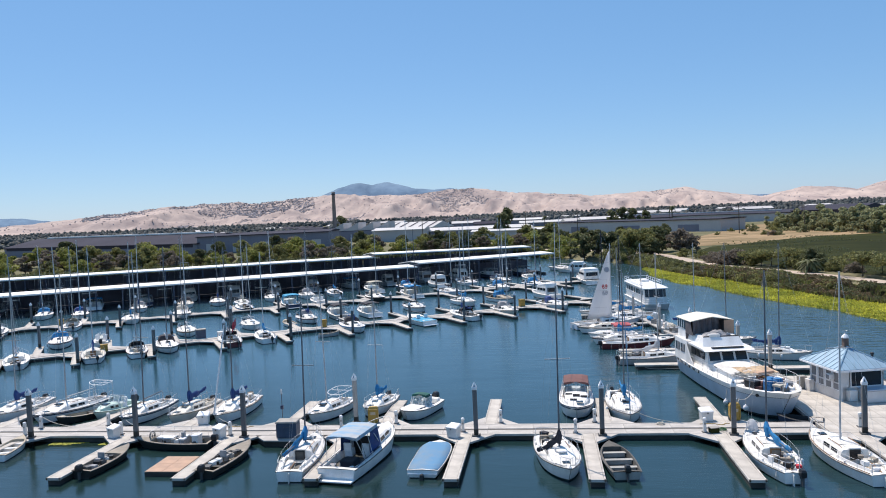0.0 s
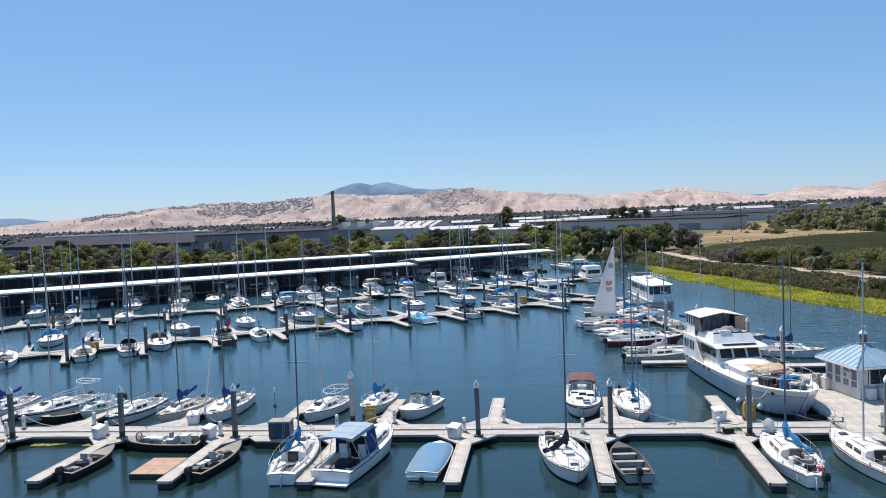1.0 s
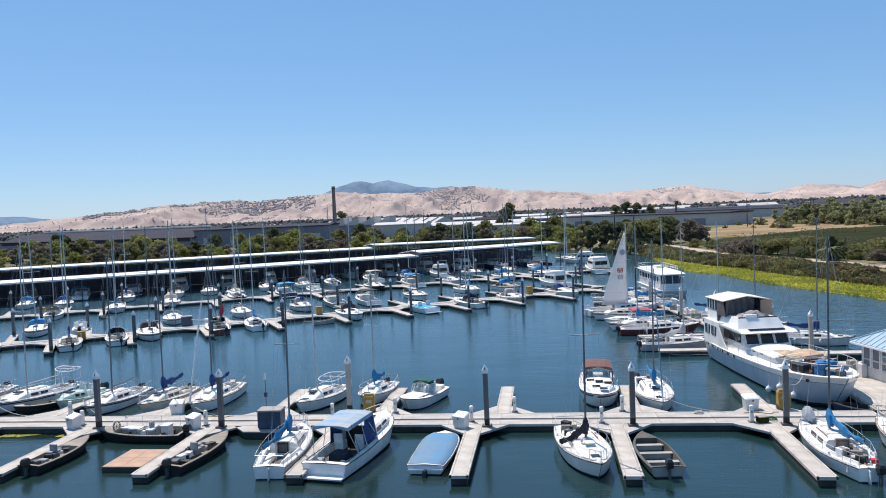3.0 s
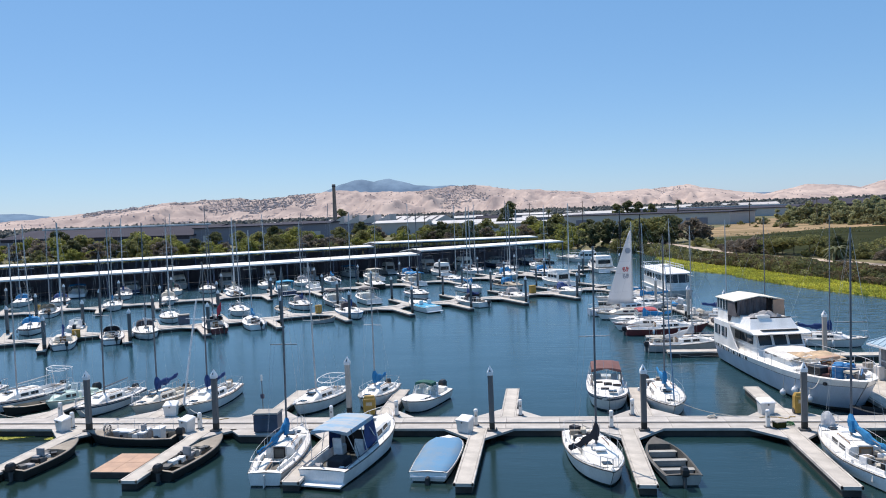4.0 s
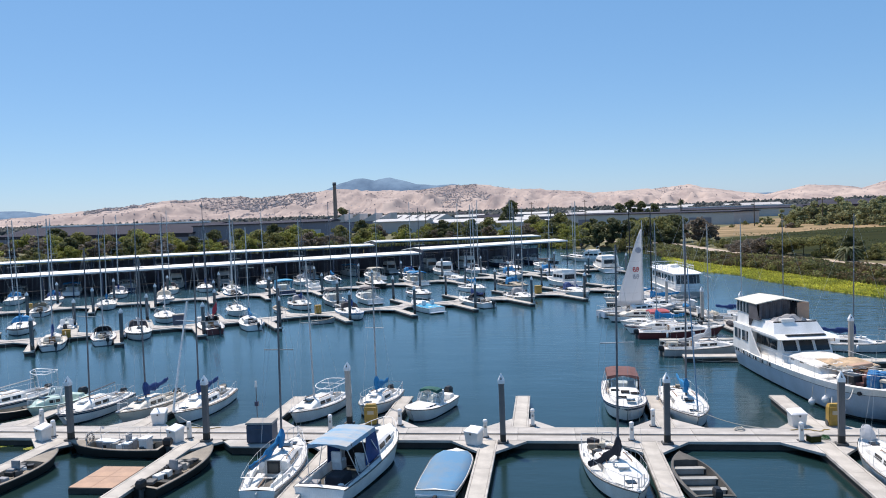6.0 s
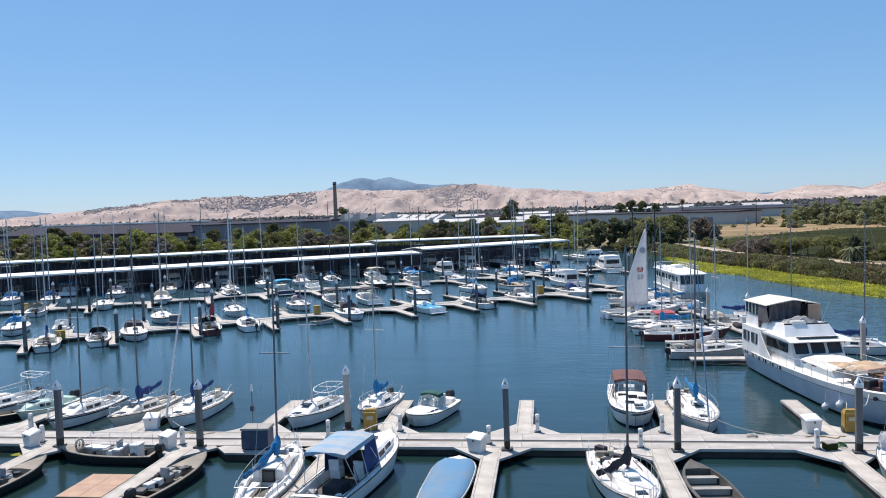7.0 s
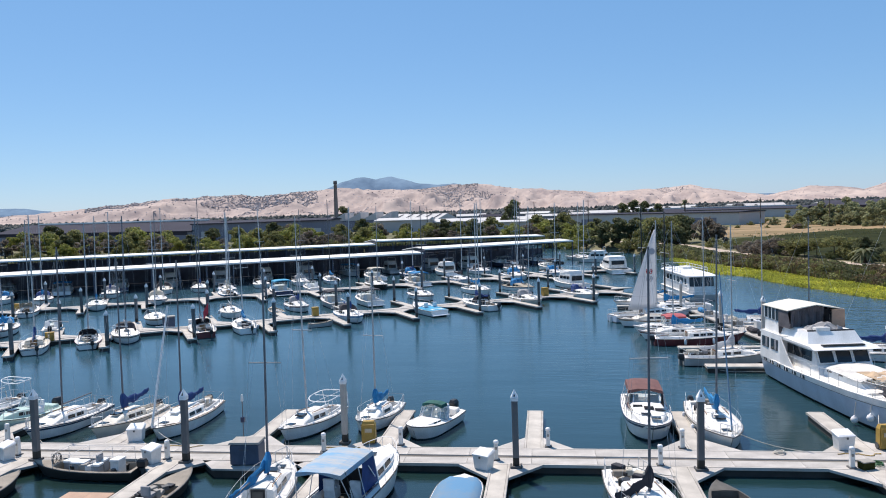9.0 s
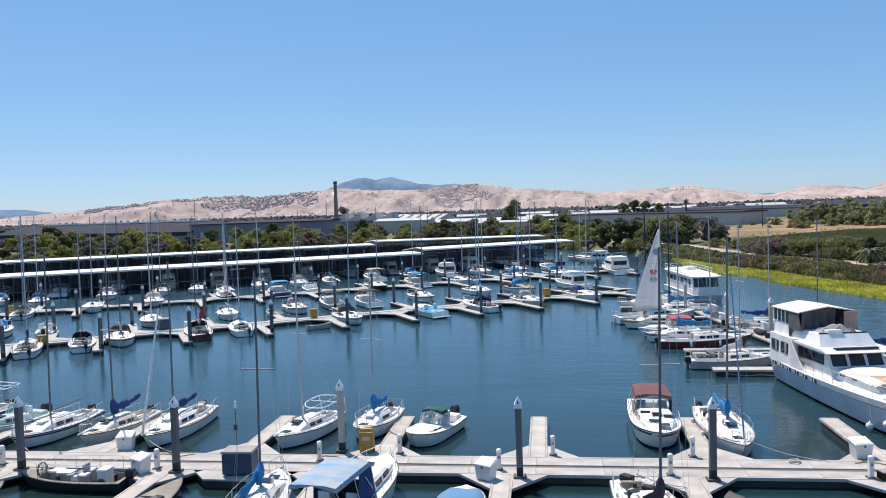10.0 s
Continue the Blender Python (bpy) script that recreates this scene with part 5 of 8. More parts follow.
def mast_and_rig(root, h, s_mast, z, height, spar=ALU, spreader=0.55, boom=True, cover=None, boom_len=0.34, cover_label="", lean=(0, 0), jib=None, stays=True, droop=0.0, swing=0.0, boom_end=None):
    y = h.y(s_mast)
    top = (lean[0], y + lean[1], z + height)
    thick = 1.6 if spar is BLACK else 1.0 if NEAR["fine"] else 1.25
    m = Shape().tube((0, y, z - 0.1), top, 0.058 * thick, 0.042 * thick, 7)
    mast = part("mast", m, spar, root)
    sp = z + height * spreader
    fr = spreader
    part("spreader", Shape().tube((top[0] * fr - h.B * 0.30, y + lean[1] * fr, sp), (top[0] * fr + h.B * 0.30, y + lean[1] * fr, sp), 0.033, n=4), ALU, mast)
    if stays:
        st = Shape()
        st.tube(top, (0, h.y(0.985), h.sheer(0.985) + 0.05), 0.006, n=3)
        st.tube(top, (0, h.y(0.01), h.sheer(0.01) + 0.05), 0.006, n=3)
        for side in (-1, 1):
            tip = (top[0] * fr + side * h.B * 0.30, y + lean[1] * fr, sp)
            st.tube(top, tip, 0.006, n=3)
            st.tube(tip, (side * (h.half(s_mast) - 0.08), y, h.sheer(s_mast)), 0.006, n=3)
        part("stay", st, STEEL, root, "wire stays of the mast")
    if boom:
        bl = h.L * boom_len
        b0, b1 = (0, y - 0.1, z + 0.45), (swing, y - bl, z + 0.55 - droop)
        if boom_end is not None:                        # lowered, its end resting on the deck's edge
            b1 = boom_end
        bm = part("boom", Shape().tube(b0, b1, 0.05, 0.04), spar, root)
        if cover is not None:
            part("sail_cover", sail_cover(y + 0.1, z + 0.70, b1[1] + 0.03 * bl, b1[2] + 0.05, 0.17, swing=b1[0]), cover, bm, cover_label)
            part("cover_collar", Shape().loft([[(0.12 * math.cos(q), y - 0.12 + 0.30 * math.sin(q), z + 0.25) for q in [k * 0.785 for k in range(8)]], [(0.14 * math.cos(q), y - 0.08 + 0.26 * math.sin(q), z + 0.8) for q in [k * 0.785 for k in range(8)]], [(0.07 * math.cos(q), y + 0.08 * math.sin(q), z + 1.08) for q in [k * 0.785 for k in range(8)]]]), cover, bm)
    if jib is not None:
        part("furled_jib", Shape().tube((0, h.y(0.97), h.sheer(0.97) + 0.3), (top[0] * 0.8, h.y(0.97) + (y - h.y(0.97)) * 0.8, z + height * 0.8), 0.045, 0.025), jib, root, "furled headsail on the forestay")
    return mast


NEAR = {"fine": True}                               # boats near enough to show their small fittings
BOATS = {"sail": "moored sailing boats", "motor": "moored motor boats", "skiff": "small open boats"}


def heading(x, y, deg):
    """deg: the way the bow points, counter-clockwise from +x."""
    return pose(x, y, 0, rnd.uniform(-0.6, 0.6), rnd.uniform(-1.2, 1.2), deg - 90)


def sailboat(x, y, deg, L, label, hull_mat=GEL, deck_mat=DECK, stripe=None, cover=None, mast=9.0, spar=ALU, motor=True, jib=None, dodger=None, B=None, windows=2, arch=False, rail=True, clutter=0, lean=(0, 0), stays=True, boom=True, droop=0.0, spreader=0.55, bag=None, tw=0.68, swing=0.0, boom_end=None, fenders=True):
    B = B or L * 0.335
    h = Hull(L, B, 0.52 + 0.018 * L, 0.62 + 0.035 * L, tw, 0.09 * L, 0.84)
    fine = NEAR["fine"]
    root = thing("sailboat", heading(x, y, deg), label, "sailboat", BOATS["sail"])
    build_hull(root, h, hull_mat, deck_mat, (0.05, 0.36), 0.22, stripe, 0.24 + 0.01 * L)
    up = 0.36 + 0.012 * L
    cab = part("cabin", trunk(h, 0.36, 0.78, 0.62, up, front=0.45), deck_mat, root)
    side_windows(cab, h, 0.40, 0.62, 0.62, up, windows)
    part("hatch", Shape().box((0, h.y(0.66), h.sheer(0.66) + up * 0.98), (0.5, 0.5, 0.07)), GLASS if rnd.random() < 0.5 else hull_mat, cab)
    part("companionway", Shape().box((0, h.y(0.357), h.sheer(0.36) + up * 0.35), (0.6, 0.05, up * 1.3)), TEAK if rnd.random() < 0.6 else BLACK, cab)
    part("sliding_hatch", Shape().box((0, h.y(0.40), h.sheer(0.4) + up * 1.08), (0.68, 0.65, 0.06)), deck_mat, cab)
    for side in (-1, 1):
        part("cockpit_seat", Shape().box((side * (h.half(0.2) - 0.52), h.y(0.205), 0.40), (0.42, L * 0.27, 0.32)), deck_mat, root)
    # Sole in a dark colour, standing in for shade down in the cockpit.
    part("cockpit_sole", Shape().box((0, h.y(0.205), 0.30), (h.half(0.2) * 0.9, L * 0.27, 0.05)), rnd.choice((DULLTAN, GREYCANVAS, RUBBER, SKIFFFLOOR)), root, "cockpit floor coloured dark for the well's shade")
    part("tiller", Shape().tube((0, h.y(0.03), h.sheer(0) + 0.08), (0.05, h.y(0.17), h.sheer(0) + 0.2), 0.025), TEAK, root)
    zc = h.sheer(0.52) + up
    for side in (-1, 1) if fine else ():
        w = min(h.half(0.5) - 0.22, B / 2 * 0.62) * 0.72
        part("handrail", Shape().path([(side * w, h.y(0.40), h.sheer(0.4) + up * 1.0), (side * w, h.y(0.41), h.sheer(0.4) + up * 1.14), (side * w, h.y(0.58), h.sheer(0.58) + up * 1.14), (side * w, h.y(0.59), h.sheer(0.58) + up * 1.0)], 0.02, 4), TEAK, cab)
        part("winch", Shape().turned((side * (h.half(0.25) - 0.15), h.y(0.25), h.sheer(0.25) + 0.02), [(0.07, 0), (0.05, 0.06), (0.06, 0.14), (0.03, 0.15)], 8), STEEL, root)
        part("deck_line", Shape().path([(side * 0.1, h.y(0.55), zc + 0.04), (side * 0.25, h.y(0.46), zc + 0.03), (side * 0.3, h.y(0.38), zc + 0.03), (side * 0.5, h.y(0.3), h.sheer(0.3) - 0.1)], 0.012, 4), ROPE, root)
    if fine:
        for side in (-1, 1):
            cm = Shape().loft([[(side * (h.half(q) - 0.27), h.y(q), h.sheer(q) + 0.02), (side * (h.half(q) - 0.38), h.y(q), h.sheer(q) + 0.02), (side * (h.half(q) - 0.36), h.y(q), h.sheer(q) + 0.17), (side * (h.half(q) - 0.30), h.y(q), h.sheer(q) + 0.17)][::side] for q in (0.05, 0.15, 0.26, 0.37)])
            part("coaming", cm, hull_mat if hull_mat is CREAM else GEL, root)
            part("toe_rail", Shape().path([(side * max(0.01, h.half(q) - 0.04), h.y(q), h.sheer(q) + 0.045) for q in [0.02 + 0.07 * i for i in range(14)]], 0.02, 4), rnd.choice((ALU, ALU, STEEL, GEL, GEL, TEAK)), root)
            walk_in = Shape().add([(side * k, h.y(q), h.sheer(q) + 0.044) for q in (0.42, 0.52, 0.62, 0.72, 0.80) for k in (min(h.half(q) - 0.24, B / 2 * 0.62) + 0.05, h.half(q) - 0.1)], [(2 * i, 2 * i + 1, 2 * i + 3, 2 * i + 2)[::side] for i in range(4)])
            part("nonskid_panel", walk_in, NONSKID, root)
        part("nonskid_panel", Shape().add([(side * k, h.y(q), h.sheer(q) + 0.068) for side in (-1, 1) for q in (0.80, 0.86, 0.92) for k in (0.26 if q < 0.9 else 0.04, max(0.06, h.half(q) - 0.14))], [(0, 2, 3, 1), (2, 4, 5, 3), (6, 7, 9, 8), (8, 9, 11, 10)]), NONSKID, root)
        part("nonskid_panel", Shape().box((0, h.y(0.50), h.sheer(0.5) + up * 1.06), (B * 0.36, L * 0.085, 0.03)), NONSKID, cab)
        part("vent_cowl", Shape().turned((B * 0.14, h.y(0.64), h.sheer(0.64) + up * 0.95), [(0.06, 0), (0.05, 0.12), (0.08, 0.2), (0.03, 0.24)], 8), STEEL, cab)
        part("anchor_roller", Shape().box((0, h.y(0.985), h.sheer(0.98) + 0.06), (0.12, 0.3, 0.08)), STEEL, root)
        part("rudder", Shape().box((0, h.y(0) - 0.12, 0.05), (0.05, 0.28, 1.1), top=0.8), DECK, root)
        part("washboard", Shape().box((0, h.y(0.356) - 0.03, h.sheer(0.36) + up * 0.30), (0.44, 0.03, up * 0.95)), rnd.choice((BLACK, SKIFFFLOOR, DULLTAN)), cab)
    if fine:
        part("mast_step", Shape().box((0, h.y(0.56), zc + 0.03), (0.24, 0.24, 0.08)), STEEL, cab)
    part("foredeck_hatch", Shape().box((0, h.y(0.83), h.sheer(0.83) + 0.07), (0.42, 0.42, 0.06)), GLASS, root)
    part("mainsheet", Shape().path([(0, h.y(0.18), zc + 0.45), (0.08, h.y(0.15), 0.7), (0.0, h.y(0.12), 0.5)], 0.014, 4), ROPE, root)
    if mast:
        mast_and_rig(root, h, 0.56, zc, mast, spar, spreader, boom, cover, 0.38, "furled mainsail under a canvas cover", lean, jib, stays, droop, swing, boom_end)
    if rail:
        rails(root, "bow_pulpit", h, [0.9, 0.95, 0.985])
        rails(root, "stern_rail", h, [0.01, 0.07, 0.13])
        for side in (-1, 1):
            life = Shape()
            pts = [(side * (h.half(s) - 0.09), h.y(s), h.sheer(s) + 0.5) for s in (0.13, 0.3, 0.5, 0.7, 0.9)]
            life.path(pts, 0.008, 3)
            for p in pts:
                life.tube((p[0], p[1], p[2] - 0.5), p, 0.011, n=4)
            part("lifeline", life, STEEL, root)
    if motor:
        outboard(root, 0.35 * B * 0.5, h.y(0) - 0.1, h.stern * 0.75, 0.85)
    if dodger is not None:
        sh = Shape()
        rings = []
        for k, zz, w in ((0.0, 0.05, 0.95), (0.35, 0.6, 0.85), (1.0, 0.7, 0.8)):
            yy = h.y(0.46 - 0.12 * k)
            ww = h.half(0.4) * w * 0.8
            z0 = h.sheer(0.4) + up * 0.9
            rings.append([(ww, yy, z0 - up * 0.6), (ww * 0.95, yy, z0 + zz * 0.7), (ww * 0.6, yy, z0 + zz), (-ww * 0.6, yy, z0 + zz), (-ww * 0.95, yy, z0 + zz * 0.7), (-ww, yy, z0 - up * 0.6)])
        part("dodger", sh.loft(rings, closed=False, caps=False), dodger, root, "canvas spray hood")
    if arch:
        up, z0 = (1.35 if L > 7 else 0.92), h.sheer(0.1)
        w, ya, yb = h.half(0.15) * 0.96, h.y(0.0), h.y(0.13 if L > 7 else 0.37)
        loop = [(w * math.copysign(abs(math.cos(q)) ** 0.6, math.cos(q)), (ya + yb) / 2 + (yb - ya) / 2 * math.copysign(abs(math.sin(q)) ** 0.6, math.sin(q)), z0 + up - 0.1 * math.sin(q) + 0.05 * math.cos(2 * q)) for q in [2 * math.pi * k / 20 for k in range(21)]]
        frame_top = part("stern_frame", Shape().path(loop, 0.032), CAPWHITE, root, "white tubular hoop over the cockpit")
        for side in (-1, 1):
            part("frame_leg", Shape().tube((side * w * 0.97, yb - 0.25, z0 + up - 0.1), (side * w * 0.9, yb - 0.1, z0 - 0.02), 0.028, n=5), CAPWHITE, frame_top)
            part("frame_leg", Shape().tube((side * w * 0.97, ya + 0.3, z0 + up + 0.05), (side * w * 0.9, ya + 0.1, z0 - 0.02), 0.028, n=5), CAPWHITE, frame_top)
        part("cross_tube", Shape().tube((-w, (ya + yb) / 2, z0 + up - 0.03), (w, (ya + yb) / 2, z0 + up - 0.03), 0.026, n=5).tube((-w * 0.5, ya + 0.05, z0 + up + 0.1), (w * 0.7, yb - 0.1, z0 + up - 0.35), 0.022, n=5), CAPWHITE, frame_top)
    r = random.Random(int(abs(x * 13 + y * 7)))
    if bag is not None:
        rows = [[(0.30 * w * math.cos(q) * (0.85 + 0.3 * r.random()), h.y(0.93) + 0.34 * w * math.sin(q), h.sheer(0.93) + z) for q in [k * 0.785 for k in range(8)]] for z, w in ((0.05, 1.0), (0.2, 1.2), (0.38, 1.0), (0.55, 0.7), (0.68, 0.3))]
        part("sail_bag", Shape().loft(rows), bag, root, "white sail bundled at the bow")
        part("red_cushion", Shape().box((0.45, h.y(0.1), h.sheer(0.1) + 0.12), (0.5, 0.3, 0.16)), FLAGRED, root, "small red cushion")
    for _ in range(clutter):
        s = r.uniform(0.06, 0.34)
        part("cockpit_gear", Shape().box((r.uniform(-0.5, 0.5), h.y(s), 0.72 + r.uniform(0, 0.25)), (r.uniform(0.2, 0.5), r.uniform(0.2, 0.6), r.uniform(0.12, 0.35)), r.uniform(0, 90)), r.choice((RUBBER, GREYCANVAS, TANCANVAS, BLACK, DULLTAN, CAPWHITE, DARKCANVAS)), root)
    for s, sd in ((0.3, 1), (0.6, 1)) if fenders and rnd.random() < 0.55 else ():
        part("fender", Shape().turned((sd * (h.half(s) + 0.1), h.y(s), 0.18), [(0.03, 0), (0.1, 0.06), (0.1, 0.42), (0.03, 0.48)], 8), CAPWHITE, root, smooth=True)
    return root


def motorboat(x, y, deg, L, label, hull_mat=GEL, deck_mat=DECK, stripe=None, top=None, top_mat=BLUECANVAS, cabin=0.5, B=None, tower=False, flybridge=False, motor=False, cover=None, windshield=True, rail=True, mast=0.0, aft=0.48, glass=GLASS, curtains=None, sole=None, seats=True, top_len=0.34, top_wide=0.86, hatches=0, full=0.0, bench=True, crown=0.12, cover_to=0.795, trim=BLUECANVAS, stern=None, bow=None, swim=True):
    """A cabin cruiser or runabout: raised foredeck, windscreen, open cockpit aft, and a soft top on bows."""
    B = B or L * 0.36
    h = Hull(L, B, stern or 0.45 + 0.035 * L, bow or 0.55 + 0.065 * L, 0.88, 0.13 * L * (1 - 0.6 * full), 0.80, full)
    root = thing("motorboat", heading(x, y, deg), label, "motorboat", BOATS["motor"])
    build_hull(root, h, hull_mat, deck_mat, (0.04, aft), 0.38, stripe, 0.2 + 0.008 * L)
    up = cabin
    zc = h.sheer(aft) + up
    if up > 0.1:
        cab = part("cabin", trunk(h, aft, 0.9, 0.72, up, front=0.55), deck_mat, root)
        side_windows(cab, h, aft + 0.05, aft + 0.24, 0.72, up, 2, 0.3, 0.75, glass)
        if up > 0.3:
            part("hatch", Shape().box((0, h.y(aft + 0.22), h.sheer(aft + 0.22) + up * 1.02), (0.5, 0.5, 0.06)), glass, cab)
    if windshield:
        w = h.half(aft) * 0.78
        y0, y1, z1 = h.y(aft + 0.03), h.y(aft - 0.03), zc + 0.55
        wind = part("windscreen", Shape().loft([[(-w, y0 - 0.35, zc - 0.1), (-w * 0.7, y0, zc), (w * 0.7, y0, zc), (w, y0 - 0.35, zc - 0.1)], [(-w * 0.95, y1 - 0.35, z1 - 0.05), (-w * 0.65, y1, z1), (w * 0.65, y1, z1), (w * 0.95, y1 - 0.35, z1 - 0.05)]], closed=False, caps=False), CLEAR, root)
        fr = Shape()
        fr.path([(-w * 0.95, y1 - 0.35, z1 - 0.05), (-w * 0.65, y1, z1), (w * 0.65, y1, z1), (w * 0.95, y1 - 0.35, z1 - 0.05)], 0.025)
        for a, b in (((-w, y0 - 0.35, zc - 0.1), (-w * 0.95, y1 - 0.35, z1 - 0.05)), ((-w * 0.7, y0, zc), (-w * 0.65, y1, z1)), ((0, y0, zc), (0, y1, z1)), ((w * 0.7, y0, zc), (w * 0.65, y1, z1)), ((w, y0 - 0.35, zc - 0.1), (w * 0.95, y1 - 0.35, z1 - 0.05))):
            fr.tube(a, b, 0.022, n=4)
        part("frame", fr, CAPWHITE, wind)
    if sole is not None:
        # Sole, engine box and doorway coloured dark for the shade under the canopy.
        part("cockpit_sole", Shape().box((0, h.y(0.04 + (aft - 0.04) / 2), 0.40), (h.half(0.2) * 1.55, L * (aft - 0.06), 0.03)), sole, root)
        part("engine_box", Shape().box((0.05, h.y(0.22), 0.62), (0.9, 1.0, 0.42), top=0.92), DARKCANVAS, root, "dark engine box in the cockpit")
        part("tackle_box", Shape().box((-h.half(0.15) * 0.55, h.y(0.12), 0.55), (0.4, 0.55, 0.32), 12), GREYCANVAS, root)
        part("bucket", Shape().turned((h.half(0.15) * 0.5, h.y(0.10), 0.42), [(0.11, 0), (0.14, 0.3), (0.12, 0.3)], 10), CAPWHITE, root)
        part("boarding_ladder", Shape().path([(-0.25, h.y(0.05), 1.05), (-0.25, h.y(0.05) - 0.05, 0.5), (0.1, h.y(0.05) - 0.05, 0.5), (0.1, h.y(0.05), 1.05)], 0.018, 4), STEEL, root)
        part("rod", Shape().tube((h.half(0.2) * 0.8, h.y(0.25), 0.8), (h.half(0.2) * 0.95, h.y(0.10), 2.6), 0.012, n=4), BLACK, root, "fishing rod in its holder")
        part("bulkhead", Shape().box((0.1, h.y(aft) - 0.04, 1.0), (h.half(aft) * 1.1, 0.05, 1.15)), BLACK, root, "cabin doorway painted black for the shade under the canopy")
        part("gunwale_trim", Shape().path([(-h.half(0.06) * 0.9, h.y(aft), h.sheer(aft) + 0.05), (-h.half(0.06) * 0.9, h.y(0.04), h.sheer(0.04) + 0.05), (h.half(0.06) * 0.9, h.y(0.04), h.sheer(0.04) + 0.05), (h.half(0.06) * 0.9, h.y(aft), h.sheer(aft) + 0.05)], 0.03, 4), trim, root)
    for side in (-1, 1) if seats else ():
        part("helm_seat", Shape().box((side * h.half(0.3) * 0.45, h.y(aft - 0.1), 0.75), (0.5, 0.5, 0.5)).box((side * h.half(0.3) * 0.45, h.y(aft - 0.1) - 0.24, 1.15), (0.5, 0.12, 0.5)), CAPWHITE, root)
    if seats and bench:
        part("stern_bench", Shape().box((0, h.y(0.1), 0.62), (h.half(0.1) * 1.3, 0.5, 0.42)), deck_mat, root)
    if top:
        z2 = zc + top
        w = h.half(0.3) * top_wide
        ya, yb = h.y(aft + 0.0), h.y(max(0.06, aft - top_len))
        rings = []
        for k in range(5):
            yy = ya + (yb - ya) * k / 4
            arc = crown * math.sin(math.pi * (0.15 + 0.7 * k / 4))
            rings.append([(w * 1.0, yy, z2 - 0.22), (w * 0.96, yy, z2 - 0.05 + arc * 0.3), (w * 0.5, yy, z2 + arc), (-w * 0.5, yy, z2 + arc), (-w * 0.96, yy, z2 - 0.05 + arc * 0.3), (-w * 1.0, yy, z2 - 0.22), (-w * 0.9, yy, z2 - 0.2), (0, yy, z2 + arc - 0.04), (w * 0.9, yy, z2 - 0.2)])
        can = part("canopy", Shape().loft(rings), top_mat, root, "canvas top on tubes")
        for yy, yb2 in ((ya, ya - 0.2), (yb, yb + 0.5), ((ya + yb) / 2, (ya + yb) / 2)):
            for side in (-1, 1):
                part("canopy_leg", Shape().tube((side * w * 0.98, yy, z2 - 0.2), (side * h.half(0.3) * 0.95, yb2, h.sheer(0.3)), 0.02, n=5), STEEL, can)
    if curtains is not None and top:
        z2, w = zc + top, h.half(0.3) * top_wide
        for side in (-1, 1):
            ya, yb = h.y(aft), h.y(aft - 0.16)
            part("side_curtain", Shape().loft([[(side * w * 0.98, ya + 0.35, h.sheer(aft)), (side * w * 0.98, yb, h.sheer(aft))], [(side * w * 0.98, ya, z2 - 0.2), (side * w * 0.98, yb + 0.15, z2 - 0.2)]], closed=False, caps=False), curtains, root)
    if cover is not None:
        rings = []
        for k in range(11):
            s = 0.015 + (cover_to - 0.015) * k / 10
            w, z0, yy = h.half(s) - 0.04, h.sheer(s), h.y(s)
            hump = (0.22 if 0.3 < s < 0.62 else 0.12) + 0.05 * math.sin(11 * s)
            if k in (0, 10):
                hump = 0.05
            rings.append([(w, yy, z0 + 0.0), (w - 0.01, yy, z0 + 0.05), (w * 0.55, yy, z0 + hump * 0.8), (0, yy, z0 + hump * (0.8 + 0.3 * (k % 2))), (-w * 0.55, yy, z0 + hump * 0.8), (-w + 0.01, yy, z0 + 0.05), (-w, yy, z0 + 0.0)])
        part("boat_cover", Shape().loft(rings, closed=False, caps=False), cover, root, "fitted canvas cover stretched over the cockpit", smooth=True)
    if flybridge:
        fb = part("flybridge", Shape().loft([[(-h.half(0.4) * 0.7, h.y(0.22), zc + 0.75), (h.half(0.4) * 0.7, h.y(0.22), zc + 0.75), (h.half(0.4) * 0.7, h.y(0.58), zc + 0.75), (-h.half(0.4) * 0.7, h.y(0.58), zc + 0.75)],
                                             [(-h.half(0.4) * 0.7, h.y(0.24), zc + 1.25), (h.half(0.4) * 0.7, h.y(0.24), zc + 1.25), (h.half(0.4) * 0.6, h.y(0.52), zc + 1.25), (-h.half(0.4) * 0.6, h.y(0.52), zc + 1.25)]]), deck_mat, root)
        sal = part("saloon", Shape().loft([[(-h.half(0.4) * 0.8, h.y(0.2), zc - up), (h.half(0.4) * 0.8, h.y(0.2), zc - up), (h.half(0.4) * 0.8, h.y(0.64), zc - up), (-h.half(0.4) * 0.8, h.y(0.64), zc - up)],
                                           [(-h.half(0.4) * 0.72, h.y(0.2), zc + 0.75), (h.half(0.4) * 0.72, h.y(0.2), zc + 0.75), (h.half(0.4) * 0.70, h.y(0.56), zc + 0.75), (-h.half(0.4) * 0.70, h.y(0.56), zc + 0.75)]]), deck_mat, root)
        for side in (-1, 1):
            for k in range(3):
                part("window", Shape().box((side * h.half(0.4) * 0.765, h.y(0.27 + 0.11 * k), zc + 0.3), (0.06, L * 0.085, 0.42)), glass, sal)
        part("window", Shape().box((0, h.y(0.595), zc + 0.35), (h.half(0.4) * 1.2, 0.12, 0.4)), glass, sal)
        part("window", Shape().box((0, h.y(0.197), zc + 0.2), (h.half(0.4) * 1.1, 0.06, 0.7)), glass, sal)
        r2 = Shape()
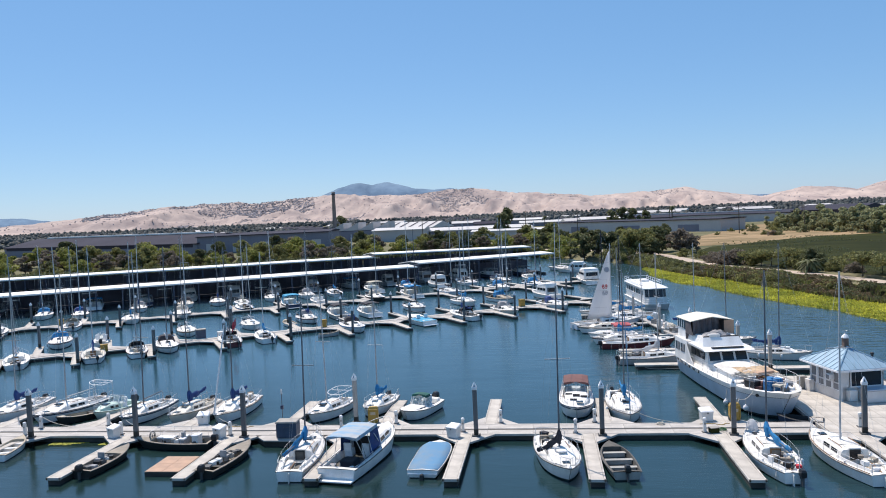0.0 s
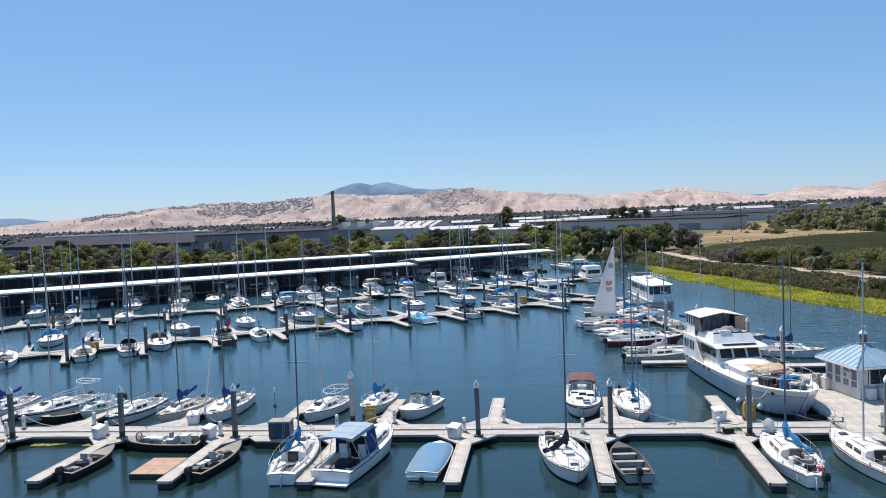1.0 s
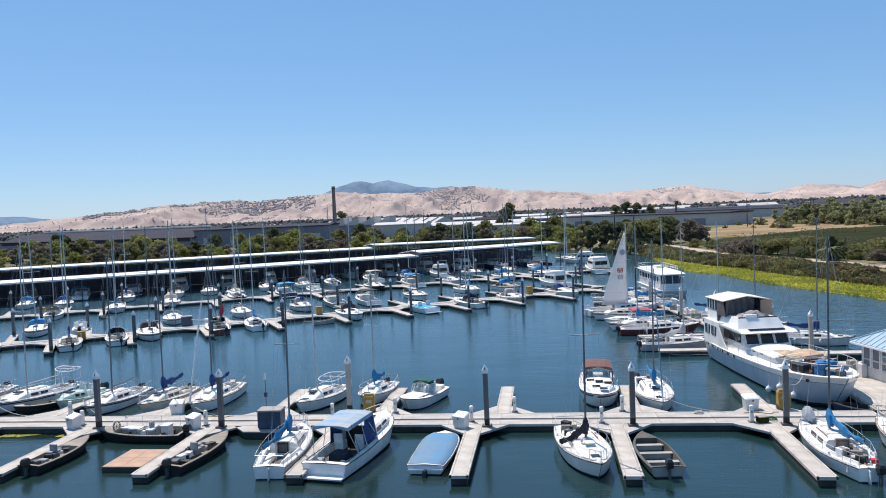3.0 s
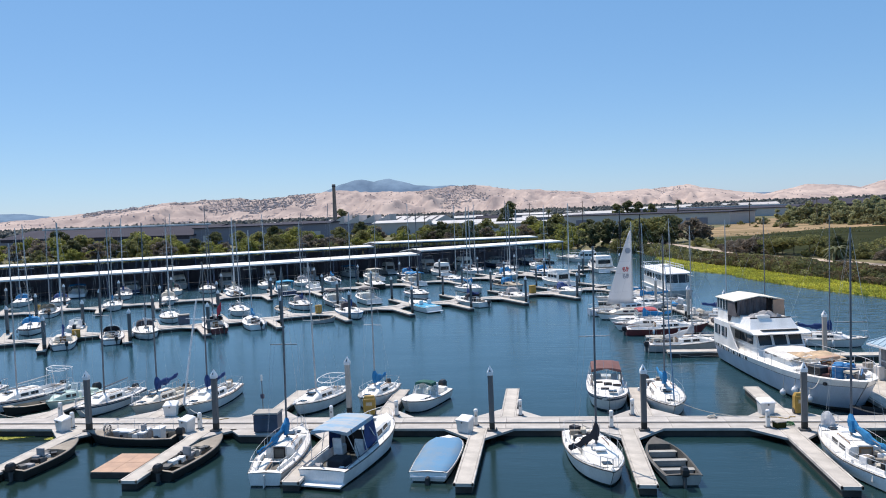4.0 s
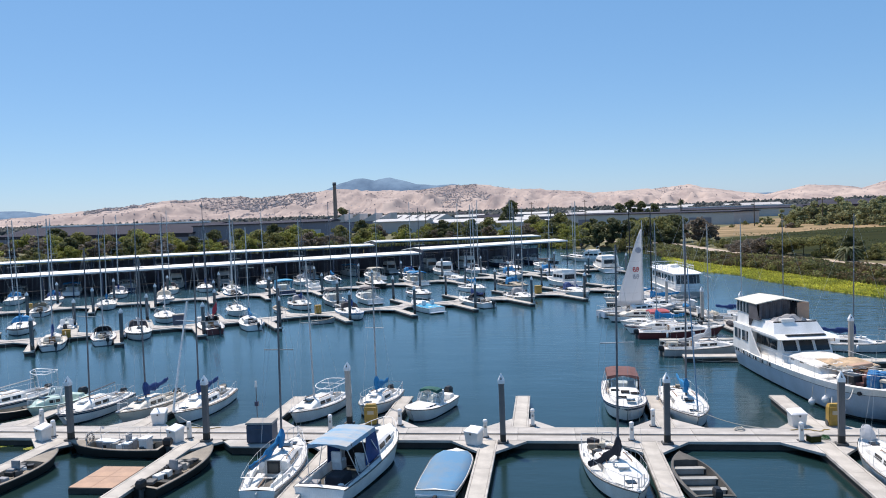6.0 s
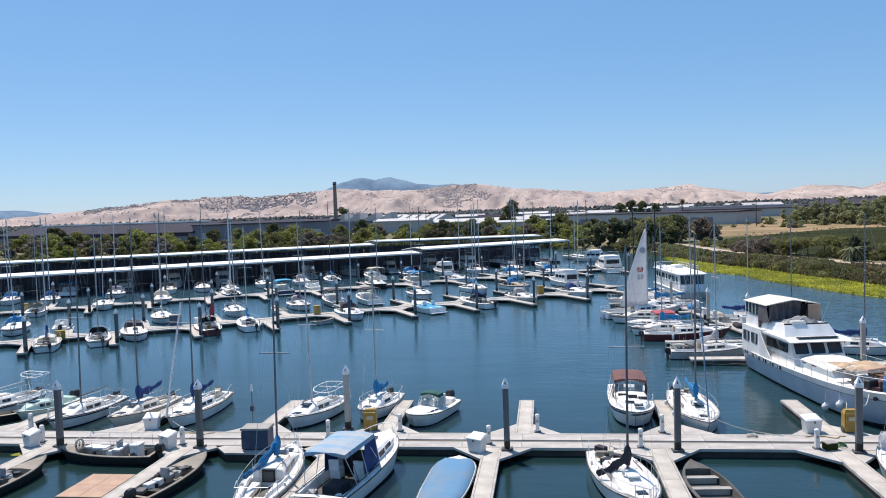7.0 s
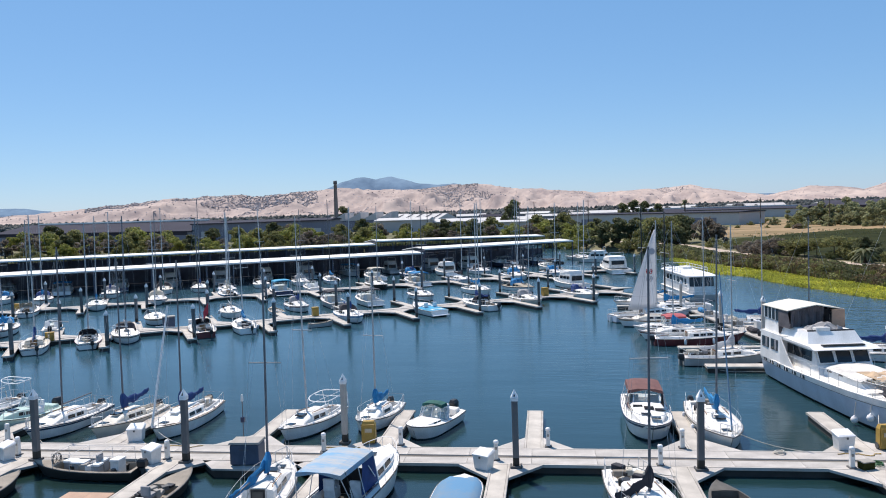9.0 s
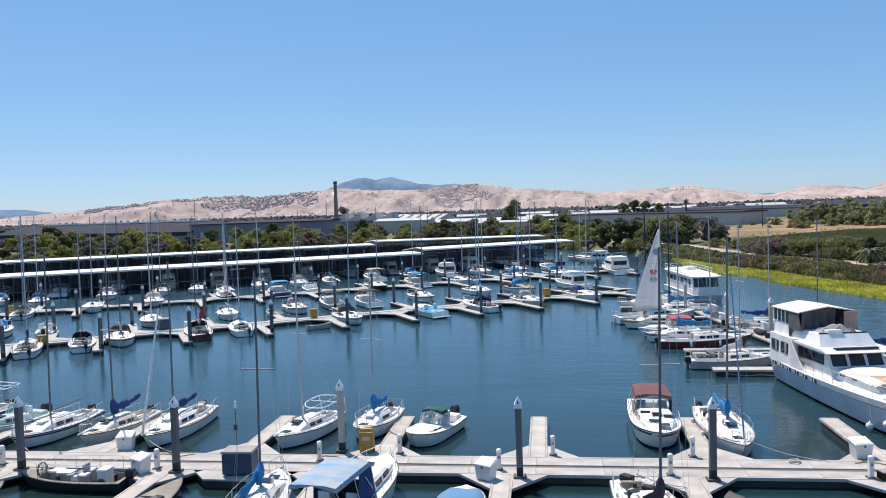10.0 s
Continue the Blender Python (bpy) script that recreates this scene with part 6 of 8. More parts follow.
        r2.path([(-h.half(0.4) * 0.6, h.y(0.25), zc + 1.25), (-h.half(0.4) * 0.6, h.y(0.25), zc + 2.0), (h.half(0.4) * 0.6, h.y(0.25), zc + 2.0), (h.half(0.4) * 0.6, h.y(0.25), zc + 1.25)], 0.03)
        part("radar_arch", r2, CAPWHITE, fb)
    for i in range(hatches):
        part("foredeck_hatch", Shape().box((0.55 * (-1) ** i * (0.4 if i > 1 else 1), h.y(aft + 0.16 + 0.08 * i), h.sheer(aft + 0.2) + up * (0.98 if i < 2 else 0.8)), (0.5, 0.36, 0.05)), GLASS, root)
    if rail:
        rails(root, "bow_rail", h, [0.55, 0.68, 0.8, 0.9, 0.97], 0.45, 0.08)
    if mast:
        part("antenna", Shape().tube((h.half(0.4) * 0.6, h.y(0.4), zc), (h.half(0.4) * 0.6, h.y(0.3), zc + mast), 0.02, 0.008, 5), CAPWHITE, root)
    if motor:
        outboard(root, 0, h.y(0) - 0.1, h.stern * 0.9, 1.1)
    elif not swim:
        part("outdrive", Shape().box((0, h.y(0) - 0.2, 0.1), (0.22, 0.4, 0.4), top=0.7), BLACK, root, "black outdrive at the transom")
        part("stern_lip", Shape().box((0, h.y(0) - 0.03, 0.24), (h.half(0) * 1.9, 0.12, 0.1)), CAPWHITE, root)
    else:
        part("swim_step", Shape().box((0, h.y(0) - 0.22, 0.2), (h.half(0) * 1.9, 0.5, 0.08)), CAPWHITE, root)
    return root


def skiff(x, y, deg, L, label, B=None, hull_mat=SKIFF, floor_mat=TAN, motor=True, thwarts=3, blunt=0.0, gear=0, deck_front=0.2, dark=False, cage=False):
    """An open boat: thin sides, floor, thwarts, short foredeck."""
    B = B or L * 0.34
    h = Hull(L, B, 0.48, 0.66, 0.86, 0.08 * L, 0.80)
    root = thing("open_boat", heading(x, y, deg), label, "open boat", BOATS["skiff"])
    build_hull(root, h, hull_mat, floor_mat, (0.03, 1 - deck_front), 0.14, None, 0.09)
    for i in range(thwarts):
        s = 0.2 + 0.5 * i / max(1, thwarts - 1)
        part("thwart", Shape().box((0, h.y(s), 0.40), (h.half(s) * 1.78, 0.32, 0.05)).box((0, h.y(s), 0.26), (h.half(s) * 1.6, 0.26, 0.24)), hull_mat if not dark else floor_mat, root)
    r = random.Random(int(abs(x * 17 + y * 5)))
    for _ in range(gear):
        s = r.uniform(0.12, 0.7)
        part("boat_gear", Shape().box((r.uniform(-0.4, 0.4) * h.B / 2, h.y(s), 0.42 + r.uniform(0, 0.15)), (r.uniform(0.15, 0.45), r.uniform(0.15, 0.55), r.uniform(0.1, 0.4)), r.uniform(-35, 35)), r.choice((RUBBER, GREYCANVAS, BOXWHITE, BLACK, BLACK, BINLID, DULLTAN, RUBBER)), root)
    if cage:
        for yy in (0.12, 0.34, 0.56, 0.74):
            w = h.half(yy) * 0.95
            part("frame_hoop", Shape().path([(-w, h.y(yy), h.sheer(yy)), (-w, h.y(yy), 1.25), (w, h.y(yy), 1.25), (w, h.y(yy), h.sheer(yy))], 0.011, 4), STEEL, root)
        for side in (-1, 1):
            part("frame_rail", Shape().tube((side * h.half(0.4) * 0.95, h.y(0.12), 1.25), (side * h.half(0.7) * 0.95, h.y(0.74), 1.25), 0.011, n=4), STEEL, root)
        for xx, ss, sx, sy, top in ((0.0, 0.20, 0.62, 0.5, 0.92), (-0.28, 0.36, 0.42, 0.42, 0.72), (0.32, 0.38, 0.42, 0.42, 0.74), (-0.1, 0.54, 0.5, 0.75, 0.76), (0.3, 0.68, 0.5, 0.6, 0.66)):
            box = part("seat_box", Shape().box((xx, h.y(ss), 0.14 + (top - 0.22) / 2), (sx * 0.9, sy * 0.9, top - 0.22)), BOXWHITE if ss < 0.3 else GREYCANVAS, root)
            part("lid", Shape().box((xx, h.y(ss), top - 0.04), (sx, sy, 0.09)), CAPWHITE, box, "white padded lid")
        reel = part("coiled_trap", Shape().path([(0.30 * math.cos(k * 0.52), h.y(0.78) + 0.05 * math.sin(k * 0.7), 0.78 + 0.30 * math.sin(k * 0.52)) for k in range(37)], 0.02, 5), RUBBER, root, "round dark wire trap")
        for k in range(4):
            q = k * 0.785
            part("spoke", Shape().tube((-0.29 * math.cos(q), h.y(0.78), 0.78 - 0.29 * math.sin(q)), (0.29 * math.cos(q), h.y(0.78), 0.78 + 0.29 * math.sin(q)), 0.012, n=4), RUBBER, reel)
    if gear:
        part("seat", Shape().box((0.1, h.y(0.42), 0.62), (0.42, 0.42, 0.14)).box((0.1, h.y(0.42) - 0.22, 0.85), (0.42, 0.1, 0.42)), GREYCANVAS, root)
    if motor:
        outboard(root, 0, h.y(0) - 0.05, 0.5, 0.85)
    return root


# boats at the nearest dock
sailboat(-14.45, 42.1, 94, 7.2, "small white sailing boat with a bright blue sail cover", cover=BLUECANVAS, mast=9.0, spar=DARKALU, B=2.35, droop=0.55, swing=-0.75, motor=False, fenders=False)
motorboat(-10.65, 42.5, 79, 8.0, "white cabin cruiser with a faded blue canvas top", top=1.0, top_mat=WORNCANVAS, top_wide=0.74, top_len=0.38, cabin=0.5, B=2.75, aft=0.5, curtains=NAVYCANVAS, sole=SKIFFFLOOR, bench=False, crown=0.05, trim=NAVY, full=0.3, bow=1.3, stern=0.8)
motorboat(-6.3, 41.8, 86, 5.1, "small runabout under a faded blue fitted cover", cover=PALECANVAS, cabin=0.05, windshield=False, B=2.1, rail=False, seats=False, full=0.75, cover_to=0.93, swim=False, stern=0.46, bow=0.7)
sailboat(1.35, 41.85, -80, 7.2, "white racing sailing boat with dark mast and charcoal boom cover", cover=DARKCANVAS, mast=9.6, spar=DARKALU, B=2.5, windows=1, clutter=9, motor=False, boom_end=(1.3, 0.25, 0.95), fenders=False)
skiff(4.8, 41.6, 96, 5.3, "dull olive aluminium skiff with three thwarts", B=1.85, floor_mat=SKIFFFLOOR)
sailboat(13.55, 42.3, 91, 7.8, "white sailing boat with a cluttered cockpit and blue sail cover", cover=BLUECANVAS, mast=10.0, spar=DARKALU, clutter=12, B=2.5, bag=SAILCLOTH, motor=True, tw=0.34, droop=0.35, swing=0.45)
sailboat(17.6, 42.1, 97, 7.9, "white sailing boat with an oval-windowed cabin", mast=9.8, clutter=6, B=2.6, windows=2, boom=False, tw=0.5)
skiff(-27.45, 41.5, 86, 4.9, "tan fishing skiff with swivel seat and black outboard", B=1.5, gear=13, thwarts=1, hull_mat=DARKHULL, deck_front=0.35, floor_mat=DULLTAN)
skiff(-19.4, 41.9, 82, 5.6, "dark bass boat with grey seats and black outboard", B=1.6, gear=15, thwarts=1, hull_mat=DARKHULL, deck_front=0.35, floor_mat=DULLTAN)
skiff(-24.7, 45.2, 176, 5.8, "dark workboat loaded with white boxes", B=1.6, gear=13, thwarts=1, hull_mat=DARKHULL, deck_front=0.25, floor_mat=DULLTAN, cage=True)
skiff(-36.1, 44.0, 103, 4.2, "white rowing boat with a tan interior", B=1.5, hull_mat=GEL, motor=False)
sailboat(-42.8, 54.0, -91, 7.0, "white sailing boat with navy and white sail bundle", cover=NAVYCANVAS, mast=9.5)
sailboat(-38.2, 54.0, -103, 7.5, "large white sailing boat with a navy stripe and stern arch", stripe=NAVY, mast=10.5, arch=True, jib=None, B=2.6)
skiff(-36.4, 52.2, -125, 3.4, "dark dinghy tied beside the large sailing boat", B=1.3, hull_mat=DARKHULL, motor=False, thwarts=2)
motorboat(-34.2, 53.6, -99, 4.6, "small mint-green cuddy boat", hull_mat=MINT, deck_mat=MINT, cabin=0.45, B=1.8, motor=True)
sailboat(-31.0, 53.0, -96, 6.6, "white sailing boat with a dark blue sheer stripe", stripe=NAVY, mast=9.8, spar=DARKALU)
sailboat(-27.2, 53.2, -100, 6.0, "cream sailing boat with a navy sail cover", hull_mat=CREAM, deck_mat=CREAM, cover=NAVYCANVAS, mast=9.2, spar=DARKALU, droop=-0.2)
sailboat(-23.85, 53.7, -93, 7.0, "white sailing boat with a thin mast and navy cover", cover=NAVYCANVAS, mast=8.8, clutter=3, spar=DARKALU)
sailboat(-15.95, 53.2, -106, 5.9, "white sailing boat with a white tubular stern arch", mast=8.6, arch=True, motor=False, rail=False, boom=False, B=2.2)
sailboat(-12.3, 54.5, -101, 5.2, "small white sailing boat with a short blue sail bundle", cover=BLUECANVAS, mast=7.6, B=2.1, windows=1, droop=0.1)
motorboat(-8.85, 53.2, -110, 4.7, "white bowrider with a green canvas top and black outboard", top=0.75, top_mat=GREENCANVAS, top_len=0.14, top_wide=0.62, cabin=0.15, B=2.05, motor=True, aft=0.52, rail=False, full=0.45, crown=0.06)
motorboat(3.0, 54.6, -92, 7.8, "white express cruiser with a rust-brown canvas top", top=0.66, top_mat=BROWNCANVAS, curtains=BROWNCANVAS, cabin=0.5, B=2.6, stripe=NAVY, hatches=4, full=0.3, top_wide=0.76)
sailboat(6.4, 53.3, -89, 7.6, "white sailing boat with a blue sail cover and long dark mast", cover=BLUECANVAS, mast=9.5, spar=DARKALU, B=2.5, jib=PALECANVAS, clutter=4)

spar = thing("leaning_spar", pose(-24.1, 50.3, 0.9), "white unstepped mast propped upright against the dock", "spar")
part("pole", Shape().tube((0, 0, 0), (0.75, 1.0, 6.6), 0.06, 0.05, 7), CAPWHITE, spar)
part("crossbar", Shape().tube((0.05, 0.85, 5.45), (1.2, 0.85, 5.4), 0.022, n=4), CAPWHITE, spar)

# boats along the right-hand walkway
sailboat(11.2, 71.3, 9, 7.0, "chalky grey sailing boat with a bundled white sail", hull_mat=GREYHULL, cover=SAILCLOTH, mast=9.5, clutter=8, droop=0.45, swing=0.3, B=2.6)
sailboat(10.8, 79.6, 5, 8.0, "white-decked sailing boat with a burgundy hull", hull_mat=BURGUNDY, mast=10.0, spar=ALU, windows=3, cover=None)
motorboat(8.4, 84.6, -172, 5.6, "small white boat under a red canvas top", top=0.8, top_mat=REDCANVAS, cabin=0.3)
sailboat(9.4, 81.9, -174, 7.2, "sailing boat with a long bright blue boom cover", cover=BLUECANVAS, mast=9.6, stripe=BURGUNDY)
sailboat(8.2, 89.8, -168, 7.2, "white sailing boat with varnished cabin sides", deck_mat=CREAM, mast=0, stripe=TEAK)
SAILB = sailboat(8.8, 94.2, 23, 9.6, "long white racing sailing boat with its mainsail hoisted", hull_mat=LIGHTBLUE, mast=9.4, spar=ALU, motor=False, windows=3)
sailboat(11.3, 98.6, -162, 9.5, "white sailing boat with a tall black mast and blue cover", cover=BLUECANVAS, mast=10.2, spar=BLACK, motor=False)
sailboat(9.5, 104.2, -160, 8.5, "white sailing boat with a tall black mast", mast=10.8, spar=BLACK, cover=BLUECANVAS)
sailboat(17.8, 87.6, -15, 6.8, "white sailing boat with a navy boom cover behind the walkway", cover=NAVYCANVAS, mast=9.5)
sailboat(22.6, 72.2, -20, 6.6, "white sailing boat with a navy bundled sail", cover=NAVYCANVAS, mast=10.0, spar=DARKALU)
sailboat(19.6, 80.0, -15, 6.6, "small grey sailing boat behind the walkway", hull_mat=GREYHULL, mast=9.8, spar=DARKALU)

# the hoisted mainsail, with its class numbers
def flat_text(name, body, size, material, parent, m):
    cu = bpy.data.curves.new(name, "FONT")
    cu.body, cu.size, cu.align_x, cu.extrude = body, size, "CENTER", 0.004
    tmp = bpy.data.objects.new(name, cu)
    scene.collection.objects.link(tmp)
    me = bpy.data.meshes.new_from_object(tmp.evaluated_get(bpy.context.evaluated_depsgraph_get()))
    bpy.data.objects.remove(tmp)
    me.materials.clear()
    me.materials.append(material)
    ob = new(name, me)
    ob.parent = parent
    ob.matrix_basis = m
    return ob


def hoisted_sail():
    h = Hull(9.6, 3.2)
    ym, z0 = h.y(0.56), 1.05
    foot, luff = 3.3, 8.5
    rings = []
    for i in range(13):
        k = i / 12
        row = []
        chord = foot * (1 - k) ** 0.92 + 0.12
        for j in range(9):
            q = j / 8
            row.append((0.28 * math.sin(math.pi * q) * (1 - k * 0.6), ym - 0.08 - chord * q, z0 + luff * k + 0.12 * q * (1 - k)))
        rings.append(row)
    sail = part("mainsail", Shape().loft(rings, closed=False, caps=False), SAILCLOTH, SAILB, "white hoisted mainsail with red numbers", smooth=True)
    sol = sail.modifiers.new("cloth", "SOLIDIFY")
    sol.thickness = 0.012
    for k in (0.2, 0.42, 0.62, 0.8):
        row = rings[round(k * 12)]
        part("batten", Shape().path([(p[0] + 0.016, p[1], p[2]) for p in row[2:]], 0.012, 4), GREYINK, sail)
    for side, rz in ((1, 90), (-1, -90)):
        for z, body, mt in ((5.4, "69", REDINK), (4.6, "69", GREYINK)):
            flat_text("sail_number", body, 0.8, mt, sail, pose(side * 0.31 + (0.0 if side > 0 else 0.52), ym - 1.0, z0 + z - 1.6, 90, 0, rz))
        part("sail_emblem", Shape().turned((0, 0, 0), [(0.28, 0), (0.34, 0.004), (0.34, 0.008), (0.28, 0.01)], 14), GREYINK, sail).matrix_basis = pose(side * 0.26 + (0.0 if side > 0 else 0.4), ym - 0.62, z0 + 6.2, 0, 90, 0)


hoisted_sail()


# ---- the second and third rows of boats ----
def along_row(x, y, deg, L, out):
    """The middle of a boat whose nearer end lies at (x, y), berthed square to a row that runs at deg."""
    a = radians(deg + 90)
    return x + math.cos(a) * L / 2, y + math.sin(a) * L / 2


NEAR["fine"] = False


def berth(kind, x, y, row, L, bow_in, label, **kw):
    L += 0.5
    if kind == "s" and "mast" in kw:
        kw["mast"] *= 1.14
    if kind == "s":                                 # every boat carries its own canvas and odds and ends
        kw.setdefault("clutter", rnd.randint(3, 7))
        if rnd.random() < 0.5:
            kw.setdefault("dodger", rnd.choice((DARKCANVAS, NAVYCANVAS, TANCANVAS, BLUECANVAS, GREYCANVAS, DARKCANVAS)))
        if rnd.random() < 0.7:
            kw.setdefault("cover", rnd.choice((SAILCLOTH, NAVYCANVAS, GREYCANVAS, BLUECANVAS, TANCANVAS, DARKCANVAS)))
        if rnd.random() < 0.5:
            kw.setdefault("stripe", rnd.choice((NAVY, RUBBER, BURGUNDY, BLUECANVAS)))
        if rnd.random() < 0.2:
            kw.setdefault("spar", DARKALU)
    kw.setdefault("B", L * 0.355)
    cx, cy = along_row(x, y, row, L, 0)
    d = row + (90 if bow_in else -90) + rnd.uniform(-3, 3)
    if len(label.split()) < 4:
        label += " at its berth"
    (sailboat if kind == "s" else motorboat if kind == "m" else skiff)(cx, cy, d, L, label, **kw)


for row in (
    ("s", -49.9, 75.5, 7.0, True, "cream-decked sailing boat with a dark drooping sail cover", dict(deck_mat=CREAM, cover=NAVYCANVAS, mast=10.5, clutter=3, droop=0.5)),
    ("s", -46.0, 78.2, 6.4, True, "plain white sailing boat with a black outboard", dict(mast=9.8, boom=False)),
    ("s", -43.4, 80.6, 7.2, False, "white sailing boat with a dark cockpit cover", dict(dodger=DARKCANVAS, mast=10.2, stripe=RUBBER, spar=DARKALU)),
    ("s", -36.9, 84.2, 7.2, True, "burgundy-hulled sailing boat flying a red flag", dict(hull_mat=BURGUNDY, mast=9.8, dodger=DARKCANVAS)),
    ("s", -33.2, 86.5, 6.6, True, "white sailing boat with a small blue cover", dict(cover=BLUECANVAS, mast=9.0)),
    ("s", -22.9, 92.8, 7.6, False, "white sailing boat with a dark spray hood", dict(dodger=DARKCANVAS, mast=10.4, cover=NAVYCANVAS)),
    ("m", -14.8, 97.8, 6.7, True, "white boat with a light blue canvas cover over its stern half", dict(cover=SKYCANVAS, cover_to=0.52, windshield=False, cabin=0.3)),
    ("s", -8.7, 101.6, 7.6, True, "white sailing boat with a black spray hood", dict(dodger=DARKCANVAS, mast=10.5, clutter=3)),
    ("s", -2.9, 105.7, 7.0, False, "cream sailing boat with low cabin", dict(hull_mat=CREAM, mast=10.0)),
    ("s", 4.4, 110.6, 7.6, False, "white sailing boat with four cabin windows", dict(windows=4, mast=10.5)),
    ("s", -57.5, 72.5, 7.4, True, "white sailing boat with a bundled white sail", dict(cover=SAILCLOTH, mast=10.0, clutter=5)),
    ("s", -64.5, 68.5, 7.0, True, "white sailing boat with a blue cover and outboard", dict(cover=BLUECANVAS, mast=9.8)),
    ("s", -60.6, 85.0, 7.6, False, "white sailing boat with a wide blue cover", dict(cover=BLUECANVAS, dodger=BLUECANVAS, mast=10.5)),
    ("m", -55.7, 86.6, 5.0, True, "low white runabout", dict(cabin=0.2, motor=True)),
    ("s", -46.8, 92.8, 6.6, False, "white sailing boat with varnished trim", dict(stripe=TEAK, mast=9.6)),
    ("s", -39.4, 97.6, 6.6, False, "white sailing boat with a flag at the stern", dict(mast=9.8, clutter=2)),
    ("k", -34.8, 100.0, 4.2, True, "small white dinghy", dict(hull_mat=GEL, motor=False)),
    ("s", -32.4, 102.3, 6.8, False, "white sailing boat with a navy cover", dict(cover=NAVYCANVAS, mast=9.6)),
    ("m", -28.9, 106.4, 7.4, True, "grey motor boat under dark canvas", dict(top=0.9, top_mat=DARKCANVAS, hull_mat=GREYHULL)),
    ("m", -24.4, 107.5, 7.2, True, "white motor boat with a charcoal canvas hood", dict(top=0.9, top_mat=DARKCANVAS)),
    ("s", -17.6, 112.1, 7.2, False, "white sailing boat with round fenders", dict(mast=10.4, cover=None, windows=4)),
    ("s", -10.2, 117.7, 7.6, False, "white sailing boat with a long blue boom cover", dict(cover=BLUECANVAS, mast=10.8)),
    ("s", -4.2, 120.4, 7.4, False, "sailing boat with tan deck and blue cover", dict(deck_mat=TAN, cover=BLUECANVAS, mast=10.0)),
    ("m", 3.2, 124.5, 8.2, True, "white cruiser with red canvas panels", dict(flybridge=True, top_mat=REDCANVAS)),
):
    berth(row[0], row[1], row[2], D2, row[3], row[4], row[5], **row[6])
for row in (
    ("s", -69.6, 101.0, 7.2, True, "white sailing boat with tan dodger", dict(dodger=TANCANVAS, mast=10.2, clutter=3)),
    ("s", -63.1, 106.3, 7.2, False, "plain white sailing boat", dict(mast=10.4)),
    ("s", -57.0, 111.6, 7.8, False, "white sailing boat with tan sail cover", dict(cover=TANCANVAS, dodger=TANCANVAS, mast=10.8, clutter=4)),
    ("s", -49.2, 118.7, 7.4, True, "dark-hulled sailing boat", dict(hull_mat=DARKHULL, mast=10.5)),
    ("m", -41.7, 121.3, 8.0, True, "dark-cabined motor boat with blue canvas", dict(top=1.0, top_mat=SKYCANVAS, curtains=SKYCANVAS, hull_mat=NAVY)),
    ("m", -38.0, 125.3, 6.5, True, "low white motor boat", dict(cabin=0.35)),
    ("s", -27.6, 127.8, 8.0, False, "dark-hulled sailing boat with tan canvas", dict(hull_mat=DARKHULL, dodger=TANCANVAS, mast=10.6)),
    ("m", -22.0, 131.5, 7.6, True, "white motor boat with blue canvas top", dict(top=1.0, top_mat=BLUECANVAS, curtains=TANCANVAS)),
    ("s", -14.6, 134.0, 7.6, False, "white sailing boat with a tall mast", dict(mast=11.0)),
    ("s", -5.5, 139.4, 8.0, False, "white sailing boat with a blue dodger", dict(dodger=BLUECANVAS, cover=BLUECANVAS, mast=11.4, clutter=3)),
    ("s", 1.0, 143.5, 7.4, False, "white sailing boat at the dock's end", dict(mast=10.5, cover=BLUECANVAS)),
    ("s", -78.0, 95.5, 7.4, True, "white sailing boat with a blue boom cover", dict(cover=BLUECANVAS, mast=10.5)),
    ("s", -84.1, 114.6, 7.2, False, "white sailing boat with light blue cover", dict(cover=PALECANVAS, mast=10.2)),
    ("s", -76.9, 114.1, 7.4, False, "white sailing boat with yellow box aboard", dict(mast=10.8)),
    ("s", -70.0, 121.0, 7.4, False, "white sailing boat with a dark blue cover", dict(cover=NAVYCANVAS, mast=11.0)),
    ("s", -63.3, 125.6, 7.8, False, "cream-decked sailing boat with a green cover", dict(deck_mat=CREAM, cover=GREENCANVAS, mast=11.4, clutter=3)),
    ("s", -58.1, 128.1, 7.4, False, "white sailing boat with a tall pale mast", dict(mast=12.5)),
    ("s", -51.9, 125.0, 7.2, False, "cream sailing boat", dict(hull_mat=CREAM, mast=10.4)),
    ("s", -49.0, 132.4, 7.2, False, "white sailing boat with bare mast", dict(mast=10.8)),
    ("s", -43.0, 135.5, 7.2, False, "white sailing boat with folded sail", dict(cover=SAILCLOTH, mast=10.6)),
    ("s", -38.6, 139.0, 7.4, True, "white sailing boat with a bare dark mast", dict(mast=12.0, spar=DARKALU, clutter=4)),
    ("m", -31.5, 142.3, 8.0, True, "motor boat under tan canvas", dict(top=1.0, top_mat=TANCANVAS)),
    ("s", -25.0, 146.0, 7.8, False, "navy-hulled sailing boat with white deck", dict(hull_mat=NAVY, mast=11.6, cover=NAVYCANVAS)),
    ("m", -19.3, 149.5, 8.2, True, "white cruiser with a raised bridge", dict(flybridge=True)),
    ("s", -12.7, 150.8, 7.6, False, "white sailing boat with slanting stays", dict(mast=11.5)),
    ("s", -6.0, 154.0, 7.4, False, "white sailing boat near the sheds", dict(mast=11.0)),
    ("m", 0.0, 157.0, 7.4, True, "low white motor boat with dark canvas", dict(top=0.9, top_mat=DARKCANVAS)),
):
    berth(row[0], row[1], row[2], D3, row[3], row[4], row[5], **row[6])
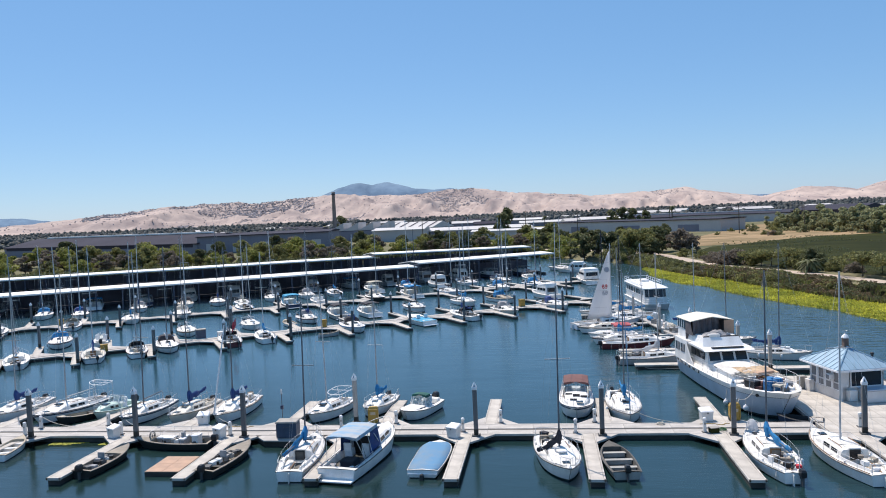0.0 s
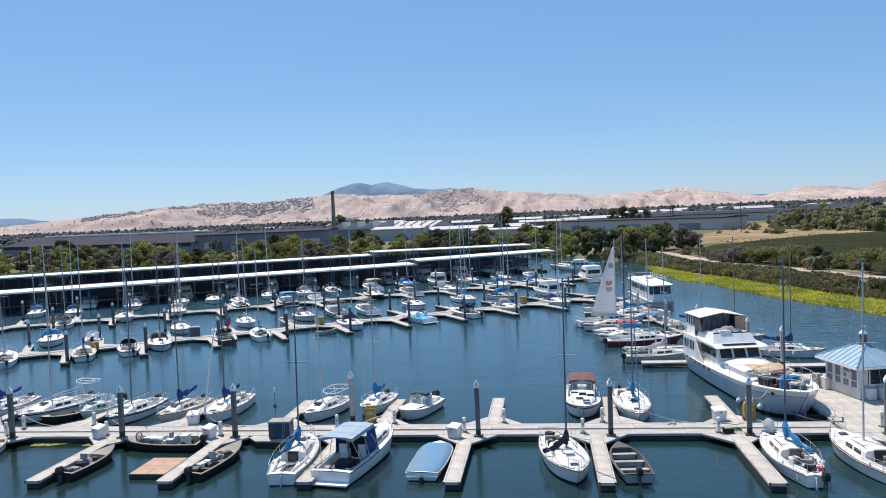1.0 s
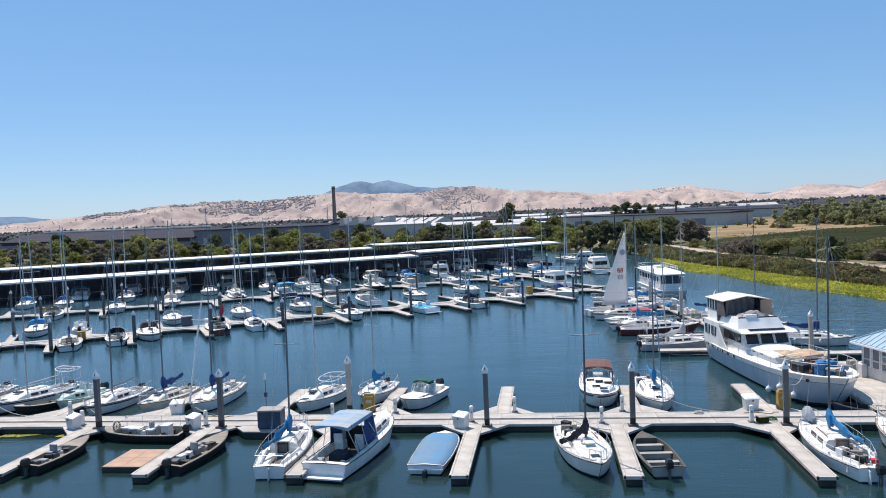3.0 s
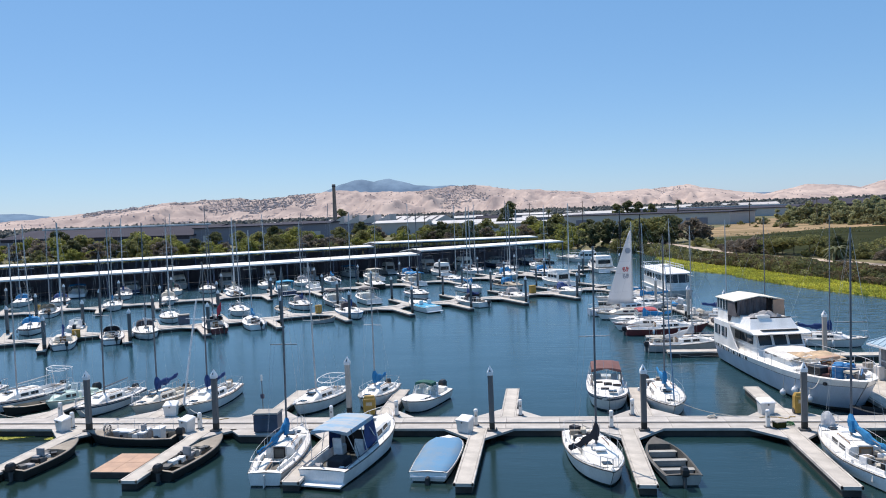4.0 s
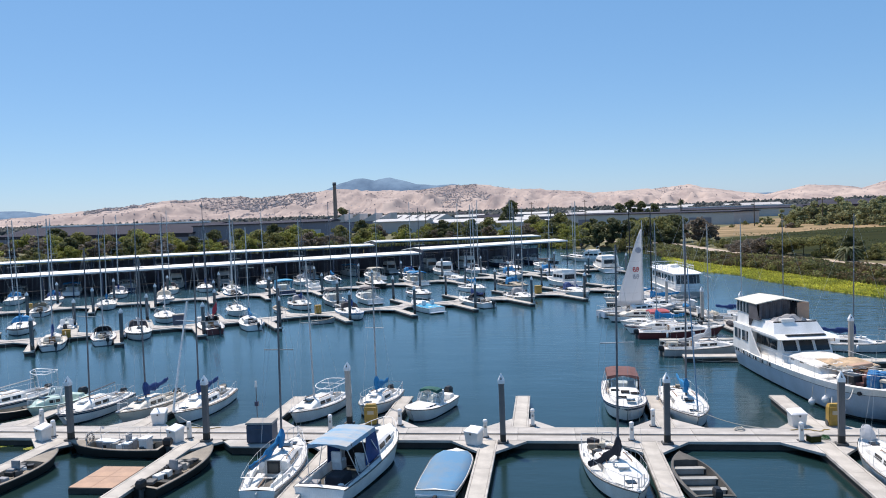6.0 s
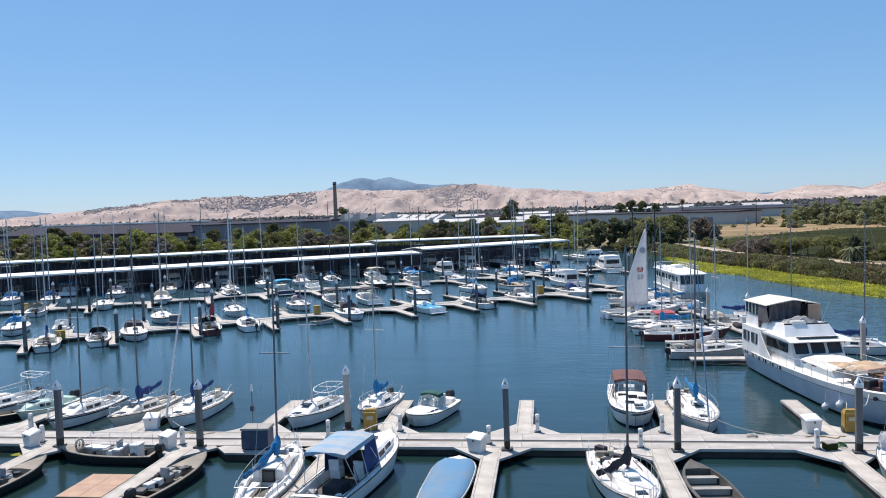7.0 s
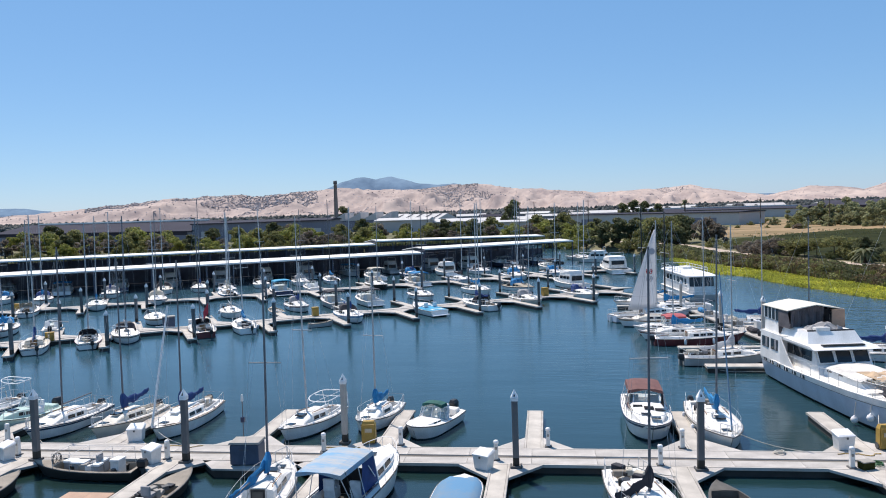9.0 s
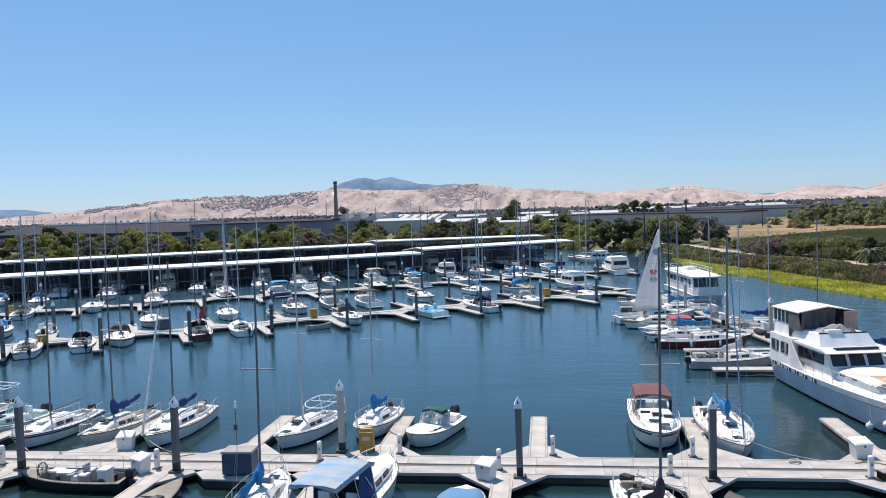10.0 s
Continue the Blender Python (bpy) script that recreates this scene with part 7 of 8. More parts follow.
skiff(-26.9, 91.2, D2, 2.8, "small pale grey dinghy tied beside the second dock", hull_mat=GREYHULL, floor_mat=DULLTAN, motor=False, thwarts=2)
motorboat(9.8, 153.0, 100, 12.0, "large white trawler yacht with dark windows", flybridge=True, B=4.2, cabin=0.8)
motorboat(8.0, 178.0, 160, 9.0, "white cruiser by the far bank", flybridge=True)
sailboat(5.5, 186.0, 150, 8.0, "white sailing boat by the far bank", mast=12.0)

flag = thing("red_flag", pose(-36.6, 84.6, 1.6, 0, 0, -55), "bright red flag on a short staff", "flag")
part("staff", Shape().tube((0, 0, -0.3), (0.1, -0.1, 2.1), 0.02), STEEL, flag)
_f = []
for i in range(7):
    _f.append([(0.1 + 0.16 * i * 0.6, -0.1 - 0.10 * i, 2.0 - 0.12 * i + 0.05 * math.sin(2 * i)), (0.05 + 0.16 * i * 0.6, -0.1 - 0.10 * i, 1.0 - 0.10 * i + 0.05 * math.sin(2 * i + 1))])
part("cloth", Shape().loft(_f, closed=False, caps=False), FLAGRED, flag).modifiers.new("cloth", "SOLIDIFY").thickness = 0.01
for (x, y, w, d, hh, mt, label) in ((-43.6, 89.4, 1.25, 0.9, 1.2, BINBLUE, "slate-grey storage locker on the second dock"), (-51.9, 81.0, 1.0, 0.7, 1.1, YELLOW, "yellow dock cart on the second dock"), (-2.6, 113.2, 1.0, 0.7, 1.4, YELLOW, "yellow dock cart at the dock's end"), (-29.2, 96.6, 0.9, 0.7, 1.3, YELLOW, "yellow dock cart beside a finger"),
                                    (-40.6, 89.6, 1.4, 0.8, 0.8, BOXWHITE, "white dock box on the second dock"), (-74.0, 105.2, 1.0, 0.7, 1.2, YELLOW, "yellow dock cart on the third dock")):
    if mt is YELLOW:
        w, d, hh = w * 0.8, d * 0.9, hh * 0.8
    b = thing("dock_locker", pose(x, y, DOCK, 0, 0, D2), label, "dock locker", "dock lockers")
    part("body", Shape().box((0, 0, hh * 0.45), (w, d, hh * 0.9)), mt, b)
    part("lid", Shape().box((0, 0, hh * 0.95), (w * 1.06, d * 1.06, hh * 0.1)), BINLID if mt is BINBLUE else mt, b)


# ---- covered berths ----
def boat_shed(ax, ay, deg, L, depth, z0, z1, label, fascia=0.24):
    """A long roof on steel posts over the water; z0 and z1 are the eaves' heights at its two ends."""
    root = thing("boat_shed", pose(ax, ay, 0, 0, 0, deg), label, "boat shed", "covered berths")
    rise, crest, fall = 0.22, depth * 0.40, 0.6
    rings = []
    for x, z in ((0, z0), (L, z1)):
        rings.append([(x, 0, z), (x, crest, z + rise), (x, depth, z - fall), (x, depth, z - fall - 0.12), (x, crest, z + rise - 0.12), (x, 0, z - 0.12)])
    part("roof", Shape().loft(rings), ROOFWHITE, root, "white metal roof")
    f = Shape().loft([[(x, -0.10, z - fascia), (x, -0.02, z - fascia), (x, 0.10, z + 0.03), (x, -0.02, z + 0.03)] for x, z in ((-0.05, z0), (L + 0.05, z1))])
    part("fascia", f, ROOFWHITE, root, "white fascia board")
    part("gable", Shape().add([(L + 0.02, 0, z1), (L + 0.02, crest, z1 + rise), (L + 0.02, depth, z1 - fall), (L + 0.02, depth, z1 - fall - 0.3), (L + 0.02, 0, z1 - 0.4)], [(0, 1, 2, 3, 4)]), ROOFWHITE, root)
    n = round(L / 4.6)
    for i in range(n + 1):
        x = L * i / n
        for y in (0.3, depth * 0.5, depth - 0.3):
            part("post", Shape().tube((x, y, -0.6), (x, y, min(z0, z1) - 0.1 - fall * y / depth), 0.11, n=6), SHEDDARK, root)
        if i < n:
            z = z0 + (z1 - z0) * i / n - 0.2
            part("beam", Shape().loft([[(x - 0.08, y, z - k), (x + 0.08, y, z - k), (x + 0.08, y, z - k - 0.3), (x - 0.08, y, z - k - 0.3)] for y, k in ((0.3, 0.0), (depth - 0.3, fall))]), SHEDDARK, root)
    part("walkway", Shape().box((L / 2, depth - 0.9, 0.2), (L, 1.8, 0.6)), SHEDDARK, root)
    # Added wall, none known there: it keeps the space under the roof dark.
    part("back_wall", Shape().box((L / 2, depth - 0.05, 1.55), (L, 0.08, 2.5)), SHEDDARK, root, "added dark back wall that keeps the shed dim")
    for i in range(0, n, 2):
        part("finger", Shape().box((L * (i + 0.5) / n, depth / 2 - 0.5, 0.2), (1.0, depth - 2.5, 0.5)), FLOATSIDE, root)
    return root


SD = 30.4
boat_shed(*row_point(-96.2, 117.4, SD, -60), SD, 60 + 81.0, 13.5, 4.0, 4.05, "long white-roofed boat shed over the water")
boat_shed(*row_point(-96.2, 117.4, SD, 81.4), SD, 34.2, 13.5, 4.75, 4.95, "slightly higher end length of the front boat shed")
boat_shed(*row_point(-129.8, 159, 27.2, -60), 27.2, 60 + 94.3, 13.5, 4.0, 4.05, "long white-roofed boat shed behind the first")
boat_shed(*row_point(-129.8, 159, 27.2, 94.7), 27.2, 48.4, 13.5, 4.85, 4.3, "slightly higher end length of the rear boat shed")
for i in range(15):
    s = -8 + 8.4 * i + rnd.uniform(-0.6, 0.6)
    x, y = row_point(-96.2, 117.4, SD, s, -5.5)
    kw = rnd.choice((dict(flybridge=True, hull_mat=GREYHULL, deck_mat=GREYHULL), dict(top=0.9, top_mat=NAVYCANVAS), dict(top=0.8, top_mat=GREYCANVAS, hull_mat=NAVY), dict(flybridge=True), dict(top=0.9, top_mat=BLUECANVAS)))
    motorboat(x, y, SD + rnd.choice((90, -90)), rnd.uniform(7, 9), "motor cruiser moored in the shade of the boat shed", rail=False, **kw)


# ---- the hut ----
def build_hut():
    hut = thing("dock_hut", pose(23.05, 56.3, DOCK, 0, 0, 13), "small grey dock hut with a pale blue hipped metal roof", "hut")
    w, d, hh = 3.3, 3.8, 2.3
    hx, hy = w / 2, d / 2
    for c, s in (((-hx + 0.06, 0, 0.35), (0.12, d, 0.7)), ((-hx + 0.06, 0, hh - 0.12), (0.12, d, 0.24)), ((hx - 0.06, 0, hh / 2), (0.12, d, hh)), ((0, hy - 0.06, hh / 2), (w, 0.12, hh)),
                 ((0, -hy + 0.06, 0.5), (w, 0.12, 1.0)), ((0, -hy + 0.06, hh - 0.12), (w, 0.12, 0.24)), ((-hx + 0.33, -hy + 0.06, hh / 2), (0.66, 0.12, hh)), ((hx - 0.15, -hy + 0.06, hh / 2), (0.3, 0.12, hh))):
        part("wall_panel", Shape().box(c, s), HUTWALL, hut)
    for y in (-1.83, -0.95, -0.05, 0.9, 1.83):
        part("wall_post", Shape().box((-hx + 0.06, y, hh / 2), (0.14, 0.2, hh)), HUTWALL, hut)
    for y in (-1.39, -0.5, 0.43, 1.36):
        win = part("window", Shape().box((-hx + 0.05, y, 1.4), (0.06, 0.74, 1.4)), HUTSCREEN, hut, "grey screened window")
        part("frame", Shape().path([(-hx - 0.02, y - 0.36, 0.72), (-hx - 0.02, y + 0.36, 0.72), (-hx - 0.02, y + 0.36, 2.1), (-hx - 0.02, y - 0.36, 2.1), (-hx - 0.02, y - 0.36, 0.72)], 0.05, 4), CAPWHITE, win)
        part("mid_rail", Shape().box((-hx - 0.01, y, 1.22), (0.06, 0.74, 0.09)), HUTWALL, win)
        part("kick_panel", Shape().box((-hx - 0.012, y, 0.92), (0.05, 0.66, 0.5)), HUTSCREEN, win)
    ac = part("wall_air_conditioner", Shape().box((-hx - 0.2, -0.95, 1.62), (0.4, 0.42, 0.42)), CAPWHITE, hut, "white air conditioner in the wall")
    part("grille", Shape().box((-hx - 0.405, -0.95, 1.60), (0.02, 0.34, 0.3)), HUTSCREEN, ac)
    part("bin", Shape().box((-hx - 0.45, 2.3, 0.5), (0.5, 0.5, 1.0), top=1.1), BINLID, hut, "grey bin beside the wall")
    part("serving_window", Shape().box((0.25, -hy + 0.0, 1.55), (2.3, 0.14, 1.05)), GLASS, hut, "dark serving window")
    part("window_frame", Shape().path([(-0.92, -hy - 0.07, 1.0), (1.42, -hy - 0.07, 1.0), (1.42, -hy - 0.07, 2.1), (-0.92, -hy - 0.07, 2.1), (-0.92, -hy - 0.07, 1.0)], 0.06, 4), CAPWHITE, hut)
    part("counter", Shape().box((0.8, -hy - 0.6, 0.44), (2.4, 1.0, 0.88)), HUTWALL, hut, "boxed counter below the window")
    part("counter_top", Shape().box((0.8, -hy - 0.6, 0.92), (2.52, 1.12, 0.07)), LIGHTBLUE, hut)
    part("air_conditioner", Shape().box((-0.95, -hy - 0.22, 0.42), (0.6, 0.4, 0.8)), BOXWHITE, hut)
    part("side_cabinet", Shape().box((-hx - 0.25, 1.6, 0.45), (0.4, 0.6, 0.9)), HUTWALL, hut)
    e, apex, ez = 0.5, 3.5, hh + 0.0
    ox, oy = hx + e, hy + e
    corners = [(-ox, -oy), (ox, -oy), (ox, oy), (-ox, oy)]
    ridge = [(0, -0.25), (0, 0.25)]
    for name, pts in (("front", [corners[0], corners[1], ridge[0]]), ("right", [corners[1], corners[2], ridge[1], ridge[0]]), ("back", [corners[2], corners[3], ridge[1]]), ("left", [corners[3], corners[0], ridge[0], ridge[1]])):
        low = [(x, y, apex if (x, y) in ridge else ez) for x, y in pts]
        up = [(x, y, z + 0.05) for x, y, z in low]
        roof = part("roof_slope", Shape().loft([low, up]), HUTROOF, hut, "pale blue standing-seam roof slope")
        a, b = Vector(up[0]), Vector(up[1])
        tops = [Vector(p) for p in up[2:]]
        n = 9
        for i in range(1, n):
            p = a.lerp(b, i / n)
            axis = (b - a).normalized()
            inward = Vector((-axis.y, axis.x, 0))
            rise = (apex - ez) / abs((tops[0] - a).dot(inward))
            k = i / n
            L = (b - a).length
            reach = abs((tops[0] - a).dot(inward))
            t0, t1 = min((t - a).dot(axis) for t in tops), max((t - a).dot(axis) for t in tops)
            s = (p - a).dot(axis)
            run = reach * min(1, s / t0 if s < t0 else 1, (L - s) / (L - t1) if s > t1 else 1)
            q = p + inward * run + Vector((0, 0, rise * run))
            part("roof_seam", Shape().tube(p + Vector((0, 0, 0.02)), q + Vector((0, 0, 0.02)), 0.028, n=4), HUTROOF, roof)
    fas = Shape()
    for a, b in zip(corners, corners[1:] + corners[:1]):
        fas.tube((*a, ez - 0.06), (*b, ez - 0.06), 0.09, n=4)
    part("fascia", fas, CAPWHITE, hut)
    hip = Shape()
    for c, r in zip(corners, (ridge[0], ridge[0], ridge[1], ridge[1])):
        hip.tube((*c, ez + 0.07), (*r, apex + 0.07), 0.06, n=5)
    hip.tube((*ridge[0], apex + 0.08), (*ridge[1], apex + 0.08), 0.06, n=5)
    part("hip_cap", hip, HUTROOF, hut)
    stack = part("vent_stack", Shape().box((0, 0, apex + 0.32), (0.34, 0.34, 0.75)), BROWNSTACK, hut, "brown vent stack on the ridge")
    part("flashing", Shape().box((0, 0, apex + 0.04), (0.5, 0.5, 0.16), top=0.75), RUBBER, stack)
    part("stack_cap", Shape().turned((0, 0, apex + 0.70), [(0.27, 0), (0.27, 0.06), (0.2, 0.17), (0.05, 0.3), (0.02, 0.34)], 10), CAPWHITE, stack)
    part("bracket", Shape().path([(0, 0, apex + 1.0), (0, 0, apex + 1.22), (0.12, -0.05, apex + 1.26)], 0.02, 4).tube((-0.2, 0.05, apex + 1.2), (0.2, -0.06, apex + 1.24), 0.02, n=4), STEEL, stack)
    part("roof_vent", Shape().turned((1.35, -1.1, 2.95), [(0.09, -0.3), (0.09, 0.12), (0.15, 0.14), (0.13, 0.26), (0.03, 0.3)], 8), BLACK, hut)


build_hut()


# ---- the white motor yacht ----
PLYTAN = mat("stained_tan_sheet", (0.52, 0.38, 0.24), 0.9, 0, 0.3, 1.2, 20, bump=0.4, tint=(0.30, 0.22, 0.15))
WHITESHEET = mat("soiled_white_sheet", (0.66, 0.64, 0.60), 0.85, 0, 0.3, 1.4, 20, bump=0.4)
YCURTAIN = mat("dark_grey_enclosure", (0.135, 0.12, 0.125), 0.8, 0, 0.35, 1.5, 20, bump=0.5)
BIMINI = mat("cream_canvas", (0.70, 0.66, 0.56), 0.85, 0, 0.15, 1.2, 30, bump=0.3)


def build_yacht():
    L, B = 17.7, 4.8
    h = Hull(L, B, 1.55, 2.08, 0.86, 1.7, 0.78, 0.6)
    a, b = Vector((14.5, 67.2)), Vector((17.1, 49.7))
    mid = (a + b) / 2
    root = thing("motor_yacht", pose(mid.x, mid.y, 0, 0, 0, math.degrees(math.atan2(b.y - a.y, b.x - a.x)) - 90), "large old white motor yacht, hull coloured shade-blue, cluttered foredeck", "motor yacht")
    # White hull: the blue-grey of its shaded side is put into its colour.
    part("hull", h.shell(0.08, 0.80), LIGHTBLUE, root, smooth=True)
    part("bulwark", h.shell(0.80, 1.0), GEL, root, smooth=True)
    part("bottom", h.shell(-0.3, 0.082, -0.004), BOTTOM, root, "black waterline", smooth=True)
    part("rub_rail", h.shell(0.792, 0.806, 0.03), RUBBER, root, smooth=True)
    part("deck", h.deck((0.72, 0.94), 1.72, 0.35), DECK, root)
    for i in range(6):
        s = 0.05 + 0.065 * i
        for side in (-1, 1):
            port = Shape()
            x, y, z = h.point(s, side, 0.985, 0.90, 0.012)
            port.box((x, y, z), (0.05, 0.44, 0.21))
            pane = part("porthole_window", port, GLASS, root)
            part("mullion", Shape().box((x + side * 0.012, y, z), (0.05, 0.07, 0.23)), CAPWHITE, pane)
    # aft house, full width
    def house(s0, s1, wide0, z0, z1, slope=0.0, wide1=None):
        w = B / 2 * wide0
        w1 = B / 2 * (wide1 or wide0 * 0.97)
        y0, y1 = h.y(s0), h.y(s1)
        return Shape().loft([[(-w, y0, z0), (w, y0, z0), (w, y1, z0), (-w, y1, z0)], [(-w1, y0, z1), (w1, y0, z1), (w1, y1 - slope, z1), (-w1, y1 - slope, z1)]])
    aft = part("aft_cabin", house(0.01, 0.19, 0.90, 1.5, 3.35), GEL, root)
    for y in (h.y(0.055), h.y(0.13)):
        for side in (-1, 1):
            win = part("window", Shape().box((side * (B / 2 * 0.885), y, 2.62), (0.08, 0.95, 0.72)), GLASS, aft)
            part("curtain", Shape().box((side * (B / 2 * 0.895), y + 0.25, 2.62), (0.08, 0.3, 0.66)), GREYCANVAS, win)
    for x in (-1.1, 0, 1.1):
        part("window", Shape().box((x, h.y(0.008), 2.62), (0.85, 0.08, 0.72)), GLASS, aft)
    for side in (-1, 1):
        x = side * B / 2 * 0.92
        wing = Shape().loft([[(x - 0.04, h.y(0.19), 1.5), (x - 0.04, h.y(0.30), 1.5), (x - 0.04, h.y(0.25), 2.2), (x - 0.04, h.y(0.19), 3.3)], [(x + 0.04, h.y(0.19), 1.5), (x + 0.04, h.y(0.30), 1.5), (x + 0.04, h.y(0.25), 2.2), (x + 0.04, h.y(0.19), 3.3)]])
        part("side_wing", wing, GEL, aft)
    sal = part("saloon", house(0.19, 0.425, 0.72, 1.55, 3.15, 0.9, 0.69), GEL, root)
    for i in range(3):
        s = 0.217 + 0.06 * i
        for side in (-1, 1):
            part("window", Shape().box((side * B / 2 * 0.712, h.y(s), 2.62), (0.07, L * 0.053, 0.62)), GLASS, sal)
    for i, x in enumerate((-1.08, 0.0, 1.08)):
        y1, z1, y2, z2 = h.y(0.425) - 0.40, 2.34, h.y(0.425) - 0.78, 3.0
        w = 0.45
        out = 0.05
        win = part("windscreen", Shape().loft([[(x - w, y1 + out, z1), (x + w, y1 + out, z1), (x + w, y1 + out - 0.06, z1), (x - w, y1 + out - 0.06, z1)], [(x - w, y2 + out, z2), (x + w, y2 + out, z2), (x + w, y2 + out - 0.06, z2), (x - w, y2 + out - 0.06, z2)]]), GLASS, sal, "dark raked windscreen pane")
        part("window_frame", Shape().path([(x - w - 0.04, y1 + out + 0.02, z1 - 0.03), (x + w + 0.04, y1 + out + 0.02, z1 - 0.03), (x + w + 0.04, y2 + out + 0.02, z2 + 0.03), (x - w - 0.04, y2 + out + 0.02, z2 + 0.03), (x - w - 0.04, y1 + out + 0.02, z1 - 0.03)], 0.055, 4), CAPWHITE, win)
    part("bridge_deck", house(0.0, 0.42, 0.86, 3.16, 3.30, 0.5, 0.86), GEL, root, "overhanging upper deck")
    part("brow", Shape().box((0, h.y(0.39), 3.36), (2.6, 0.3, 0.07)), BLACK, root)
    fly = part("flybridge", house(0.13, 0.345, 0.72, 3.3, 3.98, 0.55, 0.62), GEL, root)
    part("coaming_trim", Shape().box((0, h.y(0.327) - 0.35, 4.02), (2.9, 0.12, 0.08)), BLACK, fly)
    cab = part("bridge_enclosure", house(0.01, 0.13, 0.76, 3.35, 4.15), GEL, root, "white panel below the canvas enclosure")
    for side in (-1, 1):
        for k in range(4):
            part("window", Shape().box((side * B / 2 * 0.745, h.y(0.025 + 0.031 * k), 4.6), (0.06, 0.42, 0.75)), GLASS, cab)
            part("mullion", Shape().box((side * B / 2 * 0.752, h.y(0.01 + 0.031 * k), 4.6), (0.07, 0.08, 0.85)), CAPWHITE, cab)
    for x in (-1.2, -0.4, 0.4, 1.2):
        part("window", Shape().box((x, h.y(0.008), 4.6), (0.7, 0.06, 0.75)), GLASS, cab)
    rings = []
    for k in range(5):
        y = h.y(-0.005 + 0.215 * k / 4)
        w = B / 2 * 0.79
        drop = -0.06 - 0.012 * k
        rings.append([(-w, y, 4.98 - drop), (-w * 0.5, y, 5.17 - drop), (0, y, 5.32 - drop), (w * 0.5, y, 5.17 - drop), (w, y, 4.98 - drop), (w, y, 4.93 - drop), (0, y, 5.27 - drop), (-w, y, 4.93 - drop)])
    part("bimini_top", Shape().loft(rings), BIMINI, root, "cream canvas top over the bridge")
    cur = Shape()
    w = B / 2 * 0.77
    for side in (-1, 1):
        y0, y1 = h.y(0.13), h.y(0.205)
        cur.loft([[(side * w, y0, 3.9), (side * w * 0.97, y1 + 0.3, 3.9)], [(side * w, y0, 5.08), (side * w, y1, 5.08)]], closed=False, caps=False)
    n = 10
    cur.loft([[(-w + 2 * w * i / n, h.y(0.135) + 0.1 * math.sin(3.1 * i), 3.4) for i in range(n + 1)], [(-w + 2 * w * i / n, h.y(0.135) + 0.15 * math.sin(2.3 * i), 4.95) for i in range(n + 1)]], closed=False, caps=False)
    m = 14
    cur.loft([[(w * 0.92 - 1.28 * w * i / m, h.y(0.206 - 0.012 * i / m) + 0.13 * math.sin(2.1 * i + 0.5 * j), 3.9 + (1.12 + 0.3 * (1 - abs(0.92 - 1.28 * i / m))) * j / 4 + 0.05 * math.sin(1.3 * i) * (1 - j / 4)) for i in range(m + 1)] for j in range(5)], closed=False, caps=False)
    part("enclosure_curtain", cur, YCURTAIN, root, "grey canvas enclosure curtains")
    part("plywood_screen", Shape().box((-B / 2 * 0.58, h.y(0.215), 4.5), (0.85, 0.05, 1.16)).box((-B / 2 * 0.765, h.y(0.17), 4.5), (0.05, 1.1, 1.16)), PLYWOOD, root, "bare plywood side panel")
    part("helm_console", Shape().box((0.5, h.y(0.30), 4.05), (0.9, 0.45, 0.35)), GEL, fly)
    tarp = Shape()
    r = random.Random(3)
    tarp.loft([[(-0.9 + 1.8 * i / 8, h.y(0.215 + 0.08 * j / 5), 3.9 + (0.45 * math.sin(math.pi * j / 5) * math.sin(math.pi * (i + 0.5) / 9) + r.uniform(0, 0.12))) for i in range(9)] for j in range(6)], closed=False, caps=False)
    part("bridge_tarp", tarp, GREYCANVAS, fly, "rumpled grey tarpaulin")
    def heap(name, x0, x1, s0, s1, z, amp, mt, label, seed):
        q = Vector((seed * 3.1, seed, 0))
        pts = [[(x0 + (x1 - x0) * i / 14, h.y(s0 + (s1 - s0) * j / 12), z + amp * (0.35 + noise.noise(Vector((i * 0.33, j * 0.3, 0)) + q) + 0.5 * noise.noise(Vector((i * 0.8, j * 0.75, 4)) + q)) * min(1, i / 3, (14 - i) / 3, j / 2, (12 - j) / 2) ** 0.5) for i in range(15)] for j in range(13)]
        part(name, Shape().loft(pts, closed=False, caps=False), mt, root, label).modifiers.new("cloth", "SOLIDIFY").thickness = 0.03
    heap("grey_tarp", -1.15, 1.2, 0.21, 0.30, 3.95, 0.5, GREYCANVAS, "crumpled grey tarpaulin on the bridge", 1)
    heap("tan_tarp", -1.7, 0.9, 0.56, 0.70, h.sheer(0.6) + 0.66, 0.14, PLYTAN, "stained tan tarpaulin over the foredeck", 2)
    heap("dark_tarp", -1.3, 1.6, 0.75, 0.86, h.sheer(0.72) + 0.2, 0.5, DARKCANVAS, "dark heap of old canvas", 4)
    heap("brown_tarp", -0.4, 1.3, 0.78, 0.85, h.sheer(0.72) + 0.36, 0.3, BROWNCANVAS, "dull brown cloth in a heap", 5)
    heap("bow_tarp", -1.2, -0.3, 0.86, 0.94, h.sheer(0.85) - 0.05, 0.3, TANCANVAS, "pale sheet bundled at the bow", 6)
    rail = Shape()
    for side in (-1, 1):
        rail.path([(side * B / 2 * 0.6, h.y(0.15), 4.2), (side * B / 2 * 0.66, h.y(0.135), 4.7), (side * B / 2 * 0.74, h.y(0.2), 4.95)], 0.025)
    part("canopy_frame", rail, STEEL, root)
    # foredeck
    trunk_cab = part("trunk_cabin", trunk(h, 0.42, 0.67, 0.62, 0.55, front=0.2), GEL, root)
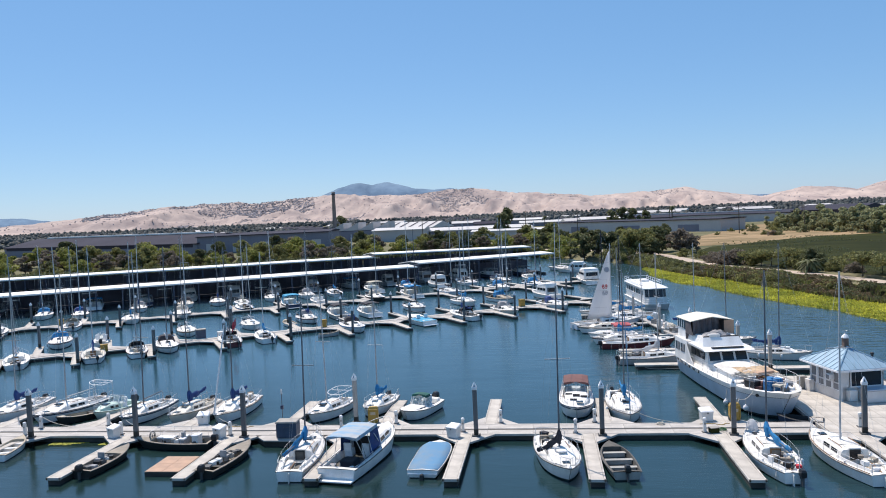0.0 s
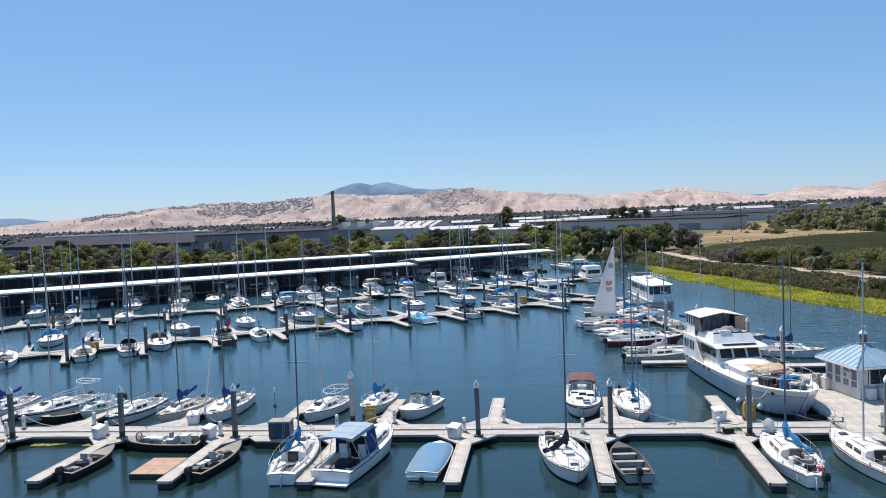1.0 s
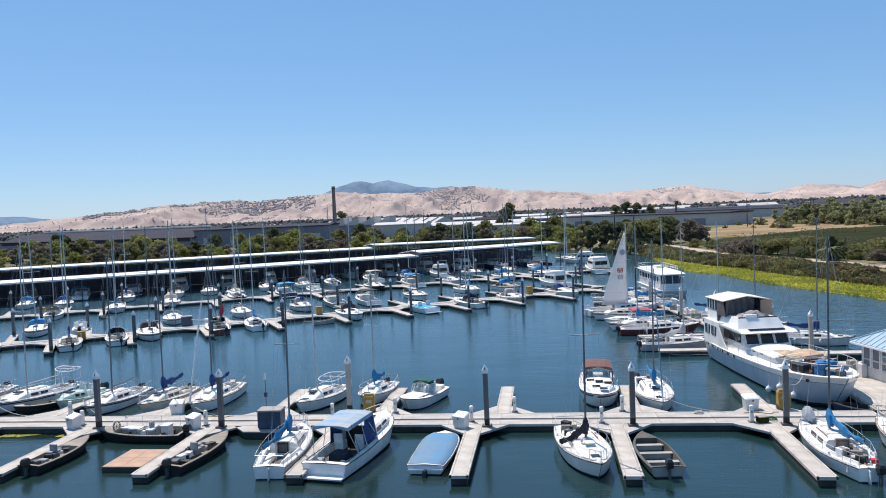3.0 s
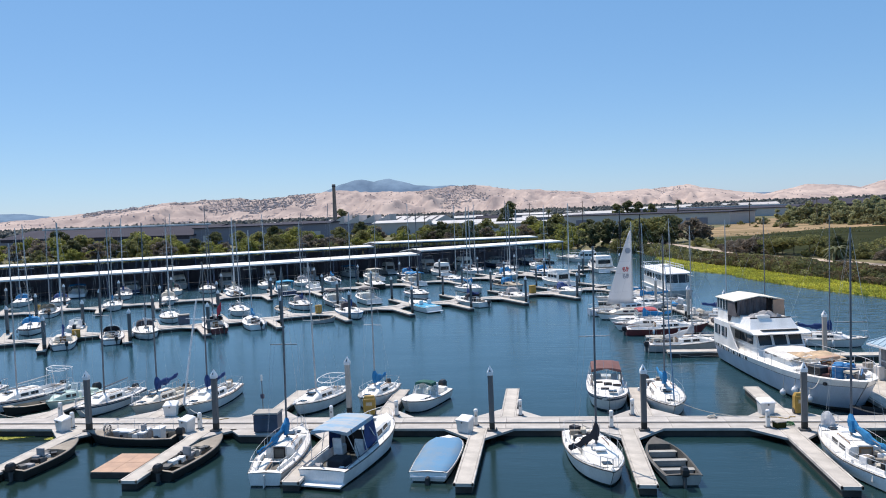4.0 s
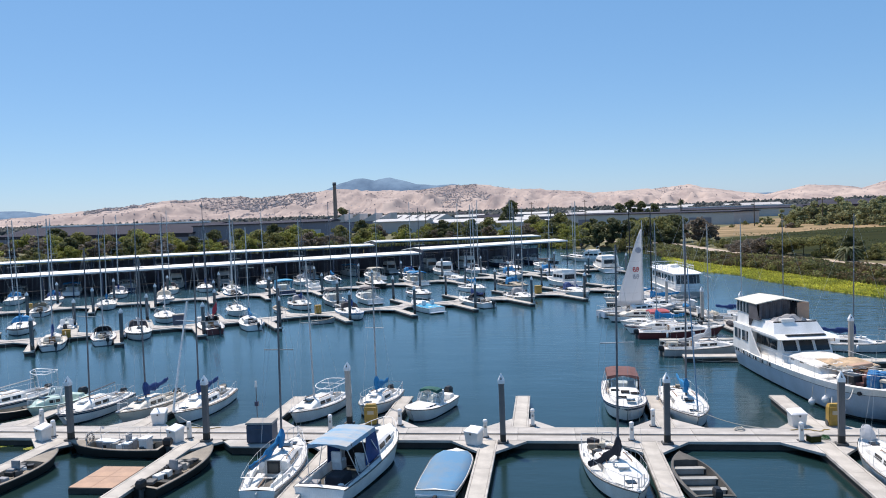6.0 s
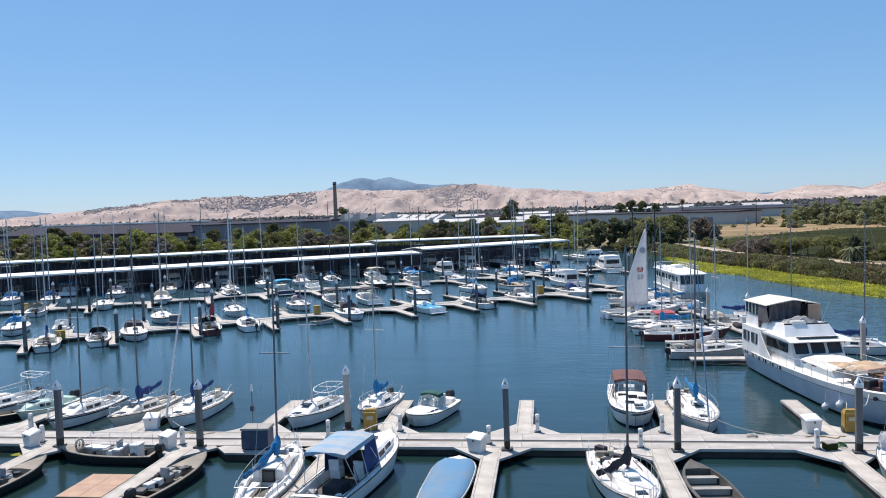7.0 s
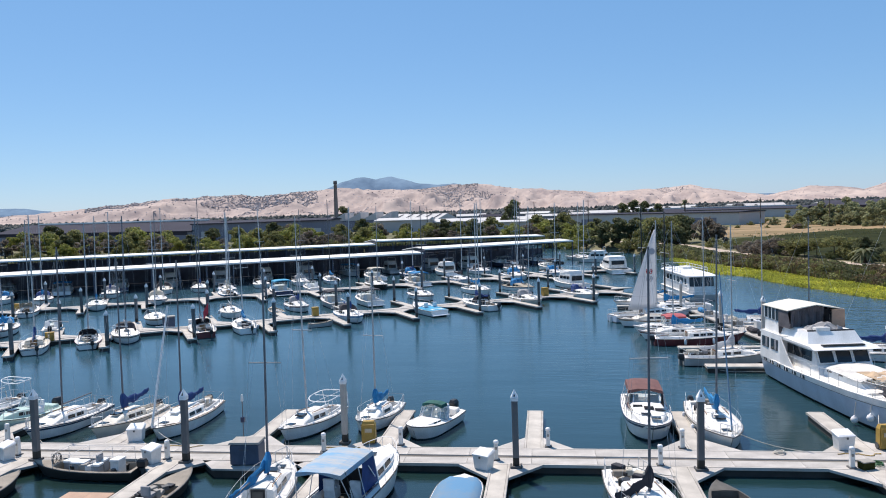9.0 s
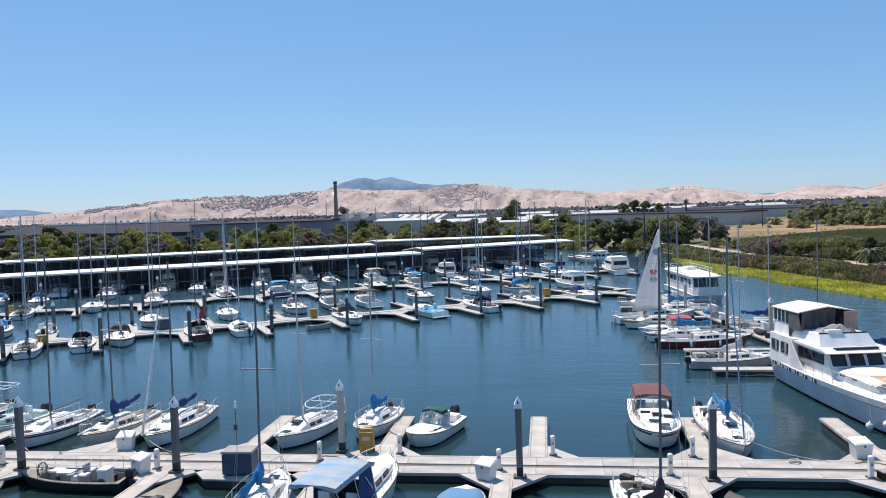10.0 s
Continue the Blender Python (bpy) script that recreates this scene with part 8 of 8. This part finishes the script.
    for i in range(2):
        for side in (-1, 1):
            part("window", Shape().box((side * (B / 2 * 0.575), h.y(0.45 + 0.07 * i), h.sheer(0.57) + 0.28), (0.06, 0.5, 0.18)), GLASS, trunk_cab)
    r = random.Random(9)
    tarp = Shape().loft([[(-1.6 + 3.2 * i / 9, h.y(0.435 + 0.22 * j / 6), h.sheer(0.6) + 0.66 + 0.025 * r.random() - 0.22 * (abs(i - 4.5) / 4.5) ** 3) for i in range(10)] for j in range(7)], closed=False, caps=False)
    part("deck_tarp", tarp, WHITESHEET, root, "white tarpaulin over the trunk cabin").modifiers.new("cloth", "SOLIDIFY").thickness = 0.02
    for x, s, wdt, ln, mt, dz in ((-0.5, 0.70, 1.6, 0.5, PLYWOOD, 0.62), (0.9, 0.79, 1.3, 0.9, DARKCANVAS, 0.35), (-0.8, 0.80, 0.8, 0.9, BROWNCANVAS, 0.22), (1.2, 0.83, 0.9, 0.9, BLACK, 0.45), (0.5, 0.85, 0.8, 0.7, BROWNCANVAS, 0.4), (0.0, 0.745, 1.6, 0.12, TEAK, 0.5)):
        part("deck_clutter", Shape().box((x, h.y(s), h.sheer(s) - 0.15 + dz), (wdt, ln, 0.12 if mt in (BIMINI, TANCANVAS) else 0.5), r.uniform(-20, 20)), mt, root)
    for _ in range(26):
        s = r.uniform(0.75, 0.93)
        part("deck_clutter", Shape().box((r.uniform(-0.75, 0.75) * (h.half(s) - 0.45), h.y(s), 1.95 + r.uniform(0.0, 0.45)), (r.uniform(0.2, 0.8), r.uniform(0.15, 0.7), r.uniform(0.1, 0.45)), r.uniform(0, 90)),
             r.choice((DARKCANVAS, BROWNCANVAS, BLACK, TANCANVAS, GREYCANVAS, TEAK, CAPWHITE, PLYWOOD)), root)
    for _ in range(9):
        s = r.uniform(0.58, 0.74)
        a = r.uniform(-1.2, 1.2)
        part("deck_rope", Shape().path([(a + 0.5 * math.sin(k * 0.9 + a), h.y(s) + 0.12 * k, h.sheer(s) + 0.62 + 0.05 * math.sin(2.0 * k)) for k in range(9)], 0.03, 4), ROPE, root)
    rails(root, "bow_rail", h, [0.60, 0.70, 0.78, 0.86, 0.93, 0.985], 0.75, 0.12)
    for side in (-1, 1):
        pts = [(side * (h.half(s) - 0.12), h.y(s), h.sheer(s) + 0.75) for s in (0.24, 0.30, 0.36, 0.42, 0.48, 0.54, 0.60)]
        rl = part("side_rail", Shape().path(pts, 0.018, 4), STEEL, root)
        for p in pts:
            part("rail_post", Shape().tube((p[0], p[1], p[2] - 0.75), p, 0.015, n=4), STEEL, rl)
    part("anchor_windlass", Shape().box((0, h.y(0.95), h.sheer(0.95) + 0.2), (0.4, 0.5, 0.35)), RUBBER, root)
    part("hawse_eye", Shape().tube((h.half(0.9) * 0.96 + 0.03, h.y(0.9), 1.65), (h.half(0.9) * 0.96 - 0.1, h.y(0.9) - 0.05, 1.65), 0.11, n=10), BLACK, root)
    drums = []
    for x, y, dz in ((16.15, 51.5, -0.1), (16.8, 51.55, -0.06), (16.45, 52.15, -0.12)):
        d = thing("blue_drum", pose(x, y, 1.74 + dz), "blue plastic drum on the yacht's foredeck", "drum", "blue drums")
        part("body", Shape().turned((0, 0, 0), [(0.30, 0), (0.33, 0.08), (0.33, 0.34), (0.31, 0.37), (0.33, 0.40), (0.33, 0.68), (0.31, 0.71), (0.33, 0.74), (0.33, 0.96), (0.28, 1.04)], 16), BLUEPLASTIC, d, smooth=True)
        part("lid", Shape().turned((0, 0, 1.04), [(0.29, 0), (0.29, 0.03), (0.24, 0.05)], 16), BLUEPLASTIC, d)
    chair = thing("folding_chair", pose(17.25, 50.8, 1.8, 0, -28, 60), "bright blue folded deck chair", "deck chair")
    part("seat", Shape().box((0, 0, 0.3), (0.5, 0.08, 1.0)), BLUEPLASTIC, chair)
    part("chair_frame", Shape().path([(-0.28, 0, -0.2), (-0.28, 0.1, 0.85), (0.28, 0.1, 0.85), (0.28, 0, -0.2)], 0.02), STEEL, chair)
    for s, side, z in ((0.70, 1, 0.3), (0.86, 1, 0.5), (0.78, 1, 0.75)):
        x, y, _ = h.point(s, side, 0.9, 0.5)
        p = root.matrix_basis @ Vector((x + 0.2, y, z))
        f = thing("mooring_fender", pose(p.x, p.y, p.z), "round white fender hanging at the yacht's side", "fender", "yacht fenders")
        part("ball", Shape().turned((0, 0, 0), [(0.04, -0.2), (0.15, -0.14), (0.2, 0), (0.15, 0.14), (0.05, 0.2), (0.04, 0.26)], 12), CAPWHITE, f, smooth=True)
        part("rope", Shape().tube((0, 0, 0.3), (0.12, 0, 1.3), 0.018, n=4), ROPE, f)
    return root


build_yacht()


# ---- the houseboat ----
def build_houseboat():
    root = thing("houseboat", pose(16.3, 115.4, 0, 0, 0, -84), "long white houseboat with a railed flat roof", "houseboat")
    L, W = 7.0, 1.75                                  # half length and half width
    part("hull", Shape().loft([[(-L + 0.2, -W + 0.1, -0.3), (L - 0.8, -W + 0.1, -0.3), (L - 0.8, W - 0.1, -0.3), (-L + 0.2, W - 0.1, -0.3)], [(-L, -W, 0.8), (L, -W, 0.8), (L, W, 0.8), (-L, W, 0.8)]]), GEL, root)
    part("waterline", Shape().box((-0.2, 0, 0.1), (2 * L - 0.9, 2 * W - 0.12, 0.3)), BLACK, root)
    part("deck", Shape().box((0, 0, 0.84), (2 * L + 0.1, 2 * W + 0.1, 0.1)), DECK, root)
    cab = part("cabin", Shape().loft([[(x, y, z) for x, y in ((-L + 0.8, -W + 0.15), (L - 1.0 - k, -W + 0.15), (L - 0.6 - k, -W + 0.75), (L - 0.6 - k, W - 0.75), (L - 1.0 - k, W - 0.15), (-L + 0.8, W - 0.15))] for z, k in ((0.86, 0.0), (1.7, 0.0), (3.02, 0.25))]), GEL, root)
    for side in (-1, 1):
        for i in range(7):
            win = part("window", Shape().box((-5.3 + 1.65 * i, side * (W - 0.13), 2.3), (1.15 if i % 3 else 0.6, 0.08, 0.72)), GLASS, cab)
            part("sill", Shape().box((-5.3 + 1.65 * i, side * (W - 0.11), 1.91), (1.25, 0.08, 0.06)), CAPWHITE, win)
    for y in (-0.52, 0.52):
        part("window", Shape().loft([[(x + 0.03, y - 0.47, z), (x + 0.03, y + 0.47, z), (x - 0.03, y + 0.47, z), (x - 0.03, y - 0.47, z)] for x, z in ((L - 0.64, 1.78), (L - 0.82, 2.9))]), GLASS, cab, "dark front window")
    for side in (-1, 1):
        y0, y1 = side * (W - 0.68), side * (W - 0.24)
        part("window", Shape().loft([[(L - 0.60 - k, y0, z), (L - 0.89 - k, y1, z), (L - 0.99 - k, y1, z), (L - 0.70 - k, y0, z)] for k, z in ((0.02, 1.78), (0.22, 2.9))]), GLASS, cab, "dark corner window")
    part("roof", Shape().loft([[(x0, -w, z), (x1, -w, z), (x1 + c, -w + 0.7, z), (x1 + c, w - 0.7, z), (x1, w, z), (x0, w, z)] for x0, x1, c, w, z in ((-L + 0.5, L - 0.8, 0.5, W + 0.1, 3.0), (-L + 0.5, L - 0.8, 0.5, W + 0.1, 3.1), (-L + 0.8, L - 1.9, 0.3, W - 0.35, 3.34))]), CAPWHITE, root, "white roof with sloping edges")
    for side in (-1, 1):
        rl = Shape()
        for z in (3.5, 3.85):
            rl.path([(-L + 0.7, side * W, z), (L - 4.2, side * W, z)], 0.03, 4)
        for i in range(8):
            rl.tube((-L + 0.7 + 1.3 * i, side * W, 3.1), (-L + 0.7 + 1.3 * i, side * W, 3.85), 0.03, n=4)
        part("roof_rail", rl, CAPWHITE, root)
    part("roof_rail", Shape().path([(L - 4.2, -W, 3.85), (L - 4.2, W, 3.85)], 0.03, 4).path([(-L + 0.7, -W, 3.85), (-L + 0.7, W, 3.85)], 0.03, 4), CAPWHITE, root)
    part("roof_box", Shape().box((-2.0, 0.3, 3.4), (2.2, 1.2, 0.6), top=0.9), DECK, root, "white locker on the roof")
    fr = Shape()
    for z in (1.2, 1.55):
        fr.path([(L - 2.4, -W, z), (L - 0.3, -W, z), (L, -W + 0.4, z), (L, W - 0.4, z), (L - 0.3, W, z), (L - 2.4, W, z)], 0.03, 4)
    part("porch_rail", fr, CAPWHITE, root)


build_houseboat()


# ---- odds and ends along the walkway past the yacht ----
def walkway_place(k, off):
    """A place k of the way along the walkway, off metres from its middle line."""
    ax, ay, bx, by = 19.6, 60.8, 11.4, 118.0
    d = math.hypot(bx - ax, by - ay)
    return ax + (bx - ax) * k - (by - ay) / d * off, ay + (by - ay) * k + (bx - ax) / d * off


for k, off, turn in ((0.10, 0.7, 80), (0.22, -0.7, 100), (0.30, 0.75, 85), (0.41, -0.75, 95), (0.52, 0.7, 90), (0.63, -0.7, 80), (0.74, 0.7, 95), (0.86, -0.7, 90)):
    x, y = walkway_place(k, off)
    dock_box(x, y, turn, label="scuffed white dock box beside the walkway")
for k, off in ((0.15, -0.8), (0.27, 0.8), (0.47, 0.85), (0.58, -0.85), (0.69, 0.8), (0.80, -0.8)):
    pedestal(*walkway_place(k, off), rz=90)
for k, off, turn in ((0.19, 0.6, 20), (0.35, -0.6, 60), (0.44, 0.5, 110), (0.56, 0.6, 40), (0.67, -0.5, 75), (0.78, 0.55, 10)):
    x, y = walkway_place(k, off)
    steps = thing("boarding_steps", pose(x, y, DOCK, 0, 0, turn), "grey plastic boarding steps on the walkway", "dock steps", "boarding steps")
    for i in range(3):
        part("tread", Shape().box((0, -0.25 + 0.25 * i, 0.12 + 0.2 * i), (0.6, 0.27, 0.06)), BINLID, steps)
    for side in (-1, 1):
        part("stringer", Shape().prism([(side * 0.3 - 0.02, -0.38), (side * 0.3 + 0.02, -0.38), (side * 0.3 + 0.02, 0.38), (side * 0.3 - 0.02, 0.38)], 0.0, 0.52), BINLID, steps)
for k, off, mt, label in ((0.24, 0.4, GREYCANVAS, "heap of grey canvas on the walkway"), (0.38, 0.5, DARKCANVAS, "heap of dark canvas on the walkway"), (0.50, -0.4, TANCANVAS, "folded tan sail on the walkway"), (0.61, 0.4, BLUECANVAS, "bundle of blue canvas on the walkway")):
    x, y = walkway_place(k, off)
    bundle = thing("canvas_bundle", pose(x, y, DOCK, 0, 0, 97), label, "canvas bundle")
    rr = random.Random(int(k * 100))
    part("cloth", Shape().loft([[(-0.8 + 0.2 * i, (0.34 if 0 < i < 8 else 0.12) * math.cos(q) * rr.uniform(0.8, 1.2), 0.24 + (0.26 if 0 < i < 8 else 0.1) * math.sin(q) * rr.uniform(0.8, 1.1)) for q in [n * 0.785 for n in range(8)]] for i in range(9)]), mt, bundle)


# ---- mooring lines and small floats ----
def line(pts, label="pale slack mooring line between boat and dock"):
    ob = thing("mooring_line", pose(0, 0, 0), label, "rope", "mooring lines")
    full = []
    for a, b in zip(pts, pts[1:]):
        a, b = Vector(a), Vector(b)
        for k in range(8):
            q = a.lerp(b, k / 8)
            q.z -= 0.10 * (b - a).length * 0.5 * math.sin(math.pi * k / 8)
            full.append(q)
    full.append(Vector(pts[-1]))
    part("rope", Shape().path(full, 0.022, 5), ROPE, ob)


line([(15.6, 52.6, 1.9), (12.8, 46.4, 2.6)])
line([(15.3, 55.0, 1.6), (13.2, 49.6, 0.6)])
line([(6.4, 50.6, 1.0), (9.5, 48.6, 0.5)])
line([(-24.9, 51.3, 0.9), (-21.6, 48.6, 0.55)])
line([(-39.5, 51.2, 1.0), (-34.5, 48.6, 0.55)])
line([(-32.2, 51.0, 1.0), (-29.5, 48.6, 0.55)])
line([(1.0, 45.4, 0.9), (3.0, 45.0, 0.5)])
line([(9.4, 67.9, 0.3), (12.0, 67.6, 0.15), (15.5, 67.5, 0.5)])
line([(18.6, 54.0, 0.5), (18.0, 51.4, 1.9)])
coil = thing("rope_coil", pose(8.3, 48.4, DOCK), "pale coil of rope on the dock", "rope")
part("loop", Shape().path([(0.28 * math.cos(i * 0.7) * (1 - i * 0.02), 0.18 * math.sin(i * 0.7), 0.03 + 0.006 * i) for i in range(20)], 0.035, 5), ROPE, coil)
NEAR["fine"] = True
dinghy = skiff(17.6, 49.6, 160, 2.9, "small dark inflatable dinghy at the yacht's bow", B=1.4, hull_mat=NAVY, floor_mat=BLACK, motor=False, thwarts=1, dark=True)


# ---- duckweed under the dock's edge ----
def duckweed(x0, x1, y0, y1, n, seed):
    s, r = Shape(), random.Random(seed)
    for _ in range(n):
        x, y = r.uniform(x0, x1), r.uniform(y0, y1)
        if noise.noise(Vector((x * 0.6, y * 1.1, seed))) < 0.02:
            continue
        a, w = r.uniform(0, 3), r.uniform(0.03, 0.09)
        s.add([(x + w * math.cos(a + k * 1.257), y + w * math.sin(a + k * 1.257), 0.012 + 0.004 * (k % 2)) for k in range(5)], [(0, 1, 2, 3, 4)])
    return s


tagged(part("duckweed", duckweed(-34.5, -30.0, 45.75, 46.35, 700, 5), WEED), "patches of yellow-green duckweed afloat beside the dock", "duckweed", kind="stuff")


# ---- cords, hoses and odds and ends on the docks ----
def cord(name, pts, radius, material, label, category):
    ob = thing(name, pose(0, 0, DOCK), label, category, "slack dock lines")
    full = []
    for a, b in zip(pts, pts[1:]):
        for k in range(6):
            q = k / 6
            full.append((a[0] + (b[0] - a[0]) * q + 0.06 * math.sin(9 * q + a[0]), a[1] + (b[1] - a[1]) * q + 0.05 * math.sin(7 * q + a[1]), 0.03))
    full.append((pts[-1][0], pts[-1][1], 0.03))
    part("line", Shape().path(full, radius, 5), material, ob)


HOSEGREEN = mat("green_hose", (0.05, 0.16, 0.06), 0.6, 0, 0.2, 3, 30)
for x in (-22.2, -13.8, 10.9):
    cord("dock_line", [(x, 48.4), (x + 0.6, 48.5), (x + 1.3, 48.2), (x + 1.9, 48.55)], 0.022, YELLOW if rnd.random() < 0.4 else BLACK, "slack thin line trailing over the dock planks", "rope")
for x, y in ((12.0, 46.9),):
    coil = thing("hose_coil", pose(x, y, DOCK), "green garden hose coiled on the dock", "hose", "coiled hoses")
    part("loop", Shape().path([(0.26 * math.cos(i * 0.6) * (1 - i * 0.008), 0.24 * math.sin(i * 0.6) * (1 - i * 0.006), 0.025 + 0.004 * i) for i in range(36)], 0.02, 5), HOSEGREEN, coil)
